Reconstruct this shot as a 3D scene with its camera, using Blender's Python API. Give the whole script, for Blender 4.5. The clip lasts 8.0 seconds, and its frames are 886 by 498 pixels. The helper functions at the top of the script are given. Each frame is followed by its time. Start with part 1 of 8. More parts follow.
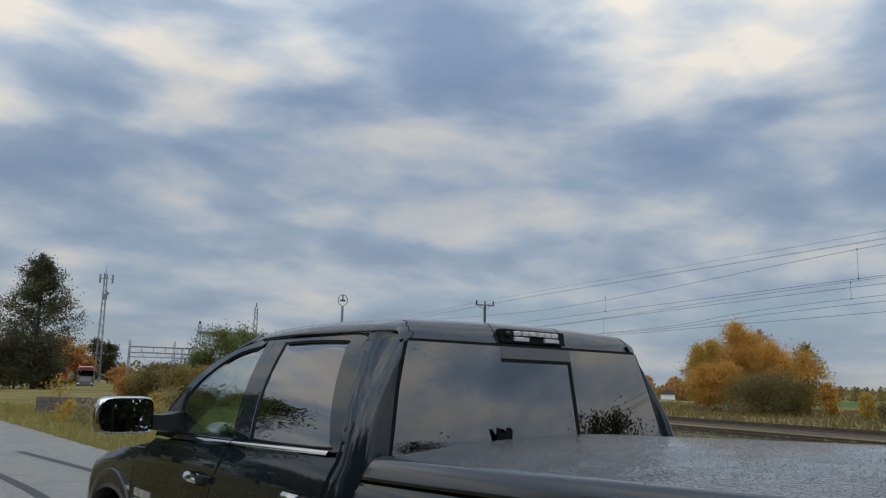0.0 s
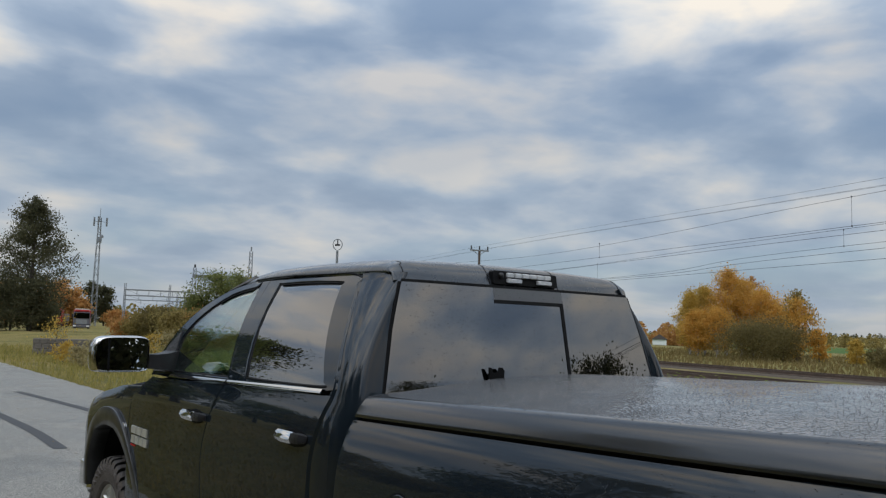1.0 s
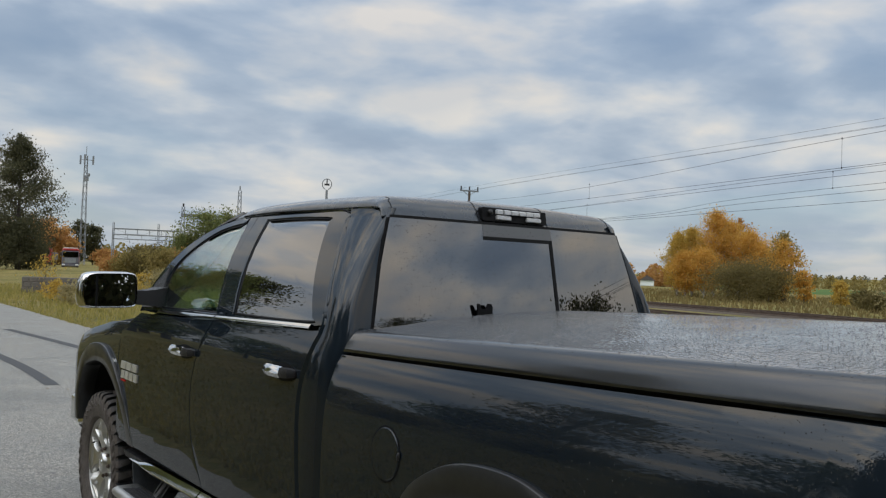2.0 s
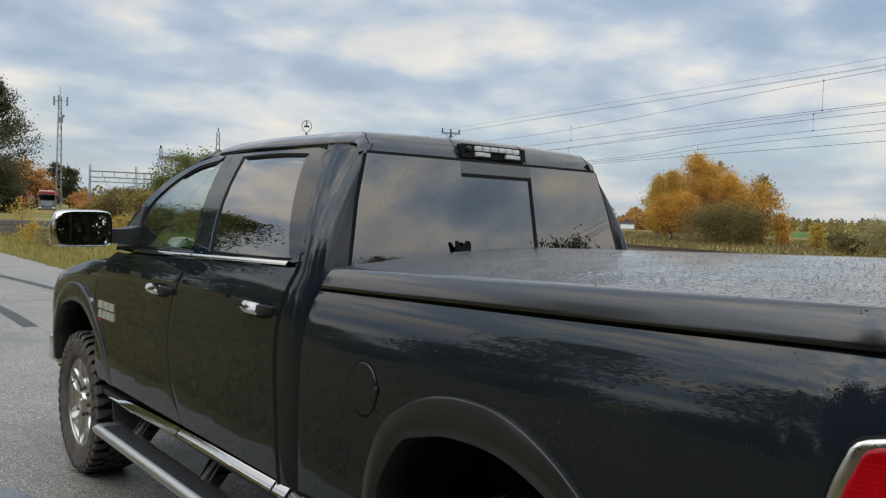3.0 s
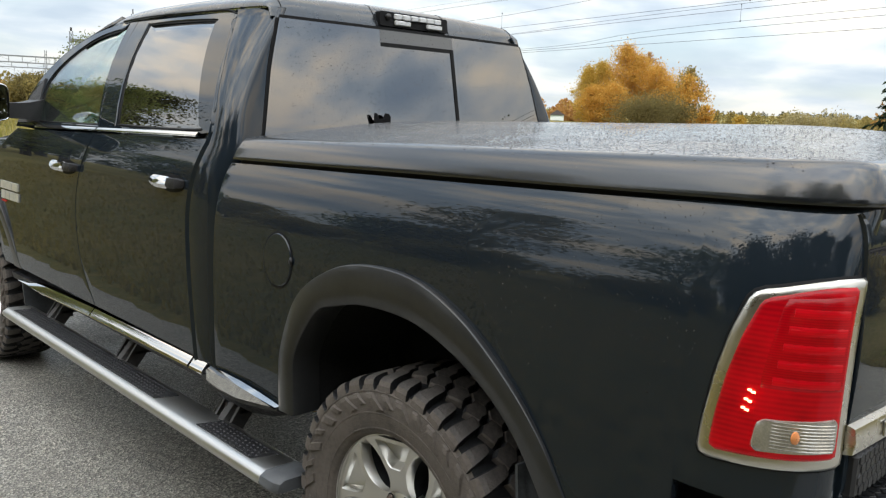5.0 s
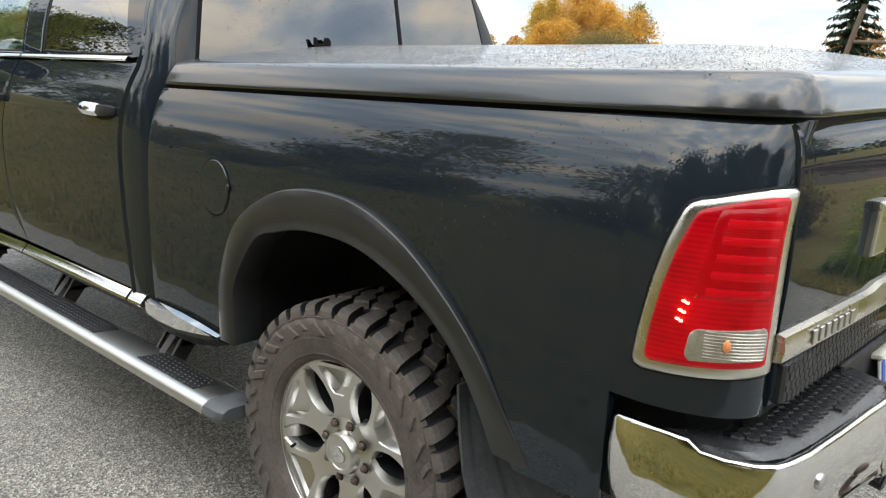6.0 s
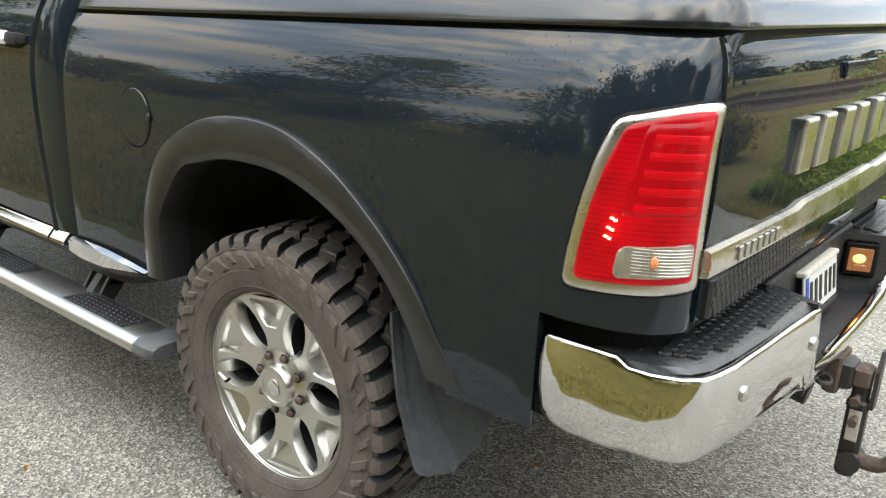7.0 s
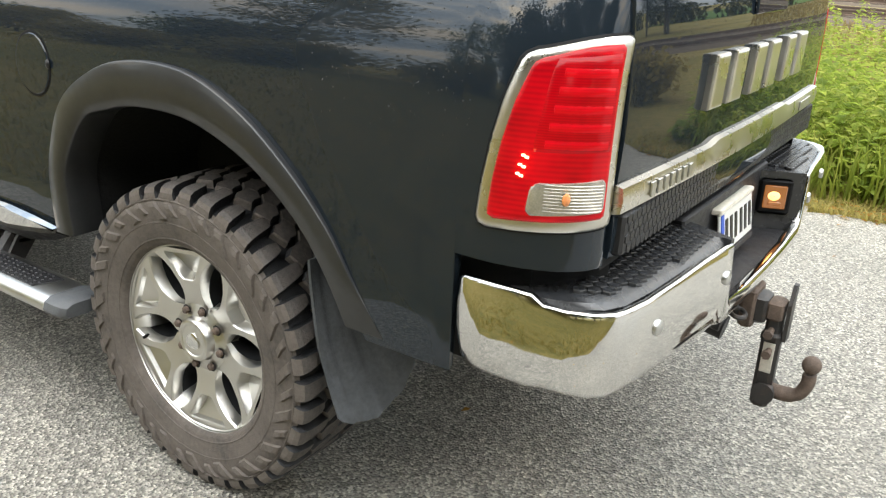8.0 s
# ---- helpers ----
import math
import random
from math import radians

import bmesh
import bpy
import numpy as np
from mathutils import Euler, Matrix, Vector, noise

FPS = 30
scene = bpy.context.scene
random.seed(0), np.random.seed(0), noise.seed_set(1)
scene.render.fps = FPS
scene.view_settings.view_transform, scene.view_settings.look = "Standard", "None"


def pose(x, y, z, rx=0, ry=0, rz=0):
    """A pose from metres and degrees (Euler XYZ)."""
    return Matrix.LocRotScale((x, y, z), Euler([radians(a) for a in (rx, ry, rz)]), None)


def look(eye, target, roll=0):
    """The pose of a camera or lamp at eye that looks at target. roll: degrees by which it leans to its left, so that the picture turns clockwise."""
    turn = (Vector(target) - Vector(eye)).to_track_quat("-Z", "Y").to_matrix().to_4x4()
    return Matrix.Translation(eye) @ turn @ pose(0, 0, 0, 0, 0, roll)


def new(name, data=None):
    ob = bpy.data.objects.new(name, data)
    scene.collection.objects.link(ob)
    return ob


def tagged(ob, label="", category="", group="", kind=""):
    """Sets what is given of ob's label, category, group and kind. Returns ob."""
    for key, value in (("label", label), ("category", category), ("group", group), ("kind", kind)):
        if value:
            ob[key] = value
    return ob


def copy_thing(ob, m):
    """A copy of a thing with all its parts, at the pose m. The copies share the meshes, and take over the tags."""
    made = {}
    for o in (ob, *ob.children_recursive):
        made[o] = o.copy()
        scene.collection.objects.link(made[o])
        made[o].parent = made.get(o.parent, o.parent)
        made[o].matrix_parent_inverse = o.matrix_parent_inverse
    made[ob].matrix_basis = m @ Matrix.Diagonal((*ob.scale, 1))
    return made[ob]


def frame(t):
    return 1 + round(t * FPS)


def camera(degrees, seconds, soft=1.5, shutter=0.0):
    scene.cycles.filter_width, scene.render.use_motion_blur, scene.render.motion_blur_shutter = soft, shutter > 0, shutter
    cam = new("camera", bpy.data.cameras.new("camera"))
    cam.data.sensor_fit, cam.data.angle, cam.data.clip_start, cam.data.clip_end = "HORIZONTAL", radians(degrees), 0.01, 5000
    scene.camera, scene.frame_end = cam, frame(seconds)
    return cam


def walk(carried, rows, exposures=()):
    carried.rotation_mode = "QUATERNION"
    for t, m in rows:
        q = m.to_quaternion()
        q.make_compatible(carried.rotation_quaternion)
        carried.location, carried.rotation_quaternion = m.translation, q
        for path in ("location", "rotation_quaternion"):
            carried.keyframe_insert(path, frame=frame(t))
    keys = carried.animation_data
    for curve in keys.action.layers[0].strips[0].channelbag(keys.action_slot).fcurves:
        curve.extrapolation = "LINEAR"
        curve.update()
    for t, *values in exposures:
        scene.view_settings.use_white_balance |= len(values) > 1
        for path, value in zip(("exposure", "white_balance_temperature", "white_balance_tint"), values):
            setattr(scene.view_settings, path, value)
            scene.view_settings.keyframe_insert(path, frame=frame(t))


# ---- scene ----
cam = camera(56.5, 8.0, soft=1.25)
PATH = [
    (0, look((-2.512, -1.647, 1.753), (-1.345, -0.056, 2.081), 1.5)),
    (0.5, look((-2.509, -1.652, 1.746), (-1.331, -0.058, 2.011), 1.7)),
    (1, look((-2.508, -1.651, 1.737), (-1.318, -0.056, 1.934), 1.8)),
    (1.5, look((-2.503, -1.644, 1.73), (-1.301, -0.051, 1.855), 1.9)),
    (3, look((-2.469, -1.63, 1.695), (-1.211, -0.077, 1.613), 2.0)),
    (3.5, look((-2.46, -1.622, 1.68), (-1.177, -0.094, 1.536), 2.1)),
    (4, look((-2.443, -1.611, 1.66), (-1.132, -0.114, 1.453), 2.2)),
    (5.5, look((-2.388, -1.634, 1.598), (-0.982, -0.271, 1.195), 2.5)),
    (6, look((-2.371, -1.636, 1.572), (-0.932, -0.329, 1.099), 2.5)),
    (6.5, look((-2.353, -1.641, 1.55), (-0.885, -0.395, 1.011), 2.5)),
    (7, look((-2.331, -1.647, 1.527), (-0.83, -0.471, 0.925), 2.6)),
    (7.5, look((-2.307, -1.662, 1.507), (-0.774, -0.556, 0.856), 2.6)),
    (8, look((-2.286, -1.678, 1.496), (-0.723, -0.644, 0.797), 2.6)),
]
walk(cam, PATH, exposures=((0, -0.20, 6050, 9), (1.0, -0.03, 6150, 9), (1.5, 0.08, 6300, 9), (3.0, 0.38, 6500, 9), (4.0, 0.62, 6650, 9), (5.5, 1.24, 6750, 8), (6.5, 1.58, 6820, 8), (8, 1.89, 6950, 8)))

# ---- light ----
SUN_AZ, SUN_EL = radians(246), radians(56)      # clockwise from +y, above the horizon
world = bpy.data.worlds.new("overcast_sky")
scene.world = world
world.use_nodes = True


def nodes_of(tree):
    """Short-hands for building a node tree: add a node, link two sockets."""
    def add(kind, **values):
        n = tree.nodes.new(kind)
        for key, value in values.items():
            if key in n.inputs:
                n.inputs[key].default_value = value
        return n
    return add, lambda a, b: tree.links.new(a, b)


def ramp(tree, stops, interpolation="LINEAR"):
    n = tree.nodes.new("ShaderNodeValToRGB")
    n.color_ramp.interpolation = interpolation
    els = n.color_ramp.elements
    while len(els) < len(stops):
        els.new(0.5)
    for el, (at, c) in zip(els, stops):
        el.position = at
        el.color = (c, c, c, 1) if isinstance(c, (int, float)) else (*c, 1)
    return n


def math_node(tree, op, a, b=None):
    n = tree.nodes.new("ShaderNodeMath")
    n.operation = op
    for i, v in enumerate((a, b)):
        if v is None:
            continue
        if isinstance(v, (int, float)):
            n.inputs[i].default_value = v
        else:
            tree.links.new(v, n.inputs[i])
    return n.outputs[0]


def build_sky():
    t = world.node_tree
    t.nodes.clear()
    add, link = nodes_of(t)
    out = add("ShaderNodeOutputWorld")
    sky = add("ShaderNodeTexSky")
    sky.sky_type, sky.sun_disc = "NISHITA", False
    sky.sun_elevation, sky.sun_rotation = SUN_EL, SUN_AZ
    clear = add("ShaderNodeBackground", Strength=0.085)
    link(sky.outputs[0], clear.inputs["Color"])
    # a layer of cloud at one height: its pattern is the direction divided by its rise
    co = add("ShaderNodeTexCoord")
    sep = add("ShaderNodeSeparateXYZ")
    link(co.outputs["Generated"], sep.inputs[0])
    rise = math_node(t, "ADD", math_node(t, "MAXIMUM", sep.outputs[2], 0.0), 0.16)
    flat = add("ShaderNodeCombineXYZ")
    link(math_node(t, "DIVIDE", sep.outputs[0], rise), flat.inputs[0])
    link(math_node(t, "DIVIDE", sep.outputs[1], rise), flat.inputs[1])
    turn = add("ShaderNodeMapping")
    turn.inputs["Rotation"].default_value = (0, 0, radians(-37))
    turn.inputs["Location"].default_value = (3.1, 1.7, 0)
    turn.inputs["Scale"].default_value = (0.9, 1.05, 1)
    link(flat.outputs[0], turn.inputs[0])
    big = add("ShaderNodeTexNoise", Scale=1.5, Detail=6.0, Roughness=0.5, Distortion=0.15)
    link(turn.outputs[0], big.inputs["Vector"])
    # lumps of the cloud's underside, wider than high
    squash = add("ShaderNodeMapping")
    squash.inputs["Scale"].default_value = (1.0, 1.0, 2.6)
    squash.inputs["Location"].default_value = (2.3, 1.1, 0.4)
    link(co.outputs["Generated"], squash.inputs[0])
    lump = add("ShaderNodeTexNoise", Scale=5.8, Detail=5.0, Roughness=0.46, Distortion=0.2)
    link(squash.outputs[0], lump.inputs["Vector"])
    body = math_node(t, "ADD", math_node(t, "MULTIPLY", big.outputs[0], 0.45), math_node(t, "MULTIPLY", lump.outputs[0], 0.55))
    gaps = add("ShaderNodeTexNoise", Scale=0.8, Detail=3.0, Roughness=0.45)
    link(flat.outputs[0], gaps.inputs["Vector"])
    tone = ramp(t, ((0.345, (0.275, 0.355, 0.475)), (0.42, (0.345, 0.42, 0.525)), (0.475, (0.46, 0.525, 0.61)), (0.53, (0.67, 0.68, 0.685)), (0.60, (0.95, 0.85, 0.72))))
    link(body, tone.inputs[0])
    cloud = add("ShaderNodeBackground", Strength=0.92)
    # paler towards the horizon
    pale = add("ShaderNodeMix")
    pale.data_type = "RGBA"
    fade = ramp(t, ((0.0, 0.7), (0.12, 0.32), (0.34, 0.0)))
    link(sep.outputs[2], fade.inputs[0])
    link(fade.outputs[0], pale.inputs[0])
    link(tone.outputs[0], pale.inputs[6])
    pale.inputs[7].default_value = (0.355, 0.405, 0.465, 1)
    # thinner, brighter cloud about the hidden sun
    aim = add("ShaderNodeVectorMath")
    aim.operation = "DOT_PRODUCT"
    aim.inputs[1].default_value = (math.sin(SUN_AZ) * math.cos(SUN_EL), math.cos(SUN_AZ) * math.cos(SUN_EL), math.sin(SUN_EL))
    link(co.outputs["Generated"], aim.inputs[0])
    glow = math_node(t, "ADD", math_node(t, "MULTIPLY", math_node(t, "POWER", math_node(t, "MAXIMUM", aim.outputs["Value"], 0.0), 2.0), 0.9), 1.0)
    overhead = ramp(t, ((0.22, 0.0), (0.8, 1.0)))
    link(sep.outputs[2], overhead.inputs[0])
    glow = math_node(t, "MULTIPLY", glow, math_node(t, "ADD", math_node(t, "MULTIPLY", overhead.outputs[0], 0.75), 1.0))
    lit = add("ShaderNodeVectorMath")
    lit.operation = "SCALE"
    link(pale.outputs[2], lit.inputs[0])
    link(glow, lit.inputs["Scale"])
    link(lit.outputs[0], cloud.inputs["Color"])
    cover = ramp(t, ((0.40, 0.62), (0.55, 0.95)))
    link(gaps.outputs[0], cover.inputs[0])
    mix = add("ShaderNodeMixShader")
    link(cover.outputs[0], mix.inputs[0])
    link(clear.outputs[0], mix.inputs[1])
    link(cloud.outputs[0], mix.inputs[2])
    link(mix.outputs[0], out.inputs[0])


build_sky()
sun = new("sun", bpy.data.lights.new("sun", "SUN"))
sun.data.energy, sun.data.angle, sun.data.color = 0.5, radians(96), (1.0, 0.95, 0.88)
sun.matrix_world = look((math.sin(SUN_AZ) * 60, math.cos(SUN_AZ) * 60, math.tan(SUN_EL) * 60), (0, 0, 0))

# ---- materials ----
def material(name, base, rough=0.5, metal=0.0, coat=0.0, spec=0.5, ior=1.5, vary=0.0, vary_scale=20.0, grain=0.0, grain_scale=200.0,
             rough_vary=0.0, tint=None, per_island=0.0, per_object=0.0, emit=0.0, emit_color=(1, 1, 1), coat_ior=1.5):
    """A principled surface whose colour and gloss wander at two scales, with a fine relief."""
    m = bpy.data.materials.new(name)
    m.use_nodes = True
    t = m.node_tree
    add, link = nodes_of(t)
    p = t.nodes["Principled BSDF"]
    p.inputs["Base Color"].default_value = (*base, 1)
    p.inputs["Roughness"].default_value = rough
    p.inputs["Metallic"].default_value = metal
    p.inputs["Coat Weight"].default_value = coat
    p.inputs["Coat Roughness"].default_value = 0.02
    p.inputs["Coat IOR"].default_value = coat_ior
    p.inputs["Specular IOR Level"].default_value = spec
    p.inputs["IOR"].default_value = ior
    if emit:
        p.inputs["Emission Color"].default_value = (*emit_color, 1)
        p.inputs["Emission Strength"].default_value = emit
    co = add("ShaderNodeTexCoord")
    if vary or per_island or per_object:
        a = add("ShaderNodeTexNoise", Scale=vary_scale, Detail=6.0, Roughness=0.6)
        link(co.outputs["Object"], a.inputs["Vector"])
        b = add("ShaderNodeTexNoise", Scale=vary_scale * 9, Detail=3.0)
        link(co.outputs["Object"], b.inputs["Vector"])
        s = math_node(t, "ADD", math_node(t, "MULTIPLY", a.outputs[0], 0.65), math_node(t, "MULTIPLY", b.outputs[0], 0.35))
        if per_island:
            g = add("ShaderNodeNewGeometry")
            s = math_node(t, "ADD", math_node(t, "MULTIPLY", s, 1 - per_island), math_node(t, "MULTIPLY", g.outputs["Random Per Island"], per_island))
        if per_object:
            g = add("ShaderNodeObjectInfo")
            s = math_node(t, "ADD", math_node(t, "MULTIPLY", s, 1 - per_object), math_node(t, "MULTIPLY", g.outputs["Random"], per_object))
        other = tint or tuple(c * (1 - vary) for c in base)
        hi = tuple(min(1, c * (1 + vary)) for c in base)
        r = ramp(t, ((0.25, other), (0.5, base), (0.75, hi)))
        link(s, r.inputs[0])
        link(r.outputs[0], p.inputs["Base Color"])
    if rough_vary:
        a = add("ShaderNodeTexNoise", Scale=vary_scale * 1.7, Detail=5.0)
        link(co.outputs["Object"], a.inputs["Vector"])
        r = ramp(t, ((0.3, max(0.0, rough - rough_vary)), (0.7, min(1.0, rough + rough_vary))))
        link(a.outputs[0], r.inputs[0])
        link(r.outputs[0], p.inputs["Roughness"])
    if grain:
        a = add("ShaderNodeTexNoise", Scale=grain_scale, Detail=4.0)
        link(co.outputs["Object"], a.inputs["Vector"])
        bump = add("ShaderNodeBump", Strength=grain, Distance=0.01)
        link(a.outputs[0], bump.inputs["Height"])
        link(bump.outputs[0], p.inputs["Normal"])
    return m


def asphalt_material():
    """Worn asphalt: pale and dark chips of stone in bitumen, with damp stains."""
    m = bpy.data.materials.new("worn_asphalt")
    m.use_nodes = True
    t = m.node_tree
    add, link = nodes_of(t)
    p = t.nodes["Principled BSDF"]
    co = add("ShaderNodeTexCoord")
    chips = add("ShaderNodeTexVoronoi", Scale=128.0)
    link(co.outputs["Object"], chips.inputs["Vector"])
    bw = add("ShaderNodeRGBToBW")
    link(chips.outputs["Color"], bw.inputs[0])
    stone = ramp(t, ((0.12, (0.066, 0.063, 0.056)), (0.40, (0.170, 0.161, 0.141)), (0.66, (0.300, 0.283, 0.245)), (0.92, (0.58, 0.545, 0.47))))
    link(bw.outputs[0], stone.inputs[0])
    stain = add("ShaderNodeTexNoise", Scale=0.9, Detail=7.0, Roughness=0.62)
    link(co.outputs["Object"], stain.inputs["Vector"])
    dark = ramp(t, ((0.35, 0.78), (0.6, 1.0)))
    link(stain.outputs[0], dark.inputs[0])
    mul = add("ShaderNodeMix")
    mul.data_type, mul.blend_type = "RGBA", "MULTIPLY"
    mul.inputs[0].default_value = 1.0
    link(stone.outputs[0], mul.inputs[6])
    link(dark.outputs[0], mul.inputs[7])
    link(mul.outputs[2], p.inputs["Base Color"])
    wet = ramp(t, ((0.36, 0.30), (0.6, 0.55)))
    link(stain.outputs[0], wet.inputs[0])
    link(wet.outputs[0], p.inputs["Roughness"])
    bump = add("ShaderNodeBump", Strength=1.0, Distance=0.005)
    link(chips.outputs["Distance"], bump.inputs["Height"])
    link(bump.outputs[0], p.inputs["Normal"])
    return m


def grass_ground_material():
    """Autumn turf seen from afar: yellow, green and brown."""
    m = bpy.data.materials.new("autumn_turf")
    m.use_nodes = True
    t = m.node_tree
    add, link = nodes_of(t)
    p = t.nodes["Principled BSDF"]
    p.inputs["Roughness"].default_value = 0.9
    p.inputs["Specular IOR Level"].default_value = 0.15
    co = add("ShaderNodeTexCoord")
    wide = add("ShaderNodeTexNoise", Scale=0.16, Detail=8.0, Roughness=0.65)
    link(co.outputs["Object"], wide.inputs["Vector"])
    fine = add("ShaderNodeTexNoise", Scale=7.0, Detail=8.0, Roughness=0.7)
    link(co.outputs["Object"], fine.inputs["Vector"])
    s = math_node(t, "ADD", math_node(t, "MULTIPLY", wide.outputs[0], 0.5), math_node(t, "MULTIPLY", fine.outputs[0], 0.5))
    r = ramp(t, ((0.33, (0.085, 0.090, 0.028)), (0.46, (0.165, 0.15, 0.047)), (0.55, (0.255, 0.20, 0.068)), (0.66, (0.30, 0.22, 0.095))))
    link(s, r.inputs[0])
    link(r.outputs[0], p.inputs["Base Color"])
    bump = add("ShaderNodeBump", Strength=1.0, Distance=0.12)
    link(fine.outputs[0], bump.inputs["Height"])
    link(bump.outputs[0], p.inputs["Normal"])
    return m


def wet_cover_material():
    """Black lacquer under a film of water that stands in ripples and beads."""
    m = bpy.data.materials.new("wet_black_lid")
    m.use_nodes = True
    t = m.node_tree
    add, link = nodes_of(t)
    p = t.nodes["Principled BSDF"]
    p.inputs["Base Color"].default_value = (0.009, 0.0105, 0.0125, 1)
    p.inputs["Roughness"].default_value = 0.24
    p.inputs["IOR"].default_value = 1.5
    p.inputs["Coat Weight"].default_value = 1.0
    p.inputs["Coat Roughness"].default_value = 0.09
    p.inputs["Specular IOR Level"].default_value = 0.5
    co = add("ShaderNodeTexCoord")
    g = add("ShaderNodeNewGeometry")
    sep = add("ShaderNodeSeparateXYZ")
    link(g.outputs["Normal"], sep.inputs[0])
    streak = add("ShaderNodeMapping")
    streak.inputs["Scale"].default_value = (1.0, 2.2, 1.0)
    streak.inputs["Rotation"].default_value = (0, 0, radians(-40))
    link(co.outputs["Object"], streak.inputs[0])
    a = add("ShaderNodeTexNoise", Scale=34.0, Detail=5.0, Roughness=0.65, Distortion=0.8)
    link(streak.outputs[0], a.inputs["Vector"])
    b = add("ShaderNodeTexNoise", Scale=7.0, Detail=2.0)
    link(co.outputs["Object"], b.inputs["Vector"])
    pools = ramp(t, ((0.42, 0.25), (0.62, 1.0)))
    link(b.outputs[0], pools.inputs[0])
    drops = add("ShaderNodeTexVoronoi", Scale=105.0)
    drops.feature = "SMOOTH_F1"
    link(co.outputs["Object"], drops.inputs["Vector"])
    dome = ramp(t, ((0.0, 1.0), (0.5, 0.0)), "EASE")
    link(drops.outputs["Distance"], dome.inputs[0])
    h = math_node(t, "ADD", math_node(t, "MULTIPLY", a.outputs[0], pools.outputs[0]), math_node(t, "MULTIPLY", dome.outputs[0], 0.6))
    bump = add("ShaderNodeBump", Distance=0.007)
    up = ramp(t, ((0.955, 0.006), (0.975, 1.0)))
    link(sep.outputs[2], up.inputs[0])
    link(up.outputs[0], bump.inputs["Strength"])
    link(h, bump.inputs["Height"])
    link(bump.outputs[0], p.inputs["Normal"])
    link(bump.outputs[0], p.inputs["Coat Normal"])
    return m


def glass_material(name, tint, ior):
    """A pane: what passes through is tinted, what it mirrors grows towards grazing."""
    m = bpy.data.materials.new(name)
    m.use_nodes = True
    t = m.node_tree
    t.nodes.clear()
    add, link = nodes_of(t)
    out = add("ShaderNodeOutputMaterial")
    clear = add("ShaderNodeBsdfTransparent", Color=(*tint, 1))
    gloss = add("ShaderNodeBsdfGlossy", Roughness=0.0, Color=(1, 1, 1, 1))
    f0 = ((ior - 1) / (ior + 1)) ** 2
    face = add("ShaderNodeLayerWeight", Blend=0.5)
    f = math_node(t, "ADD", math_node(t, "MULTIPLY", math_node(t, "POWER", face.outputs["Facing"], 4.0), 1 - f0), f0)
    mix = add("ShaderNodeMixShader")
    link(f, mix.inputs[0])
    link(clear.outputs[0], mix.inputs[1])
    link(gloss.outputs[0], mix.inputs[2])
    link(mix.outputs[0], out.inputs[0])
    return m


def leaf_material(name, a, b, c):
    """Leaves, each its own shade between three colours, that let some light through."""
    m = bpy.data.materials.new(name)
    m.use_nodes = True
    t = m.node_tree
    add, link = nodes_of(t)
    p = t.nodes["Principled BSDF"]
    p.inputs["Roughness"].default_value = 0.6
    p.inputs["Specular IOR Level"].default_value = 0.25
    g = add("ShaderNodeNewGeometry")
    co = add("ShaderNodeTexCoord")
    n = add("ShaderNodeTexNoise", Scale=0.9, Detail=2.0)
    link(co.outputs["Object"], n.inputs["Vector"])
    s = math_node(t, "ADD", math_node(t, "MULTIPLY", g.outputs["Random Per Island"], 0.45), math_node(t, "MULTIPLY", n.outputs[0], 0.55))
    r = ramp(t, ((0.1, a), (0.5, b), (0.85, c)))
    link(s, r.inputs[0])
    link(r.outputs[0], p.inputs["Base Color"])
    out = t.nodes["Material Output"]
    tr = add("ShaderNodeBsdfTranslucent")
    link(r.outputs[0], tr.inputs[0])
    mix = add("ShaderNodeMixShader")
    mix.inputs[0].default_value = 0.65
    link(p.outputs[0], mix.inputs[1])
    link(tr.outputs[0], mix.inputs[2])
    link(mix.outputs[0], out.inputs[0])
    return m


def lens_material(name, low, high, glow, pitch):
    """Red moulded plastic over fine prisms: rows of lighter and darker red under a clear gloss; weak emission stands in
    for daylight its reflectors return.
    """
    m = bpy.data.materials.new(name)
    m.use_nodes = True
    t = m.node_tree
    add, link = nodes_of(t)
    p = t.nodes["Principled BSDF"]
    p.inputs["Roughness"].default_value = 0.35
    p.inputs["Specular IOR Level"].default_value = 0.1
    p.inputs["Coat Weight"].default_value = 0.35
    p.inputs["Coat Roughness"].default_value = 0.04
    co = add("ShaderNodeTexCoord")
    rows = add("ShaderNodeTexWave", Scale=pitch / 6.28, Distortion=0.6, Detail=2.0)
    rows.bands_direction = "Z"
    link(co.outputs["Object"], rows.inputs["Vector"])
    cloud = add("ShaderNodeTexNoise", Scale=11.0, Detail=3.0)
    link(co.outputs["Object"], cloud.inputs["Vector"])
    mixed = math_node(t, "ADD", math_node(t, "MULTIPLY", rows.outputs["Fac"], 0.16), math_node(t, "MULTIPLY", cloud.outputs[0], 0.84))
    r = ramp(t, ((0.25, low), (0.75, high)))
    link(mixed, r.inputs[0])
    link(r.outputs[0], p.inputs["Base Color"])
    # red emission added in place of daylight thrown back by the reflectors
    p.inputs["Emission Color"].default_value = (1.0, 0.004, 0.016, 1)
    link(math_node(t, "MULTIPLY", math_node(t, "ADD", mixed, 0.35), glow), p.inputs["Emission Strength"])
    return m


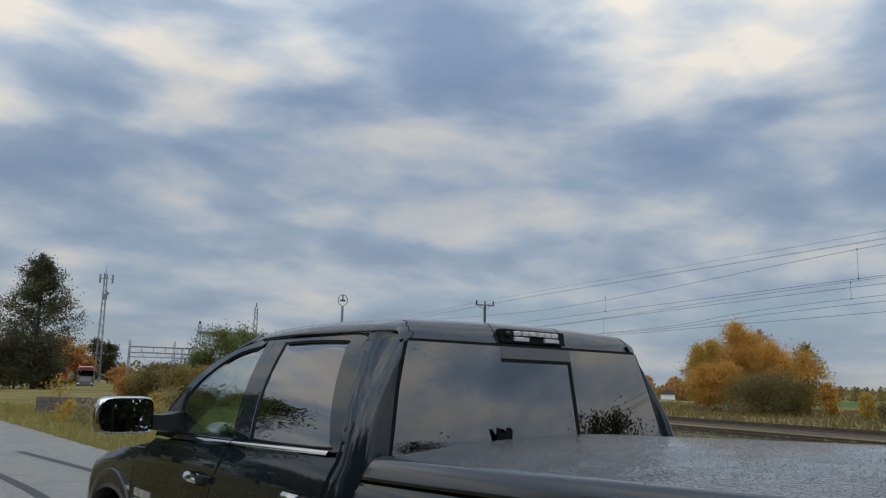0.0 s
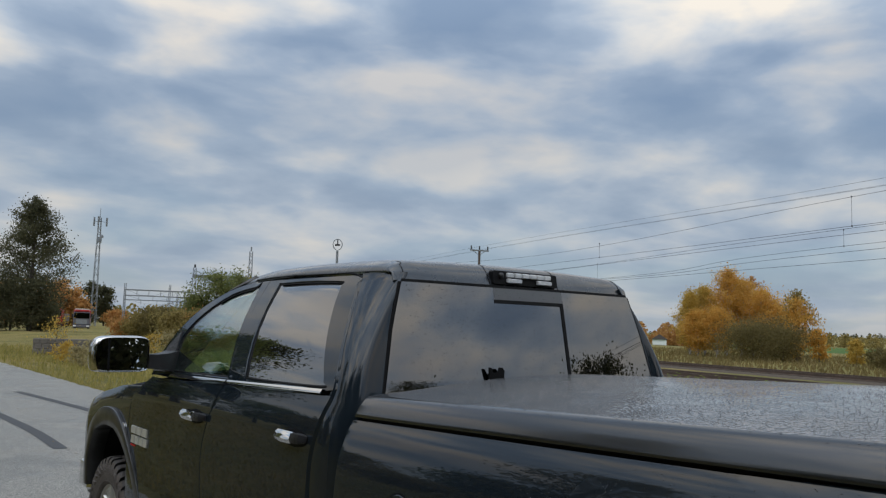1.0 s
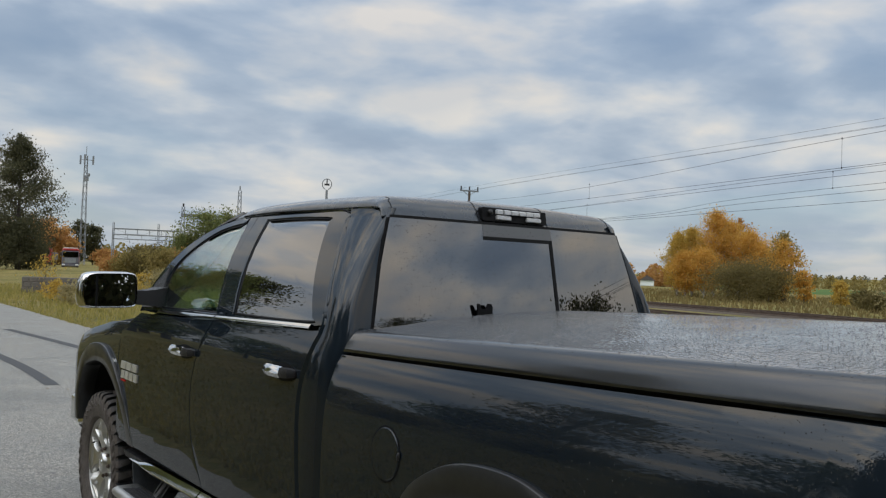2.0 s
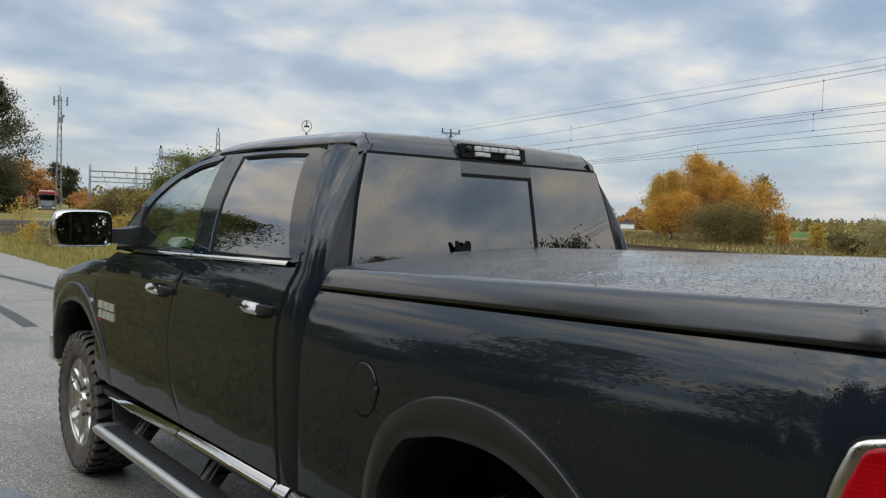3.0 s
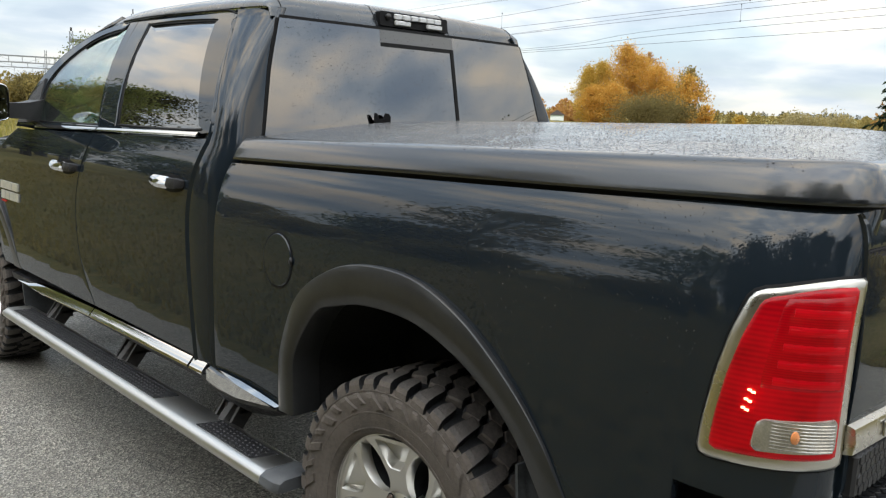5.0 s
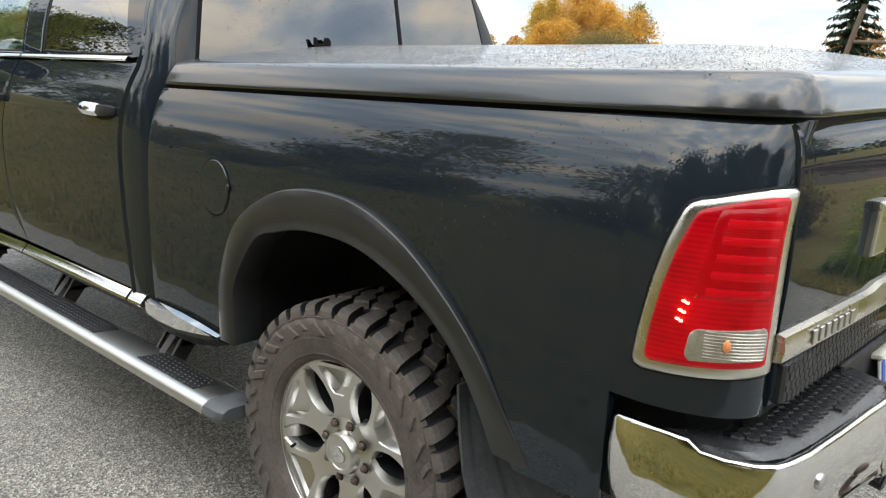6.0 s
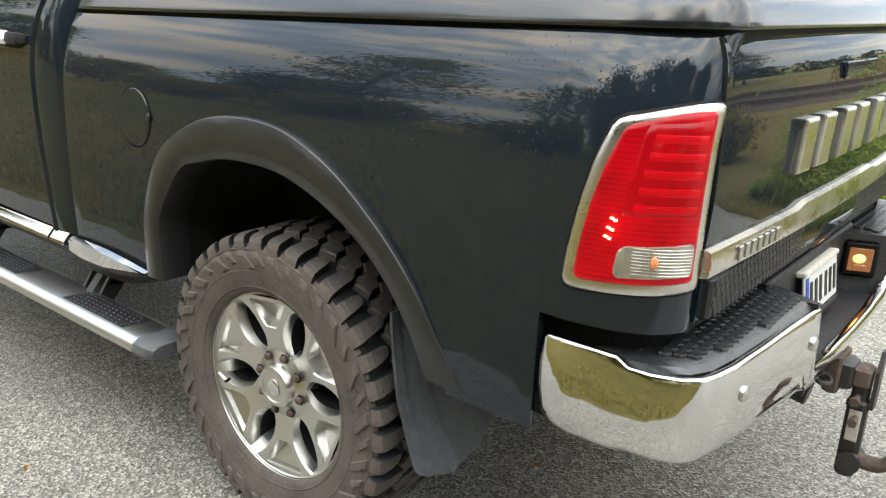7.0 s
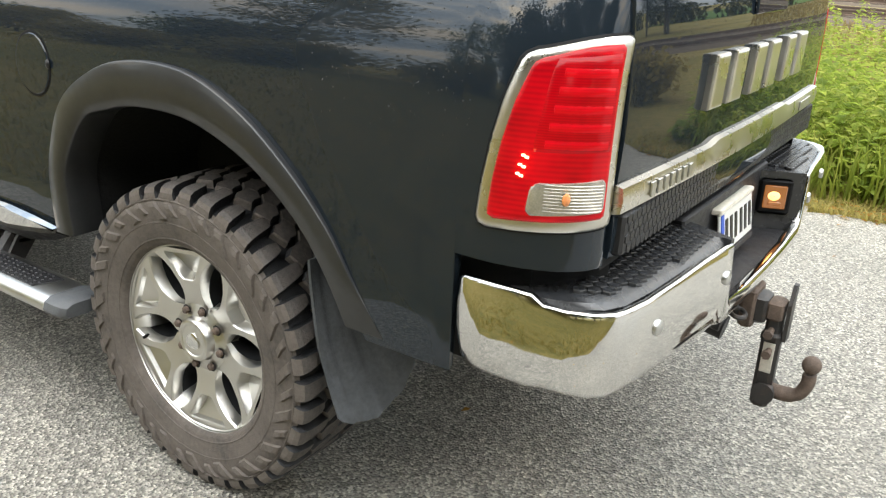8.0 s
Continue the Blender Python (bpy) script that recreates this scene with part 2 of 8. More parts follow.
PAINT = material("black_car_paint", (0.0123, 0.0180, 0.0245), rough=0.05, coat=1.0, spec=0.0, rough_vary=0.02, vary_scale=3.0, coat_ior=1.52)
CAP_GREY = material("grey_plastic_cap", (0.085, 0.09, 0.097), rough=0.42, grain=0.2, grain_scale=700, vary=0.3, vary_scale=25)
PAINT_WET = material("rain_filmed_car_paint", (0.026, 0.030, 0.035), rough=0.30, coat=0.8, spec=0.5, rough_vary=0.12, vary=0.35, vary_scale=7.0, coat_ior=1.52, grain=0.10, grain_scale=160)
TRIM_BLACK = material("black_plastic_trim", (0.016, 0.016, 0.018), rough=0.42, grain=0.25, grain_scale=900, rough_vary=0.1)
STEP_PLASTIC = material("sheeny_step_plastic", (0.024, 0.025, 0.027), rough=0.24, spec=0.75, grain=0.15, grain_scale=900, rough_vary=0.1)
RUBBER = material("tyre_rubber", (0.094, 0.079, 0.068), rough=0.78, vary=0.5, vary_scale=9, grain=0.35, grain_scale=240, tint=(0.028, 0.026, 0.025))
SEAL = material("rubber_seal", (0.003, 0.003, 0.0035), rough=0.6, spec=0.2)
WELL = material("wheel_well_liner", (0.010, 0.011, 0.012), rough=0.9, grain=0.3, grain_scale=80)
CHROME = material("chrome", (0.69, 0.69, 0.68), rough=0.06, metal=1.0, rough_vary=0.04, vary_scale=6)
SATIN = material("brushed_metal_step", (0.58, 0.58, 0.57), rough=0.36, metal=1.0, rough_vary=0.05, vary_scale=2)
ALLOY = material("polished_alloy", (0.60, 0.59, 0.56), rough=0.34, metal=1.0, rough_vary=0.05, vary_scale=4, grain=0.02, grain_scale=30)
# the alloy again, darkened to paint the shade in the wheel's recesses
ALLOY_SHADED = material("shade_toned_alloy", (0.018, 0.019, 0.021), rough=0.5, metal=0.3)
RUST = material("rusty_steel", (0.105, 0.075, 0.058), rough=0.8, vary=0.6, vary_scale=40, grain=0.4, grain_scale=300, tint=(0.045, 0.035, 0.03))
DARK_STEEL = material("black_hitch_steel", (0.025, 0.024, 0.024), rough=0.5, vary=0.5, vary_scale=30, tint=(0.06, 0.04, 0.03))
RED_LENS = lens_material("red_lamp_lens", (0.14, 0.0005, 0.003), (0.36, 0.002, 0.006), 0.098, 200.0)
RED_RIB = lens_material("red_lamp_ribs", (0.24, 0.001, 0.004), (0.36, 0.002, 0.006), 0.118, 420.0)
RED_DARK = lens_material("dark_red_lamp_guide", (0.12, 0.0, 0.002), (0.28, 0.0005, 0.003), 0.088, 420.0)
FLARE = material("dusty_black_flare", (0.0185, 0.0195, 0.0205), rough=0.40, coat=0.35, spec=0.4, rough_vary=0.08, vary=0.4, vary_scale=5)
TYRE_VOID = material("near_black_rubber", (0.007, 0.0075, 0.009), rough=0.6, grain=0.3, grain_scale=200)
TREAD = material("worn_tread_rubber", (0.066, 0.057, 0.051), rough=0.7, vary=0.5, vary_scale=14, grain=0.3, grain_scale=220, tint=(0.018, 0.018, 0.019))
CLEAR_LENS = material("clear_lamp_lens", (0.42, 0.40, 0.36), rough=0.16, metal=0.6, coat=1.0, vary=0.45, vary_scale=30)
AMBER_BULB = material("amber_bulb", (0.75, 0.28, 0.10), rough=0.25, coat=0.6)
LED = material("lit_red_led", (1.0, 0.35, 0.2), emit=2.5, emit_color=(1.0, 0.42, 0.22))
LAMP_LIT = material("lit_amber_lamp", (0.10, 0.05, 0.025), rough=0.15, coat=1.0, emit=0.075, emit_color=(1.0, 0.34, 0.08), vary=0.4, vary_scale=30)
LAMP_CORE = material("amber_lamp_core", (1.0, 0.6, 0.25), emit=0.8, emit_color=(1.0, 0.46, 0.12))
PALE_CHROME = material("pale_satin_chrome", (0.68, 0.66, 0.61), rough=0.3, metal=1.0, rough_vary=0.08, vary_scale=8)
BADGE = material("bright_badge_metal", (0.78, 0.775, 0.75), rough=0.36, metal=0.55, vary=0.12, vary_scale=30)
GREY_PANEL = material("grey_glass_panel", (0.10, 0.10, 0.10), rough=0.35, coat=0.5)
MARKER_LIT = material("lit_roof_marker", (1.0, 0.4, 0.1), emit=1.2, emit_color=(1.0, 0.36, 0.10))
BRAKE_CLEAR = material("clear_brake_lens", (0.62, 0.62, 0.62), rough=0.15, coat=1.0, vary=0.35, vary_scale=60)
PLATE_WHITE = material("number_plate_white", (0.75, 0.75, 0.72), rough=0.35, coat=0.4)
PLATE_BLACK = material("number_plate_black", (0.015, 0.015, 0.015), rough=0.4)
PLATE_BLUE = material("number_plate_blue", (0.02, 0.08, 0.45), rough=0.35)
LABEL_PAPER = material("worn_label", (0.55, 0.52, 0.45), rough=0.7, vary=0.3, vary_scale=60)
CLOTH = material("dark_seat_leather", (0.022, 0.020, 0.019), rough=0.55, grain=0.2, grain_scale=300)
PRIVACY = glass_material("privacy_glass", (0.035, 0.037, 0.04), 2.65)
SIDE_GLASS = glass_material("green_tinted_glass", (0.78, 0.92, 0.87), 2.5)
MIRROR = material("mirror_glass", (0.74, 0.78, 0.80), rough=0.0, metal=1.0)
WATER = material("water_bead", (0.02, 0.02, 0.022), rough=0.02, coat=1.0, spec=0.8)
FLAP = material("mud_flap_rubber", (0.056, 0.061, 0.068), rough=0.42, vary=0.55, vary_scale=11, grain=0.3, grain_scale=40, rough_vary=0.12)
LID = wet_cover_material()
ASPHALT = asphalt_material()
TURF = grass_ground_material()
FIELD = material("far_green_field", (0.075, 0.13, 0.035), rough=0.95, spec=0.1, vary=0.4, vary_scale=0.02)
BALLAST = material("railway_ballast", (0.10, 0.08, 0.062), rough=0.95, spec=0.08, vary=0.5, vary_scale=6, grain=1.0, grain_scale=14)
RAIL = material("rusty_rail", (0.12, 0.085, 0.065), rough=0.65, vary=0.4, vary_scale=3, metal=0.3)
SLEEPER = material("weathered_sleeper", (0.085, 0.07, 0.056), rough=0.9, spec=0.1, vary=0.3, vary_scale=5)
GALV = material("galvanised_steel", (0.24, 0.25, 0.26), rough=0.55, metal=0.6, vary=0.3, vary_scale=4)
WIRE = material("weathered_wire", (0.06, 0.06, 0.065), rough=0.6, metal=0.3)
CONCRETE = material("old_concrete", (0.13, 0.115, 0.10), rough=0.9, vary=0.45, vary_scale=0.8, grain=0.5, grain_scale=12)
BARK = material("tree_bark", (0.07, 0.058, 0.046), rough=0.9, vary=0.4, vary_scale=6, grain=0.7, grain_scale=18)
BIRCH_BARK = material("pale_birch_bark", (0.38, 0.36, 0.33), rough=0.85, vary=0.5, vary_scale=5, tint=(0.08, 0.07, 0.065))
POLE_WOOD = material("tarred_pole_wood", (0.085, 0.062, 0.045), rough=0.85, vary=0.35, vary_scale=8)
LEAF_YELLOW = leaf_material("yellow_autumn_leaves", (0.46, 0.25, 0.045), (0.64, 0.375, 0.08), (0.70, 0.49, 0.14))
LEAF_WILLOW = leaf_material("grey_olive_willow_leaves", (0.11, 0.092, 0.036), (0.19, 0.155, 0.06), (0.27, 0.21, 0.08))
LEAF_OCHRE = leaf_material("ochre_autumn_leaves", (0.38, 0.25, 0.05), (0.55, 0.38, 0.08), (0.64, 0.47, 0.13))
LEAF_DARK = leaf_material("dark_sparse_leaves", (0.038, 0.042, 0.022), (0.072, 0.074, 0.036), (0.12, 0.105, 0.048))
LEAF_ALDER = leaf_material("alder_leaves", (0.055, 0.060, 0.034), (0.105, 0.105, 0.056), (0.165, 0.145, 0.072))
LEAF_OLIVE = leaf_material("olive_willow_leaves", (0.168, 0.144, 0.048), (0.288, 0.228, 0.078), (0.408, 0.312, 0.108))
LEAF_GREEN = leaf_material("green_bush_leaves", (0.096, 0.120, 0.042), (0.186, 0.210, 0.072), (0.288, 0.276, 0.102))
LEAF_RUST = leaf_material("rust_brown_leaves", (0.312, 0.156, 0.054), (0.480, 0.252, 0.084), (0.576, 0.360, 0.120))
LEAF_PALE = leaf_material("pale_half_bare_leaves", (0.253, 0.218, 0.103), (0.380, 0.322, 0.161), (0.460, 0.391, 0.207))
LEAF_SPRUCE = leaf_material("spruce_needles", (0.012, 0.022, 0.010), (0.022, 0.038, 0.016), (0.04, 0.055, 0.024))
GRASS_GREEN = leaf_material("lush_verge_grass", (0.09, 0.13, 0.015), (0.20, 0.24, 0.035), (0.36, 0.33, 0.08))
LEAF_WEED = leaf_material("bright_weed_leaves", (0.13, 0.20, 0.028), (0.27, 0.34, 0.055), (0.46, 0.46, 0.12))
GRASS_BANK = leaf_material("dull_bank_grass", (0.19, 0.17, 0.048), (0.27, 0.225, 0.066), (0.34, 0.27, 0.095))
GRASS_BROWN = leaf_material("brown_rough_grass", (0.13, 0.105, 0.042), (0.215, 0.165, 0.064), (0.30, 0.225, 0.095))
GRASS_DRY = leaf_material("dry_verge_grass", (0.18, 0.175, 0.045), (0.32, 0.275, 0.08), (0.46, 0.38, 0.14))
LITTER = leaf_material("fallen_leaves", (0.20, 0.08, 0.02), (0.36, 0.20, 0.04), (0.45, 0.30, 0.08))
LORRY_RED = material("red_lorry_paint", (0.42, 0.03, 0.03), rough=0.3, coat=0.6, vary=0.2, vary_scale=2)
LORRY_GREY = material("lorry_grey_paint", (0.11, 0.105, 0.12), rough=0.4, vary=0.2, vary_scale=2)
HOUSE_RED = material("falu_red_boards", (0.22, 0.045, 0.03), rough=0.85, vary=0.25, vary_scale=2)
HOUSE_WHITE = material("white_boards", (0.75, 0.74, 0.70), rough=0.7, vary=0.1, vary_scale=2)
ROOF_TILE = material("dark_roof_tiles", (0.09, 0.07, 0.065), rough=0.8, vary=0.3, vary_scale=3)
PUDDLE = material("shallow_puddle", (0.07, 0.07, 0.068), rough=0.3, spec=0.9, coat=0.5, rough_vary=0.2, vary=0.4, vary_scale=12)
SKID = material("tyre_skid_rubber", (0.030, 0.030, 0.031), rough=0.6, vary=0.5, vary_scale=8, tint=(0.055, 0.055, 0.054))


# ---- building blocks ----
class Geo:
    """Vertices and faces of one mesh, gathered piece by piece."""

    def __init__(self):
        self.v, self.f = [], []

    def add(self, verts, faces, m=None):
        k = len(self.v)
        self.v += [tuple(m @ Vector(p)) if m else tuple(p) for p in verts]
        self.f += [tuple(i + k for i in face) for face in faces]
        return self

    def box(self, lo, hi, m=None, bevel=0.0):
        """A box; with a bevel, its upright and flat edges are cut."""
        (x0, y0, z0), (x1, y1, z1) = lo, hi
        if not bevel:
            vs = [(x, y, z) for z in (z0, z1) for y in (y0, y1) for x in (x0, x1)]
            return self.add(vs, [(0, 2, 3, 1), (4, 5, 7, 6), (0, 1, 5, 4), (2, 6, 7, 3), (0, 4, 6, 2), (1, 3, 7, 5)], m)
        b = bevel
        rings = []
        for z, e in ((z0, b), (z0 + b, 0), (z1 - b, 0), (z1, b)):
            rings.append([(x0 + e + b, y0 + e, z), (x1 - e - b, y0 + e, z), (x1 - e, y0 + e + b, z), (x1 - e, y1 - e - b, z),
                          (x1 - e - b, y1 - e, z), (x0 + e + b, y1 - e, z), (x0 + e, y1 - e - b, z), (x0 + e, y0 + e + b, z)])
        return self.loft(rings, closed=True, caps=True, m=m)

    def loft(self, rings, closed=True, caps=False, m=None):
        """Skin over rings with the same number of points."""
        n = len(rings[0])
        vs = [p for r in rings for p in r]
        fs = []
        for i in range(len(rings) - 1):
            for j in range(n if closed else n - 1):
                a, b = i * n + j, i * n + (j + 1) % n
                fs.append((a, b, b + n, a + n))
        if caps:
            fs.append(tuple(reversed(range(n))))
            fs.append(tuple(range((len(rings) - 1) * n, len(rings) * n)))
        return self.add(vs, fs, m)

    def tube(self, path, radii, sides=8, caps=True, m=None):
        """A round bar along a path; radii: one number, or one for each point."""
        path = [Vector(p) for p in path]
        if isinstance(radii, (int, float)):
            radii = [radii] * len(path)
        rings, side = [], None
        for i, p in enumerate(path):
            d = (path[min(i + 1, len(path) - 1)] - path[max(i - 1, 0)]).normalized()
            if side is None:
                side = d.orthogonal().normalized()
            side = (side - d * side.dot(d)).normalized()
            up = d.cross(side)
            rings.append([p + (side * math.cos(a) + up * math.sin(a)) * radii[i] for a in (2 * math.pi * k / sides for k in range(sides))])
        return self.loft(rings, True, caps, m)

    def spin(self, profile, sides=48, axis="x", m=None, closed=False):
        """Turn a profile of (radius, along) round an axis through the origin."""
        rings = []
        for k in range(sides):
            a = 2 * math.pi * k / sides
            c, s = math.cos(a), math.sin(a)
            rings.append([(h, r * c, r * s) if axis == "x" else ((r * c, r * s, h) if axis == "z" else (r * c, h, r * s)) for r, h in profile])
        rings.append(rings[0])
        n = len(profile)
        vs = [p for r in rings[:-1] for p in r]
        fs = []
        for i in range(sides):
            for j in range(n if closed else n - 1):
                a, b = i * n + j, i * n + (j + 1) % n
                c, d = ((i + 1) % sides) * n + (j + 1) % n, ((i + 1) % sides) * n + j
                fs.append((a, b, c, d))
        return self.add(vs, fs, m)

    def sheet(self, fn, us, vs, flip=False, m=None):
        """A sheet of quads over fn(u, v)."""
        pts = [fn(u, v) for v in vs for u in us]
        n = len(us)
        fs = []
        for j in range(len(vs) - 1):
            for i in range(n - 1):
                q = (j * n + i, j * n + i + 1, (j + 1) * n + i + 1, (j + 1) * n + i)
                fs.append(q[::-1] if flip else q)
        return self.add(pts, fs, m)

    def mesh(self, name, mat=None, smooth=False, sharp=38):
        me = bpy.data.meshes.new(name)
        me.from_pydata(self.v, [], self.f)
        if smooth:
            me.polygons.foreach_set("use_smooth", [True] * len(me.polygons))
            me.set_sharp_from_angle(angle=radians(sharp))
        if mat:
            me.materials.append(mat)
        me.update()
        return me


def normals_out(me):
    """Turns the faces of a closed mesh outward."""
    bm = bmesh.new()
    bm.from_mesh(me)
    bmesh.ops.recalc_face_normals(bm, faces=bm.faces)
    bm.to_mesh(me)
    bm.free()
    return me


def part(name, geo, mat, parent, label="", smooth=True, sharp=38, at=None, recalc=True):
    """One mesh object under a thing or under a part; at: its pose within its parent."""
    me = geo if isinstance(geo, bpy.types.Mesh) else geo.mesh(name, mat, smooth, sharp)
    if recalc and not isinstance(geo, bpy.types.Mesh):
        normals_out(me)
        if smooth:
            me.set_sharp_from_angle(angle=radians(sharp))
    ob = new(name, me)
    ob.parent = parent
    if at is not None:
        ob.matrix_basis = at
    return tagged(ob, label)


def thing(name, label, category, group="", kind="", at=None):
    ob = new(name)
    ob.empty_display_size = 0.2
    if at is not None:
        ob.matrix_basis = at
    return tagged(ob, label, category, group, kind)


def structure(name, geo, mat, label, category, smooth=False, kind="structure"):
    me = geo.mesh(name, mat, smooth)
    return tagged(new(name, me), label, category, kind=kind)


def lerp(a, b, t):
    return a + (b - a) * t


def interp(x, points):
    """Piecewise linear through (x, y) points in rising x."""
    if x <= points[0][0]:
        return points[0][1]
    for (x0, y0), (x1, y1) in zip(points, points[1:]):
        if x <= x1:
            return y0 + (y1 - y0) * (x - x0) / (x1 - x0)
    return points[-1][1]


def smoothstep(a, b, x):
    t = min(1, max(0, (x - a) / (b - a)))
    return t * t * (3 - 2 * t)


def spline(points, n, closed=False):
    """Catmull-Rom through points, n steps each span."""
    k = len(points)
    out = []
    for i in range(k if closed else k - 1):
        def at(j):
            return Vector(points[j % k] if closed else points[min(max(j, 0), k - 1)])
        p0, p1, p2, p3 = at(i - 1), at(i), at(i + 1), at(i + 2)
        for s in range(n):
            t = s / n
            out.append(0.5 * (2 * p1 + (p2 - p0) * t + (2 * p0 - 5 * p1 + 4 * p2 - p3) * t * t + (3 * p1 - p0 - 3 * p2 + p3) * t ** 3))
    if not closed:
        out.append(Vector(points[-1]))
    return out


def bearing(az, d, z=0.0):
    """A place d metres from where the camera stands, az degrees clockwise from +y."""
    return Vector((-2.5 + d * math.sin(radians(az)), -1.64 + d * math.cos(radians(az)), z))


# ---- ground, road, verge ----
ROAD_RIGHT, ROAD_LEFT = 3.2, -2.08
TRACK_TURN = 14.5                                     # the railway's bearing


def along_track(p, s, z=0.0):
    """A place p metres to the right of the camera's line and s metres on along the railway."""
    a = radians(TRACK_TURN)
    return Vector((-2.5 + p * math.cos(a) + s * math.sin(a), -1.64 - p * math.sin(a) + s * math.cos(a), z))


def ground_z(x, y):
    a = radians(TRACK_TURN)
    p = (x + 2.5) * math.cos(a) - (y + 1.64) * math.sin(a)
    z = -0.03
    z -= 0.22 * smoothstep(4.5, 7, x) * (1 - smoothstep(9, 14, x))          # ditch
    z -= 3.0 * smoothstep(60, 320, p) - 24.0 * smoothstep(700, 2300, p)
    z += 0.75 * smoothstep(3.4, 9, -x) + 2.2 * smoothstep(9, 60, -x)       # bank beside the road
    z += 0.35 * smoothstep(40, 90, y) * smoothstep(-10, 6, x)
    if x > 3.3 or x < -3.0:
        z += 0.05 * (noise.noise(Vector((x * 0.4, y * 0.4, 0))))
    return z


def axis_steps(fine, reach, step, growth=1.16):
    out, s, v = [], step, fine
    while v < reach:
        v += s
        out.append(min(v, reach))
        s *= growth
    return out


def build_ground():
    xs = [-v for v in reversed(axis_steps(18, 2600, 0.9))] + [-18 + 0.75 * i for i in range(49)] + axis_steps(18, 2600, 0.9)
    ys = [-v for v in reversed(axis_steps(18, 2600, 0.9))] + [-18 + 0.9 * i for i in range(65)] + [39.6 + v for v in axis_steps(0, 2600, 1.0)]
    g = Geo()
    g.sheet(lambda x, y: (x, y, ground_z(x, y)), xs, ys)
    structure("ground", g, TURF, "rough autumn turf in yellow, green and brown", "ground", smooth=True)
    # far fields beyond the railway
    f = Geo()
    f.sheet(lambda p, s: tuple(along_track(p, s, 0.06 + ground_z(*along_track(p, s)[:2]))), [130 + 16 * i for i in range(30)], [-60 + 26 * i for i in range(30)], flip=True)
    structure("field", f, FIELD, "distant green field of winter crop", "field", smooth=True)
    # road
    r = Geo()
    rnd = random.Random(4)
    ys = [-60 + 2 * i for i in range(24)] + [-12 + 0.2 * i for i in range(240)] + [36 + 3 * i for i in range(100)]
    edge_r = {y: ROAD_RIGHT + rnd.uniform(-0.05, 0.05) + 0.05 * noise.noise(Vector((y * 0.7, 0, 3))) for y in ys}
    edge_l = {y: ROAD_LEFT + rnd.uniform(-0.05, 0.05) for y in ys}

    def road_at(u, y):
        bend = -0.0011 * max(0, y - 26) ** 2
        return (lerp(edge_l[y], edge_r[y], u) + bend, y, 0.0 if 0 < u < 1 else -0.012)
    us = [0, 0.015] + [0.05 * i for i in range(1, 20)] + [0.985, 1]
    r.sheet(road_at, us, ys)
    structure("road", r, ASPHALT, "worn grey asphalt road with pale chips, damp in places", "road", smooth=True)
    # skid marks
    for pts, w in ((((-0.35, 22.0), (0.0, 18.0), (0.16, 14.8), (0.24, 12.4), (0.20, 10.4)), 0.19), (((1.30, 20.0), (1.58, 17.2), (1.74, 15.4), (1.80, 14.0)), 0.20)):
        k = Geo()
        line = spline([(x, y, 0.004) for x, y in pts], 8)
        k.loft([[p + Vector((-w / 2, 0, 0)), p + Vector((w / 2, 0, 0))] for p in line], closed=False)
        structure("skid_mark", k, SKID, "dark curved tyre mark on the asphalt", "tyre mark")
    # shallow wet patch beside the front wheel
    cx, cy, rx, ry, ph = -1.47, 3.35, 0.15, 0.34, 0.0
    w = Geo()
    rim = [(cx + rx * math.cos(a) * (1 + 0.28 * noise.noise(Vector((math.cos(a) * 1.6 + ph, math.sin(a) * 1.6, 1.0)))),
            cy + ry * math.sin(a) * (1 + 0.28 * noise.noise(Vector((math.cos(a) * 1.6 + ph, math.sin(a) * 1.6, 4.0)))), 0.004) for a in (2 * math.pi * i / 40 for i in range(40))]
    w.add([(cx, cy, 0.004)] + rim, [(0, 1 + i, 1 + (i + 1) % 40) for i in range(40)])
    structure("puddle", w, PUDDLE, "thin film of water on the asphalt", "puddle")


def blades(name, mat, label, count, place, height, width, lean, seed, category="grass"):
    """Loose blades or leaves of grass, each a bent strip of its own."""
    rnd = random.Random(seed)
    g = Geo()
    for _ in range(count):
        x, y = place(rnd)
        z = ground_z(x, y) - 0.02 if not (ROAD_LEFT < x < ROAD_RIGHT) else 0.0
        h, w = height(rnd), width(rnd)
        a = rnd.uniform(0, 6.283)
        d = Vector((math.cos(a), math.sin(a), 0))
        s = Vector((-d.y, d.x, 0)) * w / 2
        b = Vector((x, y, z))
        bend = lean * rnd.uniform(0.3, 1.2) * h
        m1, m2 = b + Vector((0, 0, 0.55 * h)) + d * bend * 0.35, b + Vector((0, 0, 0.85 * h)) + d * bend
        g.add([b - s, b + s, m1 + s * 0.8, m1 - s * 0.8, m2], [(0, 1, 2, 3), (3, 2, 4)])
    me = g.mesh(name, mat)
    return tagged(new(name, me), label, category, kind="stuff")


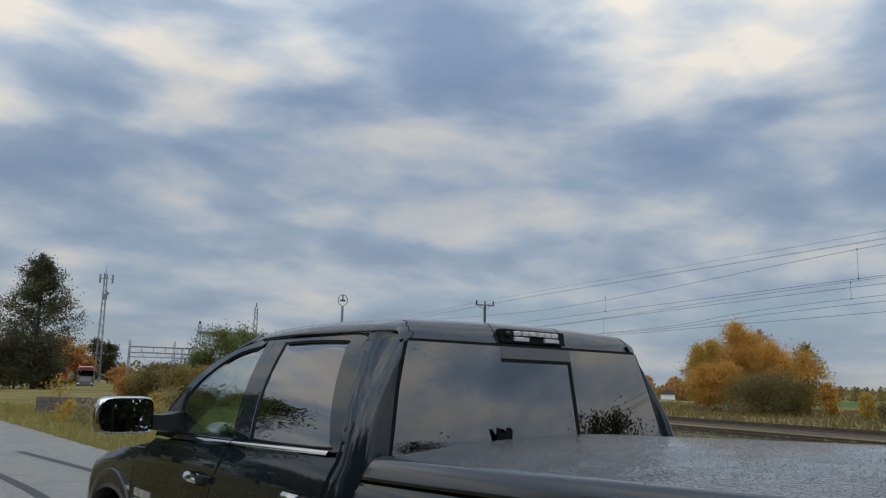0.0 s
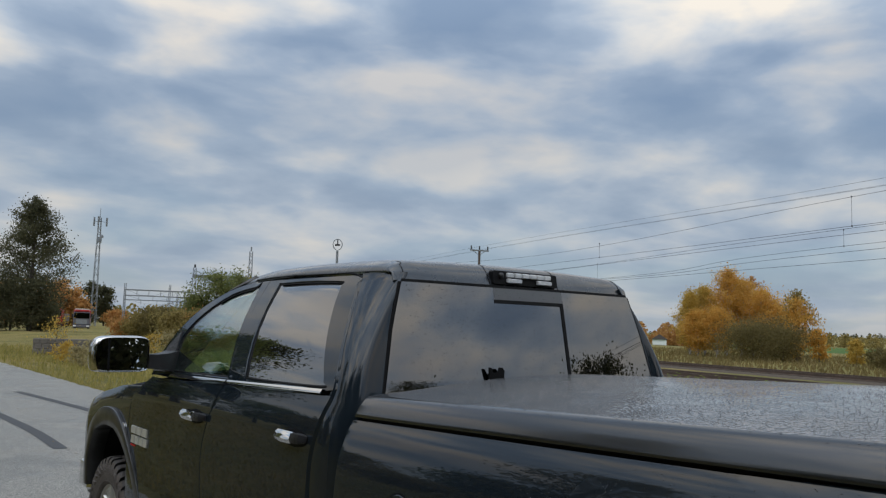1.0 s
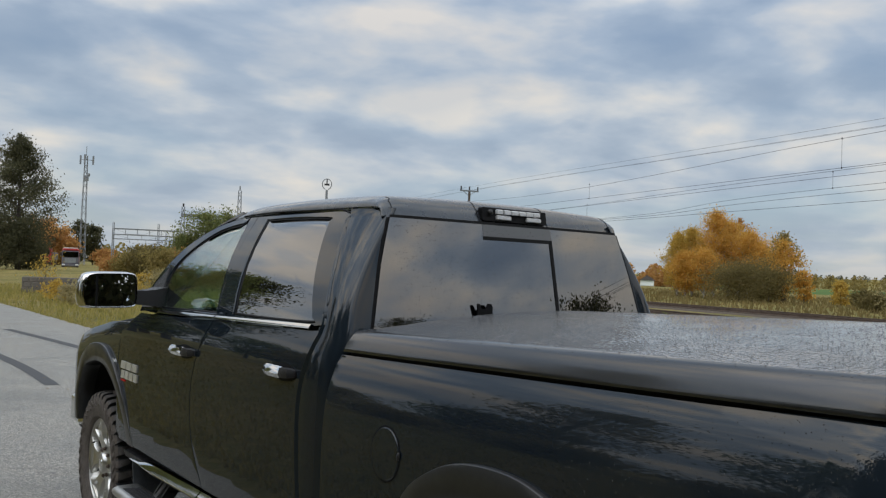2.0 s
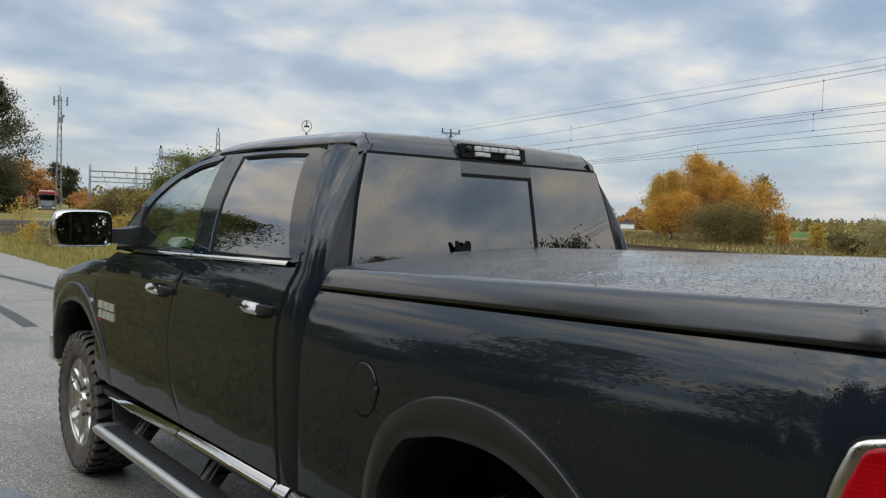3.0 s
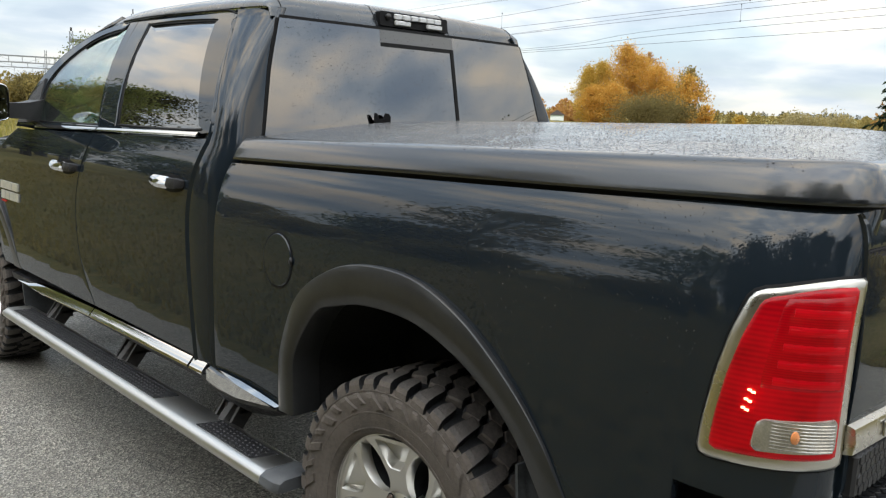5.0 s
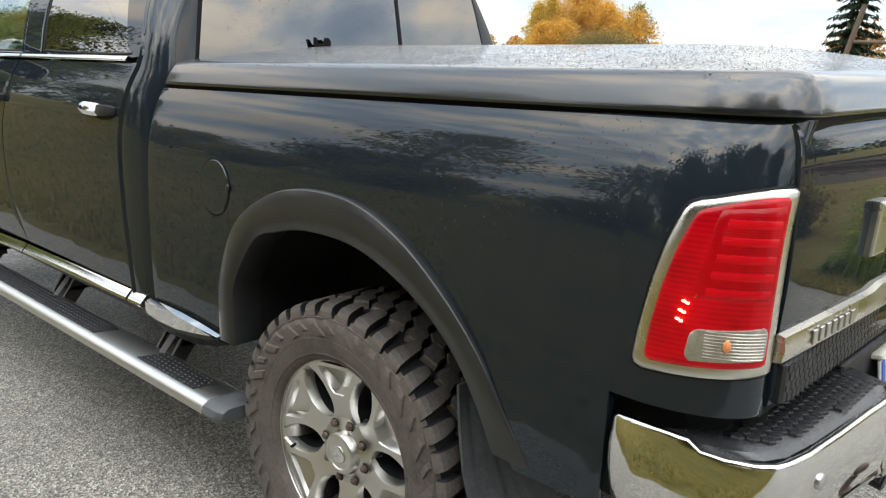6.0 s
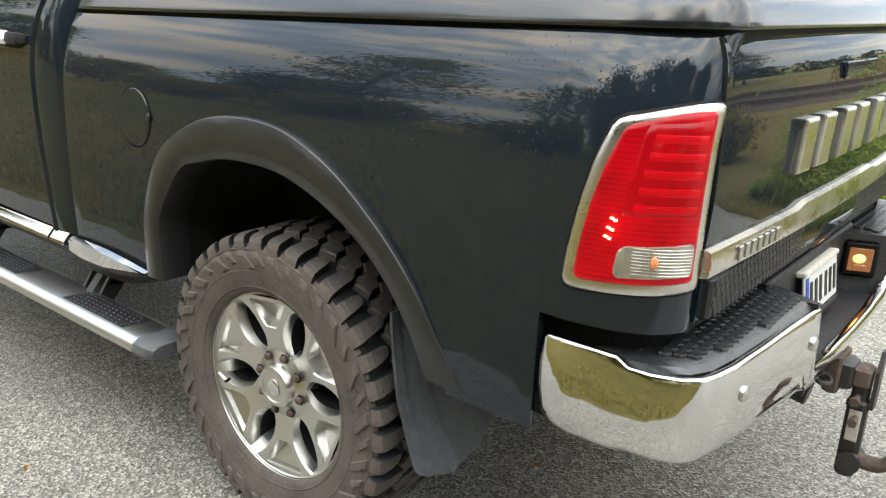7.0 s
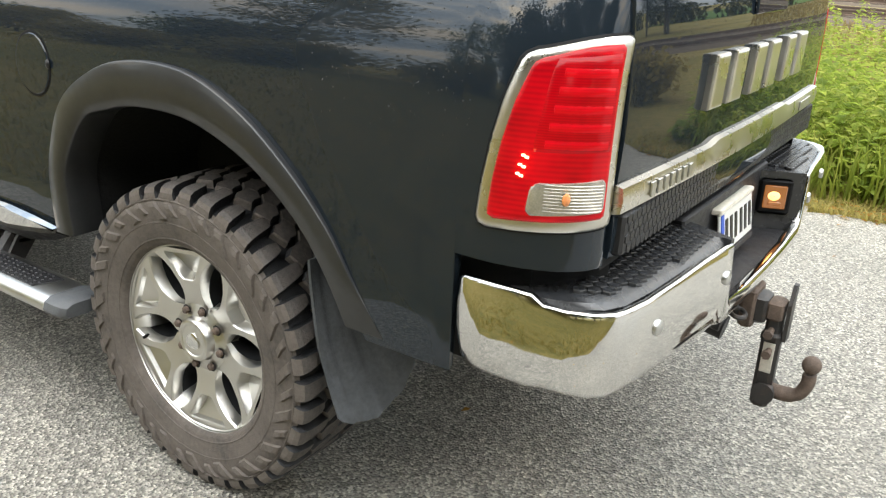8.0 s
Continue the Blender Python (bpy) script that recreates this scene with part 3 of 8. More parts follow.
def weeds(name, mat, label, count, place, seed):
    """Upright weeds: a thin stem with pointed leaves folded along the midrib."""
    rnd = random.Random(seed)
    g = Geo()
    for _ in range(count):
        x, y = place(rnd)
        z = ground_z(x, y) - 0.02
        grow = smoothstep(0.3, 1.5, x - ROAD_RIGHT)
        h = lerp(0.22, 0.80, grow) * rnd.uniform(0.55, 1.2)
        lean = Vector((rnd.gauss(0, 0.10), rnd.gauss(0, 0.10), 0)) * h
        foot, up = Vector((x, y, z)), Vector((0, 0, h))
        w = 0.0025
        tip = foot + up + lean
        g.add([foot + Vector((-w, 0, 0)), foot + Vector((w, 0, 0)), tip + Vector((0, w, 0))], [(0, 1, 2)])
        turn = rnd.uniform(0, 6.283)
        for k in range(rnd.randint(9, 15)):
            t = 0.18 + 0.82 * rnd.random() ** 0.8
            turn += 2.4 + rnd.uniform(-0.5, 0.5)
            ln = lerp(0.16, 0.08, t) * rnd.uniform(0.7, 1.35)
            d = Vector((math.cos(turn), math.sin(turn), rnd.uniform(-0.25, 0.75)))
            sd = Vector((-math.sin(turn), math.cos(turn), 0)) * ln * rnd.uniform(0.20, 0.34)
            c = foot + up * t + lean * t * t
            rise = Vector((0, 0, ln * 0.10))
            g.add([c, c + d * ln * 0.40 + sd + rise, c + d * ln * 0.5 - rise * 0.4, c + d * ln * 0.40 - sd + rise, c + d * ln - rise * 2.2], [(0, 2, 1), (0, 3, 2), (1, 2, 4), (2, 3, 4)])
    return tagged(new(name, g.mesh(name, mat, smooth=False)), label, "weeds", kind="stuff")


def build_verge():
    u = lambda r, a, b: r.uniform(a, b)
    near = lambda r: (ROAD_RIGHT + 0.45 + 5.2 * r.random() ** 1.15, u(r, -2.7, 6.0))
    blades("verge_grass", GRASS_GREEN, "tall lush green grass on the verge", 12000, near, lambda r: u(r, 0.18, 0.62), lambda r: u(r, 0.008, 0.022), 0.5, 11)
    weeds("verge_weeds", LEAF_WEED, "bright green broad-leaved weeds in clumps on the verge", 1900, lambda r: (ROAD_RIGHT + 0.62 + 4.4 * r.random() ** 1.2, u(r, -2.9, 5.0)), 12)
    weeds("field_weeds", LEAF_WEED, "taller yellow-green weeds further out on the verge", 1800, lambda r: (u(r, 6.5, 15.0), u(r, -4.0, 12.0)), 19)
    blades("edge_grass", GRASS_DRY, "matted yellow grass along the edge of the asphalt", 12000, lambda r: (ROAD_RIGHT - 0.03 + 0.85 * r.random() ** 1.1, u(r, -3.2, 3.0)),
           lambda r: u(r, 0.02, 0.10), lambda r: u(r, 0.005, 0.013), 1.6, 18)
    blades("dry_grass", GRASS_DRY, "low dry grass along the edge of the asphalt", 6000, lambda r: (ROAD_RIGHT - 0.04 + 0.75 * r.random() ** 1.5, u(r, -6, 30)),
           lambda r: u(r, 0.03, 0.13), lambda r: u(r, 0.006, 0.016), 0.9, 13)
    blades("far_verge_grass", GRASS_DRY, "yellowed verge grass beside the road ahead", 15000, lambda r: (u(r, 3.3, 16), u(r, 9, 58)),
           lambda r: u(r, 0.08, 0.30) * (2.2 if r.random() < 0.08 else 1), lambda r: u(r, 0.02, 0.06), 0.5, 14)
    blades("bank_grass", GRASS_BANK, "dull olive grass on the bank beside the road", 34000, lambda r: (-2.24 - 11 * r.random() ** 1.5, u(r, -12, 22)),
           lambda r: u(r, 0.05, 0.20), lambda r: u(r, 0.010, 0.035), 0.6, 15)
    blades("trackside_grass", GRASS_BROWN, "brown dry grass in front of the rails", 9000, lambda r: tuple(along_track(u(r, 12, 21.5), u(r, 2, 55))[:2]),
           lambda r: u(r, 0.1, 0.35), lambda r: u(r, 0.02, 0.06), 0.5, 16)
    blades("meadow_scrub", GRASS_BROWN, "rough brown grass and scrub beyond the rails", 16000, lambda r: tuple(along_track(u(r, 36, 84), u(r, 0, 95))[:2]),
           lambda r: u(r, 0.15, 0.55), lambda r: u(r, 0.05, 0.16), 0.5, 17, "scrub")
    rnd = random.Random(5)
    g = Geo()
    for k in range(980):
        if k < 560:
            x, y = ROAD_RIGHT + rnd.gauss(0.10, 0.11), rnd.uniform(-3.0, 3.0)
        elif rnd.random() < 0.75:
            x, y = ROAD_RIGHT + rnd.gauss(0.12, 0.2), rnd.uniform(-6, 24)
        else:
            x, y = rnd.uniform(-2.6, 3.2), rnd.uniform(-5, 18)
        z = 0.006 if x < ROAD_RIGHT else ground_z(x, y) + 0.05
        a, s = rnd.uniform(0, 6.28), rnd.uniform(0.012, 0.028)
        m = pose(x, y, z, rnd.uniform(-14, 14), rnd.uniform(-14, 14), math.degrees(a))
        g.add([(-s, 0, 0), (-s * 0.2, -s * 0.6, 0.004), (s, 0, 0.002), (-s * 0.2, s * 0.6, 0.004)], [(0, 1, 2, 3)], m)
    tagged(new("fallen_leaves", g.mesh("fallen_leaves", LITTER)), "small brown and yellow fallen leaves on the asphalt", "leaves", kind="stuff")


# ---- trees ----
def tree(name, at, height, spread, leaf, label, leaves=2600, leaf_size=0.22, base=0.12, profile=((0, 0.55), (0.25, 1.0), (0.6, 0.75), (1, 0.12)),
         bark=None, limbs=18, clump=0.5, seed=1, droop=0.0, group="", category="tree", trunk=None):
    """A tapered trunk, limbs that reach out to the crown's uneven outline, and clumps of small leaves about them."""
    rnd = random.Random(seed)
    root = thing(name, label, category, group, at=Matrix.Translation(at))
    wood, crown = Geo(), Geo()
    r0 = trunk or height * 0.018
    top = Vector((rnd.uniform(-0.03, 0.03) * height, rnd.uniform(-0.03, 0.03) * height, height * 0.96))
    wood.tube([(0, 0, -0.3), top * 0.3 + Vector((rnd.uniform(-1, 1), rnd.uniform(-1, 1), 0)) * 0.01 * height, top * 0.7, top], [r0 * 1.2, r0 * 0.8, r0 * 0.4, r0 * 0.1], 7)
    tips = []
    for i in range(limbs):
        h = base + (1 - base) * ((i + rnd.random()) / limbs) * 0.96
        rel = (h - base) / (1 - base)
        reach = spread * interp(rel, profile) * rnd.uniform(0.65, 1.12)
        a = i * 2.4 + rnd.uniform(-0.5, 0.5)
        s = top * h
        rise = rnd.uniform(0.15, 0.6) * reach * (1 - droop) - droop * reach * 0.5
        e = s + Vector((math.cos(a) * reach, math.sin(a) * reach, rise))
        mid = s.lerp(e, 0.5) + Vector((0, 0, 0.12 * reach))
        wood.tube([s, mid, e], [r0 * 0.34 * (1.1 - h), r0 * 0.2 * (1.1 - h), r0 * 0.05], 4, caps=False)
        for k in range(5):
            t = 0.35 + 0.65 * k / 4
            tips.append((s.lerp(mid, t * 2) if t < 0.5 else mid.lerp(e, t * 2 - 1), 0.35 + 0.65 * t))
        for _ in range(2):
            t = rnd.uniform(0.4, 0.9)
            q = mid.lerp(e, t)
            e2 = q + Vector((rnd.uniform(-1, 1), rnd.uniform(-1, 1), rnd.uniform(-0.2, 0.8))) * reach * 0.35
            wood.tube([q, e2], [r0 * 0.08, r0 * 0.03], 3, caps=False)
            tips.append((e2, 0.8))
    for _ in range(4):
        tips.append((top + Vector((rnd.uniform(-0.1, 0.1), rnd.uniform(-0.1, 0.1), rnd.uniform(-0.05, 0.04))) * spread, 0.4))
    for _ in range(leaves):
        c, w = rnd.choice(tips)
        sd = clump * w * spread * 0.42
        p = c + Vector((rnd.gauss(0, sd), rnd.gauss(0, sd), rnd.gauss(0, sd * 0.8) - droop * abs(rnd.gauss(0, sd))))
        if p.z < 0.05 * height:
            continue
        s = leaf_size * rnd.uniform(0.5, 1.2)
        m = Matrix.Translation(p) @ Euler((rnd.uniform(-1.3, 1.3), rnd.uniform(-1.3, 1.3), rnd.uniform(0, 6.3))).to_matrix().to_4x4()
        crown.add([(-s, 0, 0), (-s * 0.1, -s * 0.55, s * 0.1), (s, 0, 0), (s * 0.1, s * 0.55, -s * 0.1)], [(0, 1, 2, 3)], m)
    part("trunk", wood, bark or BARK, root, recalc=False)
    part("crown", crown, leaf, root, smooth=False, recalc=False)
    return root


def spruce(at, height, spread, seed, label="dark green spruce with drooping boughs", group=""):
    """A spruce: whorls of drooping boughs that shorten towards the tip, each set with needle sprays."""
    rnd = random.Random(seed)
    root = thing("spruce_tree", label, "tree", group, at=Matrix.Translation(at))
    wood, crown = Geo(), Geo()
    wood.tube([(0, 0, -0.3), (0, 0, height * 0.5), (0, 0, height)], [height * 0.016, height * 0.009, 0.01], 7)
    n = int(height * 2.6)
    for i in range(n):
        h = 0.06 + 0.93 * i / n
        for k in range(6):
            a = k * 1.047 + i * 0.6 + rnd.uniform(-0.25, 0.25)
            reach = spread * (1 - h) ** 0.85 * rnd.uniform(0.7, 1.1) + 0.06
            d = Vector((math.cos(a), math.sin(a), 0))
            s = Vector((0, 0, height * h))
            e = s + d * reach + Vector((0, 0, -0.28 * reach))
            wood.tube([s, e], [0.022, 0.006], 3, caps=False)
            for _ in range(max(6, int(reach * 34))):
                t = rnd.uniform(0.15, 1.0)
                p = s.lerp(e, t) + Vector((rnd.gauss(0, 0.1), rnd.gauss(0, 0.1), -rnd.random() * 0.12))
                sz = rnd.uniform(0.10, 0.24)
                m = Matrix.Translation(p) @ Euler((rnd.uniform(-0.5, 0.5), 0.4 + rnd.uniform(-0.4, 0.6), a + rnd.uniform(-0.7, 0.7))).to_matrix().to_4x4()
                crown.add([(-sz, 0, 0), (0, -sz * 0.4, 0), (sz, 0, -0.03), (0, sz * 0.4, 0)], [(0, 1, 2, 3)], m)
    part("trunk", wood, BARK, root, recalc=False)
    part("crown", crown, LEAF_SPRUCE, root, smooth=False, recalc=False)
    return root


ASPEN = ((0, 0.85), (0.2, 1.0), (0.45, 0.95), (0.75, 0.5), (1, 0.05))
ROUND = ((0, 0.5), (0.3, 0.95), (0.6, 1.0), (0.85, 0.65), (1, 0.2))
BUSH = ((0, 0.8), (0.3, 1.0), (0.7, 0.85), (1, 0.35))


def on_ground(v, sink=0.05):
    return Vector((v.x, v.y, ground_z(v.x, v.y) - sink))


def build_trees():
    T = "autumn trees beyond the railway"
    # the golden group beyond the rails
    for i, (az, d, h, w, leaf, lab) in enumerate((
            (53.5, 90, 6.6, 1.5, LEAF_OCHRE, "slim ochre aspen in autumn leaf"), (54.45, 92, 7.2, 1.8, LEAF_OCHRE, "slim ochre aspen in autumn leaf"),
            (55.75, 90, 8.9, 2.2, LEAF_YELLOW, "tall golden aspen in full autumn leaf"), (56.7, 91, 7.9, 2.1, LEAF_YELLOW, "golden aspen in full autumn leaf"),
            (58.0, 89, 6.6, 2.0, LEAF_YELLOW, "golden aspen in full autumn leaf"), (58.9, 88, 5.0, 1.8, LEAF_YELLOW, "low golden aspen in autumn leaf"),
            (54.0, 87, 4.2, 1.6, LEAF_YELLOW, "low golden aspen thicket in autumn leaf"), (55.2, 86, 4.4, 1.6, LEAF_YELLOW, "low golden aspen thicket in autumn leaf"))):
        tree("aspen_tree", on_ground(bearing(az, d)), h, w, leaf, lab, leaves=13000, leaf_size=0.10, profile=ASPEN, limbs=60, clump=0.5, droop=-0.7, seed=20 + i, group=T, base=0.04, bark=BIRCH_BARK)
    tree("birch_tree", on_ground(bearing(57.35, 97)), 9.0, 1.6, LEAF_RUST, "tall birch with thin drooping brown foliage", leaves=2300, leaf_size=0.13, profile=ROUND, limbs=20, base=0.3, seed=31, droop=0.5, clump=0.5, bark=BIRCH_BARK, group=T)
    tree("willow_bush", on_ground(bearing(57.4, 76)), 2.7, 3.0, LEAF_WILLOW, "wide rounded olive willow bush", leaves=14000, leaf_size=0.085, profile=BUSH, limbs=30, base=0.03, seed=32, clump=0.6, category="bush", group=T)
    tree("willow_bush", on_ground(bearing(59.2, 78)), 2.5, 2.0, LEAF_WILLOW, "rounded olive willow bush", leaves=3500, leaf_size=0.13, profile=BUSH, limbs=24, base=0.03, seed=33, clump=0.6, category="bush", group=T)
    tree("rowan_tree", on_ground(bearing(60.0, 81)), 5.7, 1.6, LEAF_YELLOW, "small yellow tree with greenish top", leaves=5600, leaf_size=0.11, profile=ROUND, limbs=22, base=0.08, seed=34, clump=0.55, group=T)
    tree("rowan_tree", on_ground(bearing(60.15, 82)), 6.5, 1.5, LEAF_OLIVE, "thin tree with a green top", leaves=1500, leaf_size=0.14, profile=ROUND, limbs=18, base=0.35, seed=35, clump=0.45, group=T)
    tree("rowan_tree", on_ground(bearing(61.3, 80)), 3.0, 0.9, LEAF_YELLOW, "low yellow shrub tree", leaves=1300, leaf_size=0.14, profile=ROUND, limbs=14, base=0.05, seed=36, clump=0.55, group=T)
    for i, (az, d, h, w, leaf) in enumerate(((63.4, 72, 2.1, 0.7, LEAF_OCHRE), (64.6, 66, 1.3, 0.9, LEAF_WILLOW), (65.4, 62, 1.1, 1.0, LEAF_WILLOW), (66.6, 60, 2.2, 1.3, LEAF_PALE),
                                             (67.7, 60, 1.9, 1.6, LEAF_PALE), (69.0, 60, 2.2, 1.4, LEAF_PALE), (70.3, 56, 1.5, 1.6, LEAF_OLIVE))):
        tree("trackside_bush", on_ground(bearing(az, d)), h, w, leaf, "half-bare pale bush beside the railway" if leaf is LEAF_PALE else "brown-green bush beside the railway",
             leaves=1100 if leaf is LEAF_PALE else 1800, leaf_size=0.10, profile=BUSH, limbs=22, base=0.06, seed=40 + i, clump=0.5, category="bush", group="bushes beside the railway")
    spruce(on_ground(bearing(72.9, 42)), 7.0, 2.1, 50)
    tree("rowan_tree", on_ground(bearing(73.4, 44)), 3.2, 1.6, LEAF_RUST, "low rust-red tree behind the spruce", leaves=1800, leaf_size=0.13, profile=BUSH, limbs=20, base=0.05, seed=51)
    # left of the road ahead
    tree("alder_tree", on_ground(bearing(10.35, 101)), 15.0, 4.6, LEAF_ALDER, "big dark alder with a sparse feathery crown", leaves=26000, leaf_size=0.13, limbs=80, base=0.06, seed=60,
         profile=((0, 0.8), (0.15, 0.85), (0.35, 1.0), (0.6, 0.70), (0.85, 0.34), (1, 0.05)), clump=0.25)
    for i, (az, d, h, w) in enumerate(((9.3, 98, 5.5, 3.0), (10.4, 97, 5.0, 2.6), (8.0, 99, 5.0, 3.0), (11.0, 98, 2.6, 1.6))):
        tree("alder_bush", on_ground(bearing(az, d)), h, w, LEAF_ALDER, "dense dark alder thicket", leaves=6500, leaf_size=0.13, profile=BUSH, limbs=24, base=0.03, seed=61 + i, clump=0.6, category="bush")
    for i, (az, d, h, w) in enumerate(((13.75, 210, 10.2, 2.5), (14.6, 212, 9.4, 2.3))):
        tree("oak_tree", on_ground(bearing(az, d)), h, w, LEAF_ALDER, "round dark green broadleaf tree", leaves=3600, leaf_size=0.30, profile=ROUND, limbs=26, base=0.08, seed=70 + i, clump=0.6)
    for i, (az, d, h, w) in enumerate(((11.9, 190, 9.0, 4.0), (12.6, 180, 7.0, 2.6), (12.15, 178, 6.2, 2.4), (13.05, 178, 5.0, 2.0), (7.6, 180, 8, 4), (15.3, 180, 2.6, 2.2), (9.0, 190, 8, 4))):
        tree("maple_tree", on_ground(bearing(az, d)), h, w, LEAF_RUST, "rust-brown autumn tree in the distance", leaves=2200, leaf_size=0.34, profile=ROUND, limbs=22, base=0.06, seed=80 + i, clump=0.62, group="distant autumn trees")
    for i, (az, d, h, w, leaf) in enumerate(((21.5, 60, 5.2, 2.0, LEAF_GREEN), (22.9, 62, 5.3, 1.9, LEAF_GREEN), (20.3, 60, 3.6, 1.3, LEAF_GREEN), (24.0, 63, 5.0, 2.0, LEAF_OLIVE), (18.2, 62, 2.3, 1.6, LEAF_WILLOW),
                                             (17.0, 64, 1.9, 1.5, LEAF_OLIVE), (16.1, 66, 1.5, 1.2, LEAF_RUST), (19.5, 54, 2.2, 1.5, LEAF_OLIVE), (21.5, 54, 2.4, 1.6, LEAF_RUST))):
        tree("roadside_bush", on_ground(bearing(az, d)), h, w, leaf, "tall dense green roadside bush" if leaf is LEAF_GREEN else "brown and olive roadside shrub", leaves=8000, leaf_size=0.09, profile=BUSH,
             limbs=34, base=0.03, seed=90 + i, clump=0.5, category="bush", group="roadside bushes")
    for i, (az, d, h) in enumerate(((11.9, 50.5, 1.9), (14.3, 34, 1.2), (12.4, 38, 0.9), (13.3, 35, 0.8), (17.6, 49, 1.1), (18.6, 46, 1.3))):
        tree("verge_shrub", on_ground(bearing(az, d)), h, h * 0.55, LEAF_PALE if i % 2 else LEAF_OCHRE, "small straggly shrub on the verge", leaves=500, leaf_size=0.07, profile=BUSH, limbs=14, base=0.05, seed=110 + i, clump=0.55, category="bush", group="verge shrubs")
    # across the road, mirrored in the paint and the panes
    rnd = random.Random(7)
    for i in range(11):
        y = -9 + 4.6 * i + rnd.uniform(-1.2, 1.2)
        x = -16 - rnd.uniform(0, 5)
        leaf = (LEAF_DARK, LEAF_GREEN, LEAF_OLIVE)[i % 3]
        tree("bank_tree", on_ground(Vector((x, y, 0))), rnd.uniform(4.4, 7.2) * (1.75 if i < 6 else 1.0), rnd.uniform(1.9, 2.7) * (1.35 if i < 6 else 1.0), leaf, "broad half-bare tree on the bank across the road", leaves=6200 if i < 6 else 3600, leaf_size=0.16, profile=ROUND, limbs=34, base=0.1, seed=130 + i, clump=0.5, group="trees on the bank")
    for i, (x, y, h) in enumerate(((-13, 41, 12.5), (-17, 47, 14.5), (-15, 53, 13.0), (-20, 60, 16.5), (-17, 67, 15.0), (-22, 76, 17.5), (-20, 85, 17.0))):
        tree("bank_tree", on_ground(Vector((x, y, 0))), h * (1.12 if y < 50 else 1.25), h * 0.26, (LEAF_GREEN, LEAF_DARK, LEAF_OLIVE)[i % 3], "tall half-bare tree on the bank across the road", leaves=6500, leaf_size=0.19, profile=ROUND, limbs=30, base=0.08, seed=170 + i, clump=0.45, group="trees on the bank")
    for i, (x, y, h, w) in enumerate(((-10.5, 4.6, 1.4, 1.2), (-11.3, 9.8, 1.8, 1.5), (-10.9, 14.5, 1.5, 1.3), (-10.4, -2.0, 1.8, 1.5))):
        tree("bank_bush", on_ground(Vector((x, y, 0))), h, w, LEAF_OLIVE, "low dense olive bush on the bank across the road", leaves=5500, leaf_size=0.11, profile=BUSH, limbs=26, base=0.02, seed=210 + i, clump=0.6, category="bush", group="bushes on the bank")
    for i, (x, y, h) in enumerate(((7.4, -5.4, 0.9), (9.2, -8.6, 1.3))):
        tree("verge_bush", on_ground(Vector((x, y, 0))), h, h * 0.8, LEAF_OLIVE, "low olive bush on the verge behind the pickup", leaves=3600, leaf_size=0.08, profile=BUSH, limbs=26, base=0.02, seed=230 + i, clump=0.6, category="bush", group="bushes on the verge")
    for i, (x, y, h) in enumerate(((-4.2, -22, 10.5), (-6.8, -24, 12.5), (-9.2, -21, 11.5), (-11.0, -15, 12.0), (-10.0, -9.5, 11.0), (-10.5, -4.5, 8.0), (-12.0, 0.5, 7.5))):
        tree("dark_tree", on_ground(Vector((x, y, 0))), h, h * (0.24 if h > 9 else 0.40), LEAF_DARK, "tall leafy tree beside the road behind the pickup", leaves=11000, leaf_size=0.17, profile=ROUND, limbs=44, base=0.04 if x < -8 else 0.2, seed=190 + i, clump=0.5, group="trees behind the pickup")
    for i, (az, d, h) in enumerate(((113, 52, 15.5), (116, 55, 17.0), (122.9, 50, 16.6), (125.0, 50, 17.0), (145, 50, 19.0), (152, 46, 13.0), (158, 47, 10.0), (163, 45, 9.0), (168, 46, 10.0), (174, 48, 9.0), (181, 42, 10.0), (185, 38, 9.5), (178, 40, 8.5), (189, 40, 10.0), (194, 38, 9.0))):
        if az < 150:
            tree("dark_tree", on_ground(bearing(az, d)), h * 0.81, h * 0.17, LEAF_DARK, "dark rounded tree behind the parked pickup", leaves=9000, leaf_size=0.13, profile=ROUND, limbs=40, base=0.1, seed=150 + i, clump=0.55, group="trees behind the pickup")
        else:
            spruce(on_ground(bearing(az, d)), h, h * 0.2, 150 + i, "dark spruce behind the parked pickup", "spruces behind the pickup")


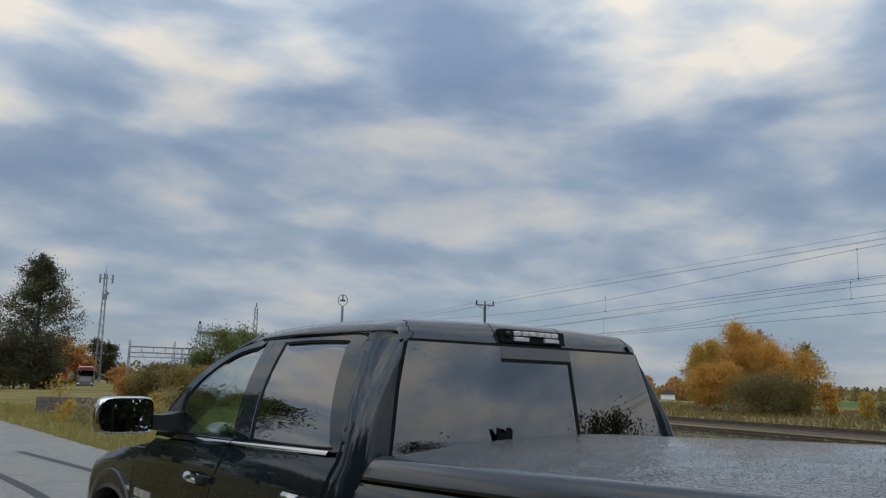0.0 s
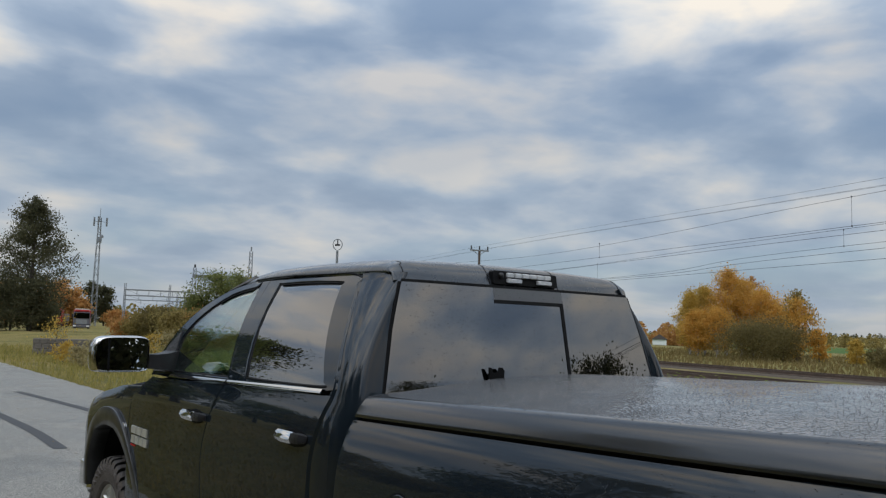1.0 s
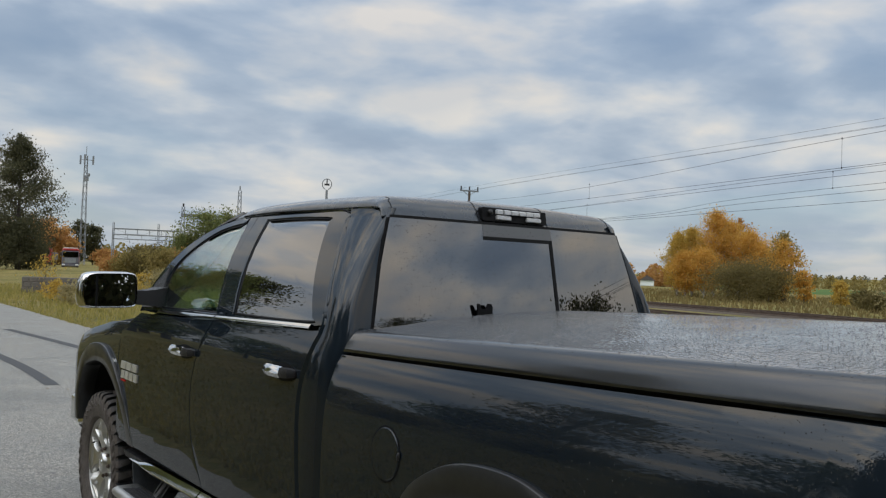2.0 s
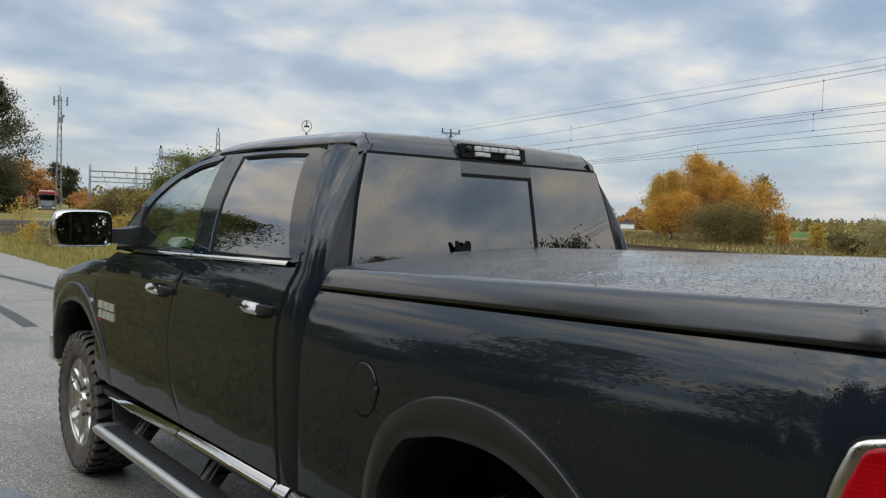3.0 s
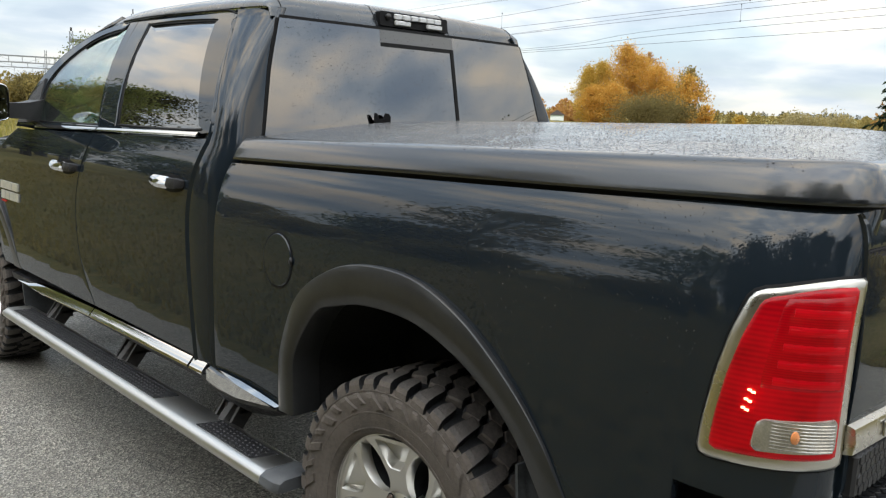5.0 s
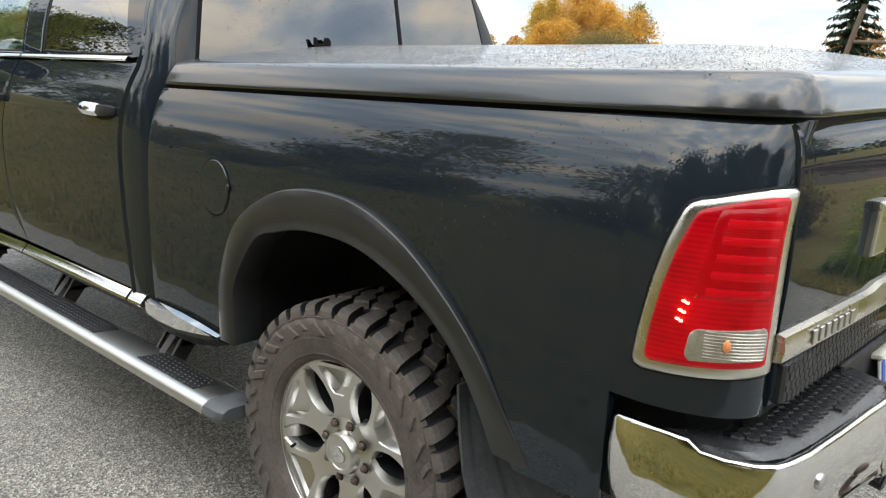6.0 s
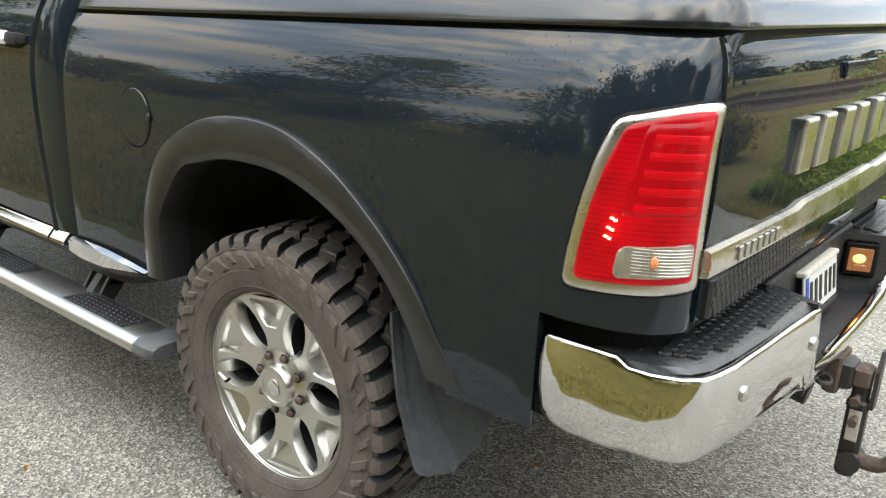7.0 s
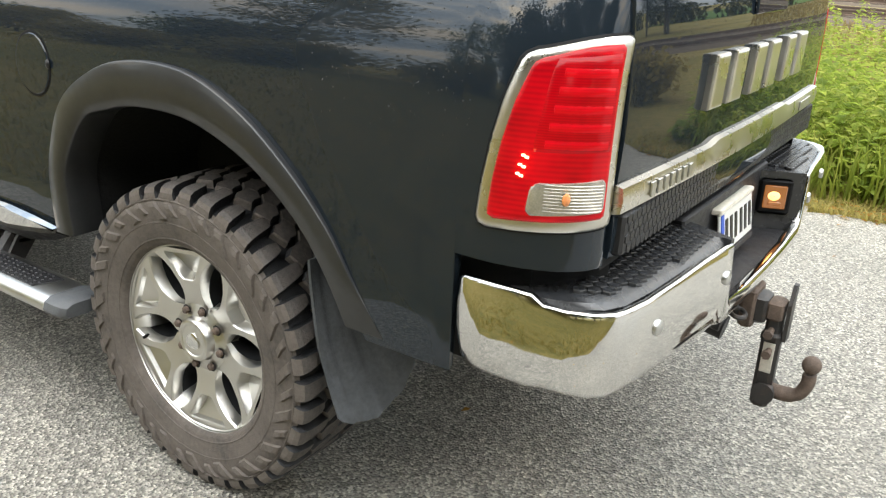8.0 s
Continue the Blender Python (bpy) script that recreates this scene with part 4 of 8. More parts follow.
# ---- railway ----
def build_railway():
    for idx, (p, z) in enumerate(((23.4, 0.30), (33.0, 0.22))):
        bed = Geo()
        rows = [s for s in range(-120, 420, 12)]
        prof = ((-3.0, -0.5), (-1.9, -0.20), (-1.2, -0.17), (1.2, -0.17), (1.9, -0.20), (3.0, -0.5))
        bed.loft([[along_track(p + dx, s, z + dz) for dx, dz in prof] for s in rows], closed=False)
        structure("ballast", bed, BALLAST, "brown stone ballast of a railway track", "ballast", smooth=True)
        for dx in (-0.75, 0.75):
            rail = Geo()
            sec = ((-0.07, -0.16), (-0.07, -0.14), (-0.012, -0.12), (-0.012, -0.045), (-0.036, -0.035), (-0.036, 0.0), (0.036, 0.0), (0.036, -0.035), (0.012, -0.045), (0.012, -0.12), (0.07, -0.14), (0.07, -0.16))
            rail.loft([[along_track(p + dx + a, s, z + b) for a, b in sec] for s in (-120, 0, 60, 140, 420)], closed=True)
            tagged(new("rail", normals_out(rail.mesh("rail", RAIL))), "rust-brown steel rail on ballast", "rail", "rails of the railway")
        sl = Geo().box((-1.25, -0.12, -0.12), (1.25, 0.12, 0.0)).mesh("sleeper", SLEEPER)
        bed_ob = bpy.data.objects["ballast" if idx == 0 else "ballast.001"]
        for k in range(90):
            ob = new("sleeper", sl)
            ob.parent = bed_ob
            ob.matrix_basis = Matrix.Translation(along_track(p, -8 + 0.65 * k, z - 0.155)) @ pose(0, 0, 0, 0, 0, -TRACK_TURN)


def wire(p, heights, label, r=0.0075):
    """A wire along the railway through (s, z) points."""
    g = Geo()
    pts = spline([(s, 0, z) for s, z in heights], 14)
    g.tube([along_track(p, q.x, q.z) for q in pts], r, 5)
    return tagged(new("overhead_wire", g.mesh("overhead_wire", WIRE)), label, "wire", "overhead wires along the railway")


def lattice_post(at, height, w, name, label, category, mat=None, turn=0.0, taper=0.5):
    """A post of four corner angles with zigzag bracing."""
    root = thing(name, label, category, at=Matrix.Translation(at) @ pose(0, 0, 0, 0, 0, turn))
    legs = [(sx * w / 2, sy * w / 2) for sx, sy in ((-1, -1), (1, -1), (1, 1), (-1, 1))]
    for x, y in legs:
        part("corner_angle", Geo().tube([(x, y, -0.3), (x * taper, y * taper, height)], w * 0.055 + 0.012, 4), mat or GALV, root, smooth=False)
    n = max(4, int(height / (w * 1.3)))
    br = Geo()
    for i in range(n):
        a, b = i / n, (i + 1) / n
        for k in range(4):
            p, q = legs[k], legs[(k + 1) % 4]
            if i % 2:
                p, q = q, p
            sa, sb = lerp(1, taper, a), lerp(1, taper, b)
            br.tube([(p[0] * sa, p[1] * sa, a * height), (q[0] * sb, q[1] * sb, b * height)], w * 0.03 + 0.008, 3, caps=False)
    part("bracing", br, mat or GALV, root, smooth=False, recalc=False)
    return root


def build_overhead():
    # power line on poles
    for dx, z in ((-0.9, 10.15), (0.0, 10.0), (0.9, 10.15)):
        wire(36 + dx, ((-60, z + 0.6), (0, z - 0.2), (30, z - 0.25), (78, z + 0.25), (150, z + 0.1), (260, z + 0.4)), "thin power line on poles")
    # catenary of both tracks: carrier wire above, contact wire below
    wire(23.4, ((-50, 7.2), (0, 6.85), (19, 6.75), (42, 6.3), (75, 7.2), (112, 6.3), (150, 7.2)), "sagging carrier wire of the overhead line")
    wire(23.4, ((-50, 5.75), (19, 5.72), (60, 5.75), (150, 5.75)), "straight contact wire of the overhead line")
    wire(24.2, ((-50, 5.62), (19, 5.58), (60, 5.40), (150, 5.6)), "feeder wire of the overhead line")
    wire(27.5, ((-50, 6.6), (22, 6.35), (49, 6.0), (85, 6.6), (150, 6.4)), "sagging carrier wire of the overhead line")
    wire(27.5, ((-50, 5.62), (22, 5.66), (40, 5.15), (85, 5.3), (150, 5.4)), "straight contact wire of the overhead line")
    wire(33.0, ((-50, 6.4), (27, 6.15), (47, 5.75), (90, 6.2), (150, 6.0)), "carrier wire of the far track", 0.010)
    wire(33.0, ((-50, 5.7), (27, 5.66), (47, 5.62), (90, 5.6), (150, 5.6)), "contact wire of the far track", 0.010)
    for p, s, z0, z1 in ((23.4, 20.5, 5.72, 6.73), (23.4, 36, 5.73, 6.45), (27.5, 24.5, 5.64, 6.30), (27.5, 42.5, 5.15, 6.05), (23.4, 58, 5.75, 6.75), (33.0, 62, 5.6, 5.95)):
        g = Geo().tube([along_track(p, s, z0), along_track(p, s, z1)], 0.006, 5)
        for z in (z0, z1):
            g.box((-0.016, -0.016, -0.03), (0.016, 0.016, 0.03), Matrix.Translation(along_track(p, s, z)))
        tagged(new("dropper", g.mesh("dropper", WIRE)), "short dropper hung between two overhead wires", "wire", "droppers of the overhead line")
    # poles of the power line
    for s in (78, 160, -60):
        b = along_track(36, s)
        root = thing("power_pole", "wooden power pole with a crossarm and three insulators", "pole", "power poles", at=Matrix.Translation(on_ground(b)) @ pose(0, 0, 0, 0, 0, -TRACK_TURN))
        part("post", Geo().tube([(0, 0, -0.3), (0, 0, 10.02)], [0.16, 0.12], 10), POLE_WOOD, root)
        part("crossarm", Geo().box((-1.05, -0.06, 10.02), (1.05, 0.06, 10.16)), GALV, root, smooth=False)
        for x, z in ((-0.95, 10.16), (0.95, 10.16), (0, 10.16)):
            part("insulator", Geo().spin([(0.001, 0.0), (0.07, 0.02), (0.10, 0.08), (0.05, 0.12), (0.09, 0.20), (0.06, 0.30), (0.09, 0.36), (0.001, 0.42)], 10, "z"), DARK_STEEL, root, at=pose(x, 0, z))
        for x in (-1, 1):
            part("brace", Geo().tube([(x * 0.65, 0.07, 10.02), (0, 0.07, 9.6)], 0.03, 5), GALV, root)
    # masts and portals of the yard ahead
    a = lattice_post(on_ground(bearing(23.6, 66)), 7.4, 0.42, "catenary_mast", "tall lattice mast of the overhead line", "mast", turn=-20)
    part("beam", Geo().box((-4.3, -0.12, 5.15), (0.2, 0.12, 5.38)), GALV, a, smooth=False)
    part("cap", Geo().box((-0.05, -0.05, 7.4), (0.05, 0.05, 7.75)), GALV, a, smooth=False)
    b = lattice_post(on_ground(bearing(20.0, 67)), 5.95, 0.42, "catenary_mast", "lattice mast carrying one end of a crossbeam", "mast", turn=-20)
    part("insulator", Geo().tube([(0, 0, 5.95), (0, 0, 6.2)], 0.07, 8), DARK_STEEL, b)
    for k, d in enumerate((122, 150, 180)):
        az0, az1 = 15.75, 18.5 + 0.5 * k
        p0, p1 = on_ground(bearing(az0, d)), on_ground(bearing(az1, d))
        root = thing("catenary_portal", "steel portal over the tracks with hanging wire supports", "portal", "catenary portals", at=Matrix.Translation(p0))
        v = p1 - p0
        h = 6.3
        for q in (Vector((0, 0, 0)), v):
            for dx in (-0.16, 0.16):
                part("post", Geo().tube([q + Vector((dx, 0, -0.3)), q + Vector((dx * 0.6, 0, h + 0.35))], 0.05, 5), GALV, root, smooth=False)
            lad = Geo()
            for i in range(12):
                lad.tube([q + Vector((-0.15, 0, i * h / 12)), q + Vector((0.15, 0, (i + 1) * h / 12))], 0.025, 3, caps=False)
            part("bracing", lad, GALV, root, smooth=False, recalc=False)
        ext = v * 1.6
        part("girder", Geo().box((-0.1, -0.07, -0.09), (ext.length, 0.07, 0.09)), GALV, root, smooth=False, at=Matrix.Translation((0, 0, h - 0.55)) @ pose(0, 0, 0, 0, 0, math.degrees(math.atan2(ext.y, ext.x))))
        part("stay", Geo().tube([v * 0.04 + Vector((0, 0, h - 0.6)), v * 0.34 + Vector((0, 0, h - 1.25)), v * 0.66 + Vector((0, 0, h - 1.25)), v * 0.96 + Vector((0, 0, h - 0.6))], 0.022, 4), GALV, root, smooth=False)
        for i in range(1, 6):
            q = ext * (i / 6)
            part("hanger", Geo().tube([q + Vector((0, 0, h - 0.55)), q + Vector((0, 0, h - 1.4))], 0.045, 5), GALV, root, smooth=False)
    # ring-topped signal post
    s = thing("ring_post", "slim post with a metal ring and a bar inside it", "post", at=Matrix.Translation(on_ground(bearing(29.4, 65))) @ pose(0, 0, 0, 0, 0, -30))
    part("post", Geo().tube([(0, 0, -0.3), (0, 0, 7.75)], [0.14, 0.09], 10), GALV, s)
    ring = Geo()
    ring.tube([(0.36 * math.sin(x), 0, 8.2 - 0.42 * math.cos(x)) for x in (2 * math.pi * (0.04 + 0.92 * i / 28) for i in range(29))], 0.032, 6)
    part("ring", ring, GALV, s)
    part("bar", Geo().box((-0.2, -0.05, 8.10), (0.2, 0.05, 8.24)), DARK_STEEL, s, smooth=False)
    part("stem", Geo().tube([(0, 0, 8.24), (0, 0, 8.6)], 0.05, 6), DARK_STEEL, s)
    # radio mast
    m = lattice_post(on_ground(bearing(13.95, 201)), 24.5, 1.15, "radio_mast", "tall lattice radio mast with antennas at the top", "mast", taper=0.45)
    for k in range(3):
        q = Vector((1.55 * math.cos(k * 2.09 + 0.1), 1.55 * math.sin(k * 2.09 + 0.1), 0))
        part("antenna", Geo().box((q.x - 0.16, q.y - 0.16, 22.6), (q.x + 0.16, q.y + 0.16, 24.6)), GALV, m, smooth=False)
        part("antenna_arm", Geo().tube([(0, 0, 23.6), (q.x, q.y, 23.6)], 0.06, 5), GALV, m, smooth=False)
    part("mast_tip", Geo().tube([(0, 0, 24.3), (0, 0, 26.6)], 0.06, 6), GALV, m, smooth=False)
    part("dish", Geo().spin([(0.001, 0.0), (0.4, 0.1), (0.4, 0.3), (0.001, 0.3)], 14, "y"), GALV, m, at=pose(0.5, -0.6, 20.2))
    part("equipment_box", Geo().box((-0.5, -0.75, 18.8), (0.5, -0.35, 20.0)), GALV, m, smooth=False)
    # leaning timber prop beside the spruce
    t = thing("timber_frame", "dark wooden prop with a crossbar beside the spruce", "post", at=Matrix.Translation(on_ground(bearing(72.4, 36))) @ pose(0, 0, 0, 0, 0, -72))
    part("prop", Geo().tube([(-0.35, 0, -0.2), (0.55, 0, 3.9)], 0.10, 8), POLE_WOOD, t)
    part("crossbar", Geo().tube([(0.15, 0, 2.55), (2.2, 0, 2.55)], 0.07, 8), POLE_WOOD, t)
    part("post", Geo().tube([(2.1, 0, -0.2), (2.1, 0, 4.2)], 0.10, 8), POLE_WOOD, t)


def build_far_things():
    # low wall of stacked concrete blocks
    a, b = bearing(10.7, 50.5), bearing(15.9, 49.5)
    d = b - a
    n, rows = 12, 3
    wall = thing("concrete_wall", "low wall of weathered grey concrete blocks in three courses", "wall", at=Matrix.Translation((a.x, a.y, ground_z(a.x, a.y))) @ pose(0, 0, 0, 0, 0, math.degrees(math.atan2(d.y, d.x))))
    ln = d.length / n
    blk = Geo().box((0.012, -0.35, 0.012), (ln - 0.012, 0.35, 0.282), bevel=0.03).mesh("block", CONCRETE)
    normals_out(blk)
    core = Geo().box((0.03, -0.32, -0.2), (d.length - 0.03, 0.32, 0.83))
    part("joint_core", core, CONCRETE, wall, smooth=False)
    for r in range(rows):
        for i in range(n):
            part("block", blk, None, wall, at=pose((i + (0.25 if r % 2 else 0)) * ln, 0, r * 0.285, 0, 0, 0))
    # lorry facing the camera
    root = thing("lorry", "red and grey lorry parked far off, seen from the front", "lorry", at=Matrix.Translation(on_ground(bearing(13.3, 142), 0.22)) @ pose(0, 0, 0, 0, 0, 166))
    part("cab", Geo().box((-1.22, -1.0, 0.75), (1.22, 1.1, 2.75), bevel=0.12), LORRY_GREY, root)
    part("roof_fairing", Geo().box((-1.15, -0.9, 2.75), (1.15, 1.1, 3.12), bevel=0.14), LORRY_RED, root)
    part("windscreen", Geo().box((-1.1, 1.09, 1.75), (1.1, 1.13, 2.6), bevel=0.015), PRIVACY, root)
    part("grille", Geo().box((-0.8, 1.09, 0.85), (0.8, 1.14, 1.6), bevel=0.02), GALV, root)
    part("bumper", Geo().box((-1.22, 0.9, 0.32), (1.22, 1.22, 0.78), bevel=0.06), LORRY_GREY, root)
    part("light_bar", Geo().box((-1.0, 0.95, 3.13), (1.0, 1.05, 3.24), bevel=0.02), HOUSE_WHITE, root)
    part("trailer", Geo().box((-1.25, -9.0, 0.9), (1.25, -1.2, 3.0), bevel=0.05), LORRY_RED, root)
    for x in (-1.05, 1.05):
        for y in (0.3, -3.0, -7.5):
            part("wheel", Geo().spin([(0.001, -0.15), (0.5, -0.15), (0.5, 0.15), (0.001, 0.15)], 20, "x"), RUBBER, root, at=pose(x, y, 0.5))
    for x in (-0.95, 0.95):
        part("headlamp", Geo().box((x - 0.2, 1.2, 0.5), (x + 0.2, 1.24, 0.68), bevel=0.015), HOUSE_WHITE, root)
        part("door_mirror", Geo().box((x * 1.42 - 0.1, 1.0, 1.9), (x * 1.42 + 0.1, 1.12, 2.5), bevel=0.03), TRIM_BLACK, root)
    # second lorry half hidden beside it
    two = thing("lorry", "red lorry with a pale hood, half hidden behind the shrubs", "lorry", at=Matrix.Translation(on_ground(bearing(11.75, 148), -0.05)) @ pose(0, 0, 0, 0, 0, 160))
    part("cab", Geo().box((-1.22, -1.0, 0.6), (1.22, 1.1, 2.9), bevel=0.15), LORRY_RED, two)
    part("windscreen", Geo().box((-1.1, 1.09, 1.75), (1.1, 1.13, 2.6), bevel=0.015), PRIVACY, two)
    part("load_bed", Geo().box((-1.25, -7.0, 0.9), (1.25, -1.2, 2.2), bevel=0.05), LORRY_GREY, two)
    for x in (-1.05, 1.05):
        for y in (0.3, -5.5):
            part("wheel", Geo().spin([(0.001, -0.15), (0.5, -0.15), (0.5, 0.15), (0.001, 0.15)], 20, "x"), RUBBER, two, at=pose(x, y, 0.5))
    # house with white gable boards
    h = thing("house", "small red wooden house with white gable boards far behind the lorries", "house", at=Matrix.Translation(on_ground(bearing(12.3, 186))) @ pose(0, 0, 0, 0, 0, 170))
    part("wall", Geo().loft([[(-3.6, -4, z), (3.6, -4, z), (3.6, 4, z), (-3.6, 4, z)] for z in (-0.3, 2.9)], caps=True), HOUSE_RED, h, smooth=False)
    part("gable", Geo().add([(-3.6, 4, 2.9), (3.6, 4, 2.9), (0, 4, 5.2), (-3.6, -4, 2.9), (3.6, -4, 2.9), (0, -4, 5.2)], [(0, 1, 2), (5, 4, 3), (0, 3, 4, 1)]), HOUSE_RED, h, smooth=False)
    for sx in (-1, 1):
        part("roof", Geo().add([(sx * 4.1, -4.5, 2.55), (sx * 4.1, 4.5, 2.55), (0, 4.5, 5.25), (0, -4.5, 5.25), (sx * 4.1, -4.5, 2.72), (sx * 4.1, 4.5, 2.72), (0, 4.5, 5.45), (0, -4.5, 5.45)],
                               [(0, 1, 2, 3), (4, 7, 6, 5), (0, 4, 5, 1), (3, 2, 6, 7), (1, 5, 6, 2), (0, 3, 7, 4)]), ROOF_TILE, h, smooth=False)
        part("barge_board", Geo().add([(sx * 4.1, 4.52, 2.5), (sx * 4.1, 4.52, 2.85), (0, 4.52, 5.5), (0, 4.52, 5.1), (sx * 4.1, 4.6, 2.5), (sx * 4.1, 4.6, 2.85), (0, 4.6, 5.5), (0, 4.6, 5.1)],
                                      [(0, 1, 2, 3), (7, 6, 5, 4), (0, 4, 5, 1), (1, 5, 6, 2), (2, 6, 7, 3), (3, 7, 4, 0)]), HOUSE_WHITE, h, smooth=False)
    for x in (-1.6, 1.6):
        w = part("window", Geo().box((x - 0.55, 4.0, 0.9), (x + 0.55, 4.06, 2.1), bevel=0.015), HOUSE_WHITE, h)
        part("pane", Geo().box((x - 0.45, 4.055, 1.0), (x + 0.45, 4.075, 2.0), bevel=0.006), PRIVACY, w)
    # farm beyond the field
    f = thing("farmhouse", "pale farm building at the edge of a distant wood", "house", at=Matrix.Translation(on_ground(bearing(51.55, 385))) @ pose(0, 0, 0, 0, 0, 38))
    part("wall", Geo().box((-6, -3, -0.3), (6, 3, 3.0)), HOUSE_WHITE, f, smooth=False)
    part("roof", Geo().add([(-6.5, -3.6, 2.8), (6.5, -3.6, 2.8), (6.5, 0, 5.2), (-6.5, 0, 5.2), (-6.5, 3.6, 2.8), (6.5, 3.6, 2.8)], [(0, 1, 2, 3), (3, 2, 5, 4), (0, 3, 4), (1, 5, 2), (0, 4, 5, 1)]), ROOF_TILE, f, smooth=False)
    # far woods: many soft clumps in rows, too far to count
    for name, az0, az1, d, h0, h1, n, leaf, seed in (("far_woods", 47.5, 53.2, 420, 5.0, 11.5, 70, LEAF_RUST, 1), ("far_woods", 60, 100, 900, 9, 15, 240, LEAF_OLIVE, 2), ("far_woods", -16, 46, 420, 5, 10, 260, LEAF_OLIVE, 3),
                                                     ("far_woods", -150, -16, 300, 7, 14, 240, LEAF_DARK, 4), ("far_woods", 46, 76, 1900, 9, 16, 160, LEAF_ALDER, 5), ("far_woods", 100, 210, 260, 6, 12, 200, LEAF_DARK, 6)):
        rnd = random.Random(seed)
        g = Geo()
        for _ in range(n):
            az, dd = rnd.uniform(az0, az1), d * rnd.uniform(0.96, 1.1)
            q = on_ground(bearing(az, dd))
            h = rnd.uniform(h0, h1)
            w = h * rnd.uniform(0.3, 0.5)
            for _ in range(55):
                z = rnd.random()
                rr = w * math.sqrt(max(0, 1 - (2 * z - 0.9) ** 2 * 0.8)) * math.sqrt(rnd.random())
                a = rnd.uniform(0, 6.28)
                s = h * rnd.uniform(0.05, 0.11)
                m = Matrix.Translation(q + Vector((rr * math.cos(a), rr * math.sin(a), z * h))) @ Euler((rnd.uniform(-1.4, 1.4), rnd.uniform(-1.4, 1.4), rnd.uniform(0, 6))).to_matrix().to_4x4()
                g.add([(-s, -s * 0.7, 0), (s * 0.6, -s, 0), (s, s * 0.6, 0), (-s * 0.5, s, 0)], [(0, 1, 2, 3)], m)
        tagged(new(name, g.mesh(name, leaf)), "distant autumn woods along the horizon", "woods", kind="stuff")


# ---- the pickup ----
def table(points, n=8):
    """A smooth curve through (a, b) points as a finer list."""
    return [(p.x, p.y) for p in spline([(a, b, 0) for a, b in points], n)]


BED_SIDE = table(((0.52, 0.970), (0.60, 0.982), (0.68, 0.9885), (0.80, 0.9935), (1.0, 0.9975), (1.16, 0.995), (1.25, 0.988), (1.31, 0.976), (1.36, 0.960), (1.40, 0.942), (1.44, 0.916)))
DOOR_SIDE = table(((0.52, 0.945), (0.60, 0.976), (0.68, 0.988), (0.80, 0.9935), (1.0, 0.9975), (1.18, 0.995), (1.30, 0.988), (1.38, 0.976), (1.44, 0.957), (1.50, 0.932)))


def seam_z(y):
    """Height of the joint under the lid; the body sits a little higher behind."""
    return 1.414 + (1.0 - y) * 0.0315


def bed_x(y, z):
    return interp(z - (seam_z(y) - 1.44), BED_SIDE)


def door_x(z):
    return interp(z, DOOR_SIDE)


def upper_x(z):
    return 0.943 - 0.22 * (z - 1.47) - 0.57 * (z - 1.47) ** 2


def bed_plan(s):
    """Along the bed's outline: forward of s = 0 the straight side, behind it the rounded corner. Returns y and how far the side draws in."""
    if s <= 0:
        return -0.90 - s, 0.0
    a = min(1, s / 0.30) * math.pi / 2
    return -0.90 - 0.212 * math.sin(a), 0.128 * (1 - math.cos(a))


def bed_point(s, z, out=0.0):
    y, inset = bed_plan(s)
    a = min(1, max(0, s / 0.30)) * math.pi / 2
    return Vector((-(bed_x(y, z) - inset) - out * math.cos(a), y - out * math.sin(a), z))


def solid(fn, us, vs, thick, toward, round_edge=0.0003):
    """A panel with thickness over fn(u, v); toward: roughly outward. Its rim is rounded back a little."""
    toward = Vector(toward)
    nu, nv = len(us), len(vs)
    pts = [[Vector(fn(u, v)) for u in us] for v in vs]
    g = Geo()
    outer, inner = [], []
    for j in range(nv):
        for i in range(nu):
            du = pts[j][min(i + 1, nu - 1)] - pts[j][max(i - 1, 0)]
            dv = pts[min(j + 1, nv - 1)][i] - pts[max(j - 1, 0)][i]
            n = du.cross(dv)
            n = n.normalized() if n.length > 1e-9 else toward.normalized()
            if n.dot(toward) < 0:
                n = -n
            rim = i in (0, nu - 1) or j in (0, nv - 1)
            outer.append(pts[j][i] - n * (round_edge if rim else 0))
            inner.append(pts[j][i] - n * thick)
    k = nu * nv
    quads = [(j * nu + i, j * nu + i + 1, (j + 1) * nu + i + 1, (j + 1) * nu + i) for j in range(nv - 1) for i in range(nu - 1)]
    loop = [i for i in range(nu)] + [j * nu + nu - 1 for j in range(1, nv)] + [(nv - 1) * nu + i for i in range(nu - 2, -1, -1)] + [j * nu for j in range(nv - 2, 0, -1)]
    walls = [(loop[i], loop[(i + 1) % len(loop)], loop[(i + 1) % len(loop)] + k, loop[i] + k) for i in range(len(loop))]
    g.add(outer + inner, quads + [tuple(x + k for x in reversed(q)) for q in quads] + walls)
    return g


def mirrored(g):
    m = Geo()
    m.v = [(-x, y, z) for x, y, z in g.v]
    m.f = [tuple(reversed(f)) for f in g.f]
    return m


def both(name, g, mat, parent, label="", **kw):
    """The same part on the left and on the right. Returns both."""
    return part(name, g, mat, parent, label, **kw), part(name, mirrored(g), mat, parent, label, **kw)


def edged(a, b, n, eps):
    """n even steps from a to b, with one more close to each end."""
    d = (b - a)
    return [a, a + eps * (1 if d > 0 else -1)] + [a + d * i / n for i in range(1, n)] + [b - eps * (1 if d > 0 else -1), b]


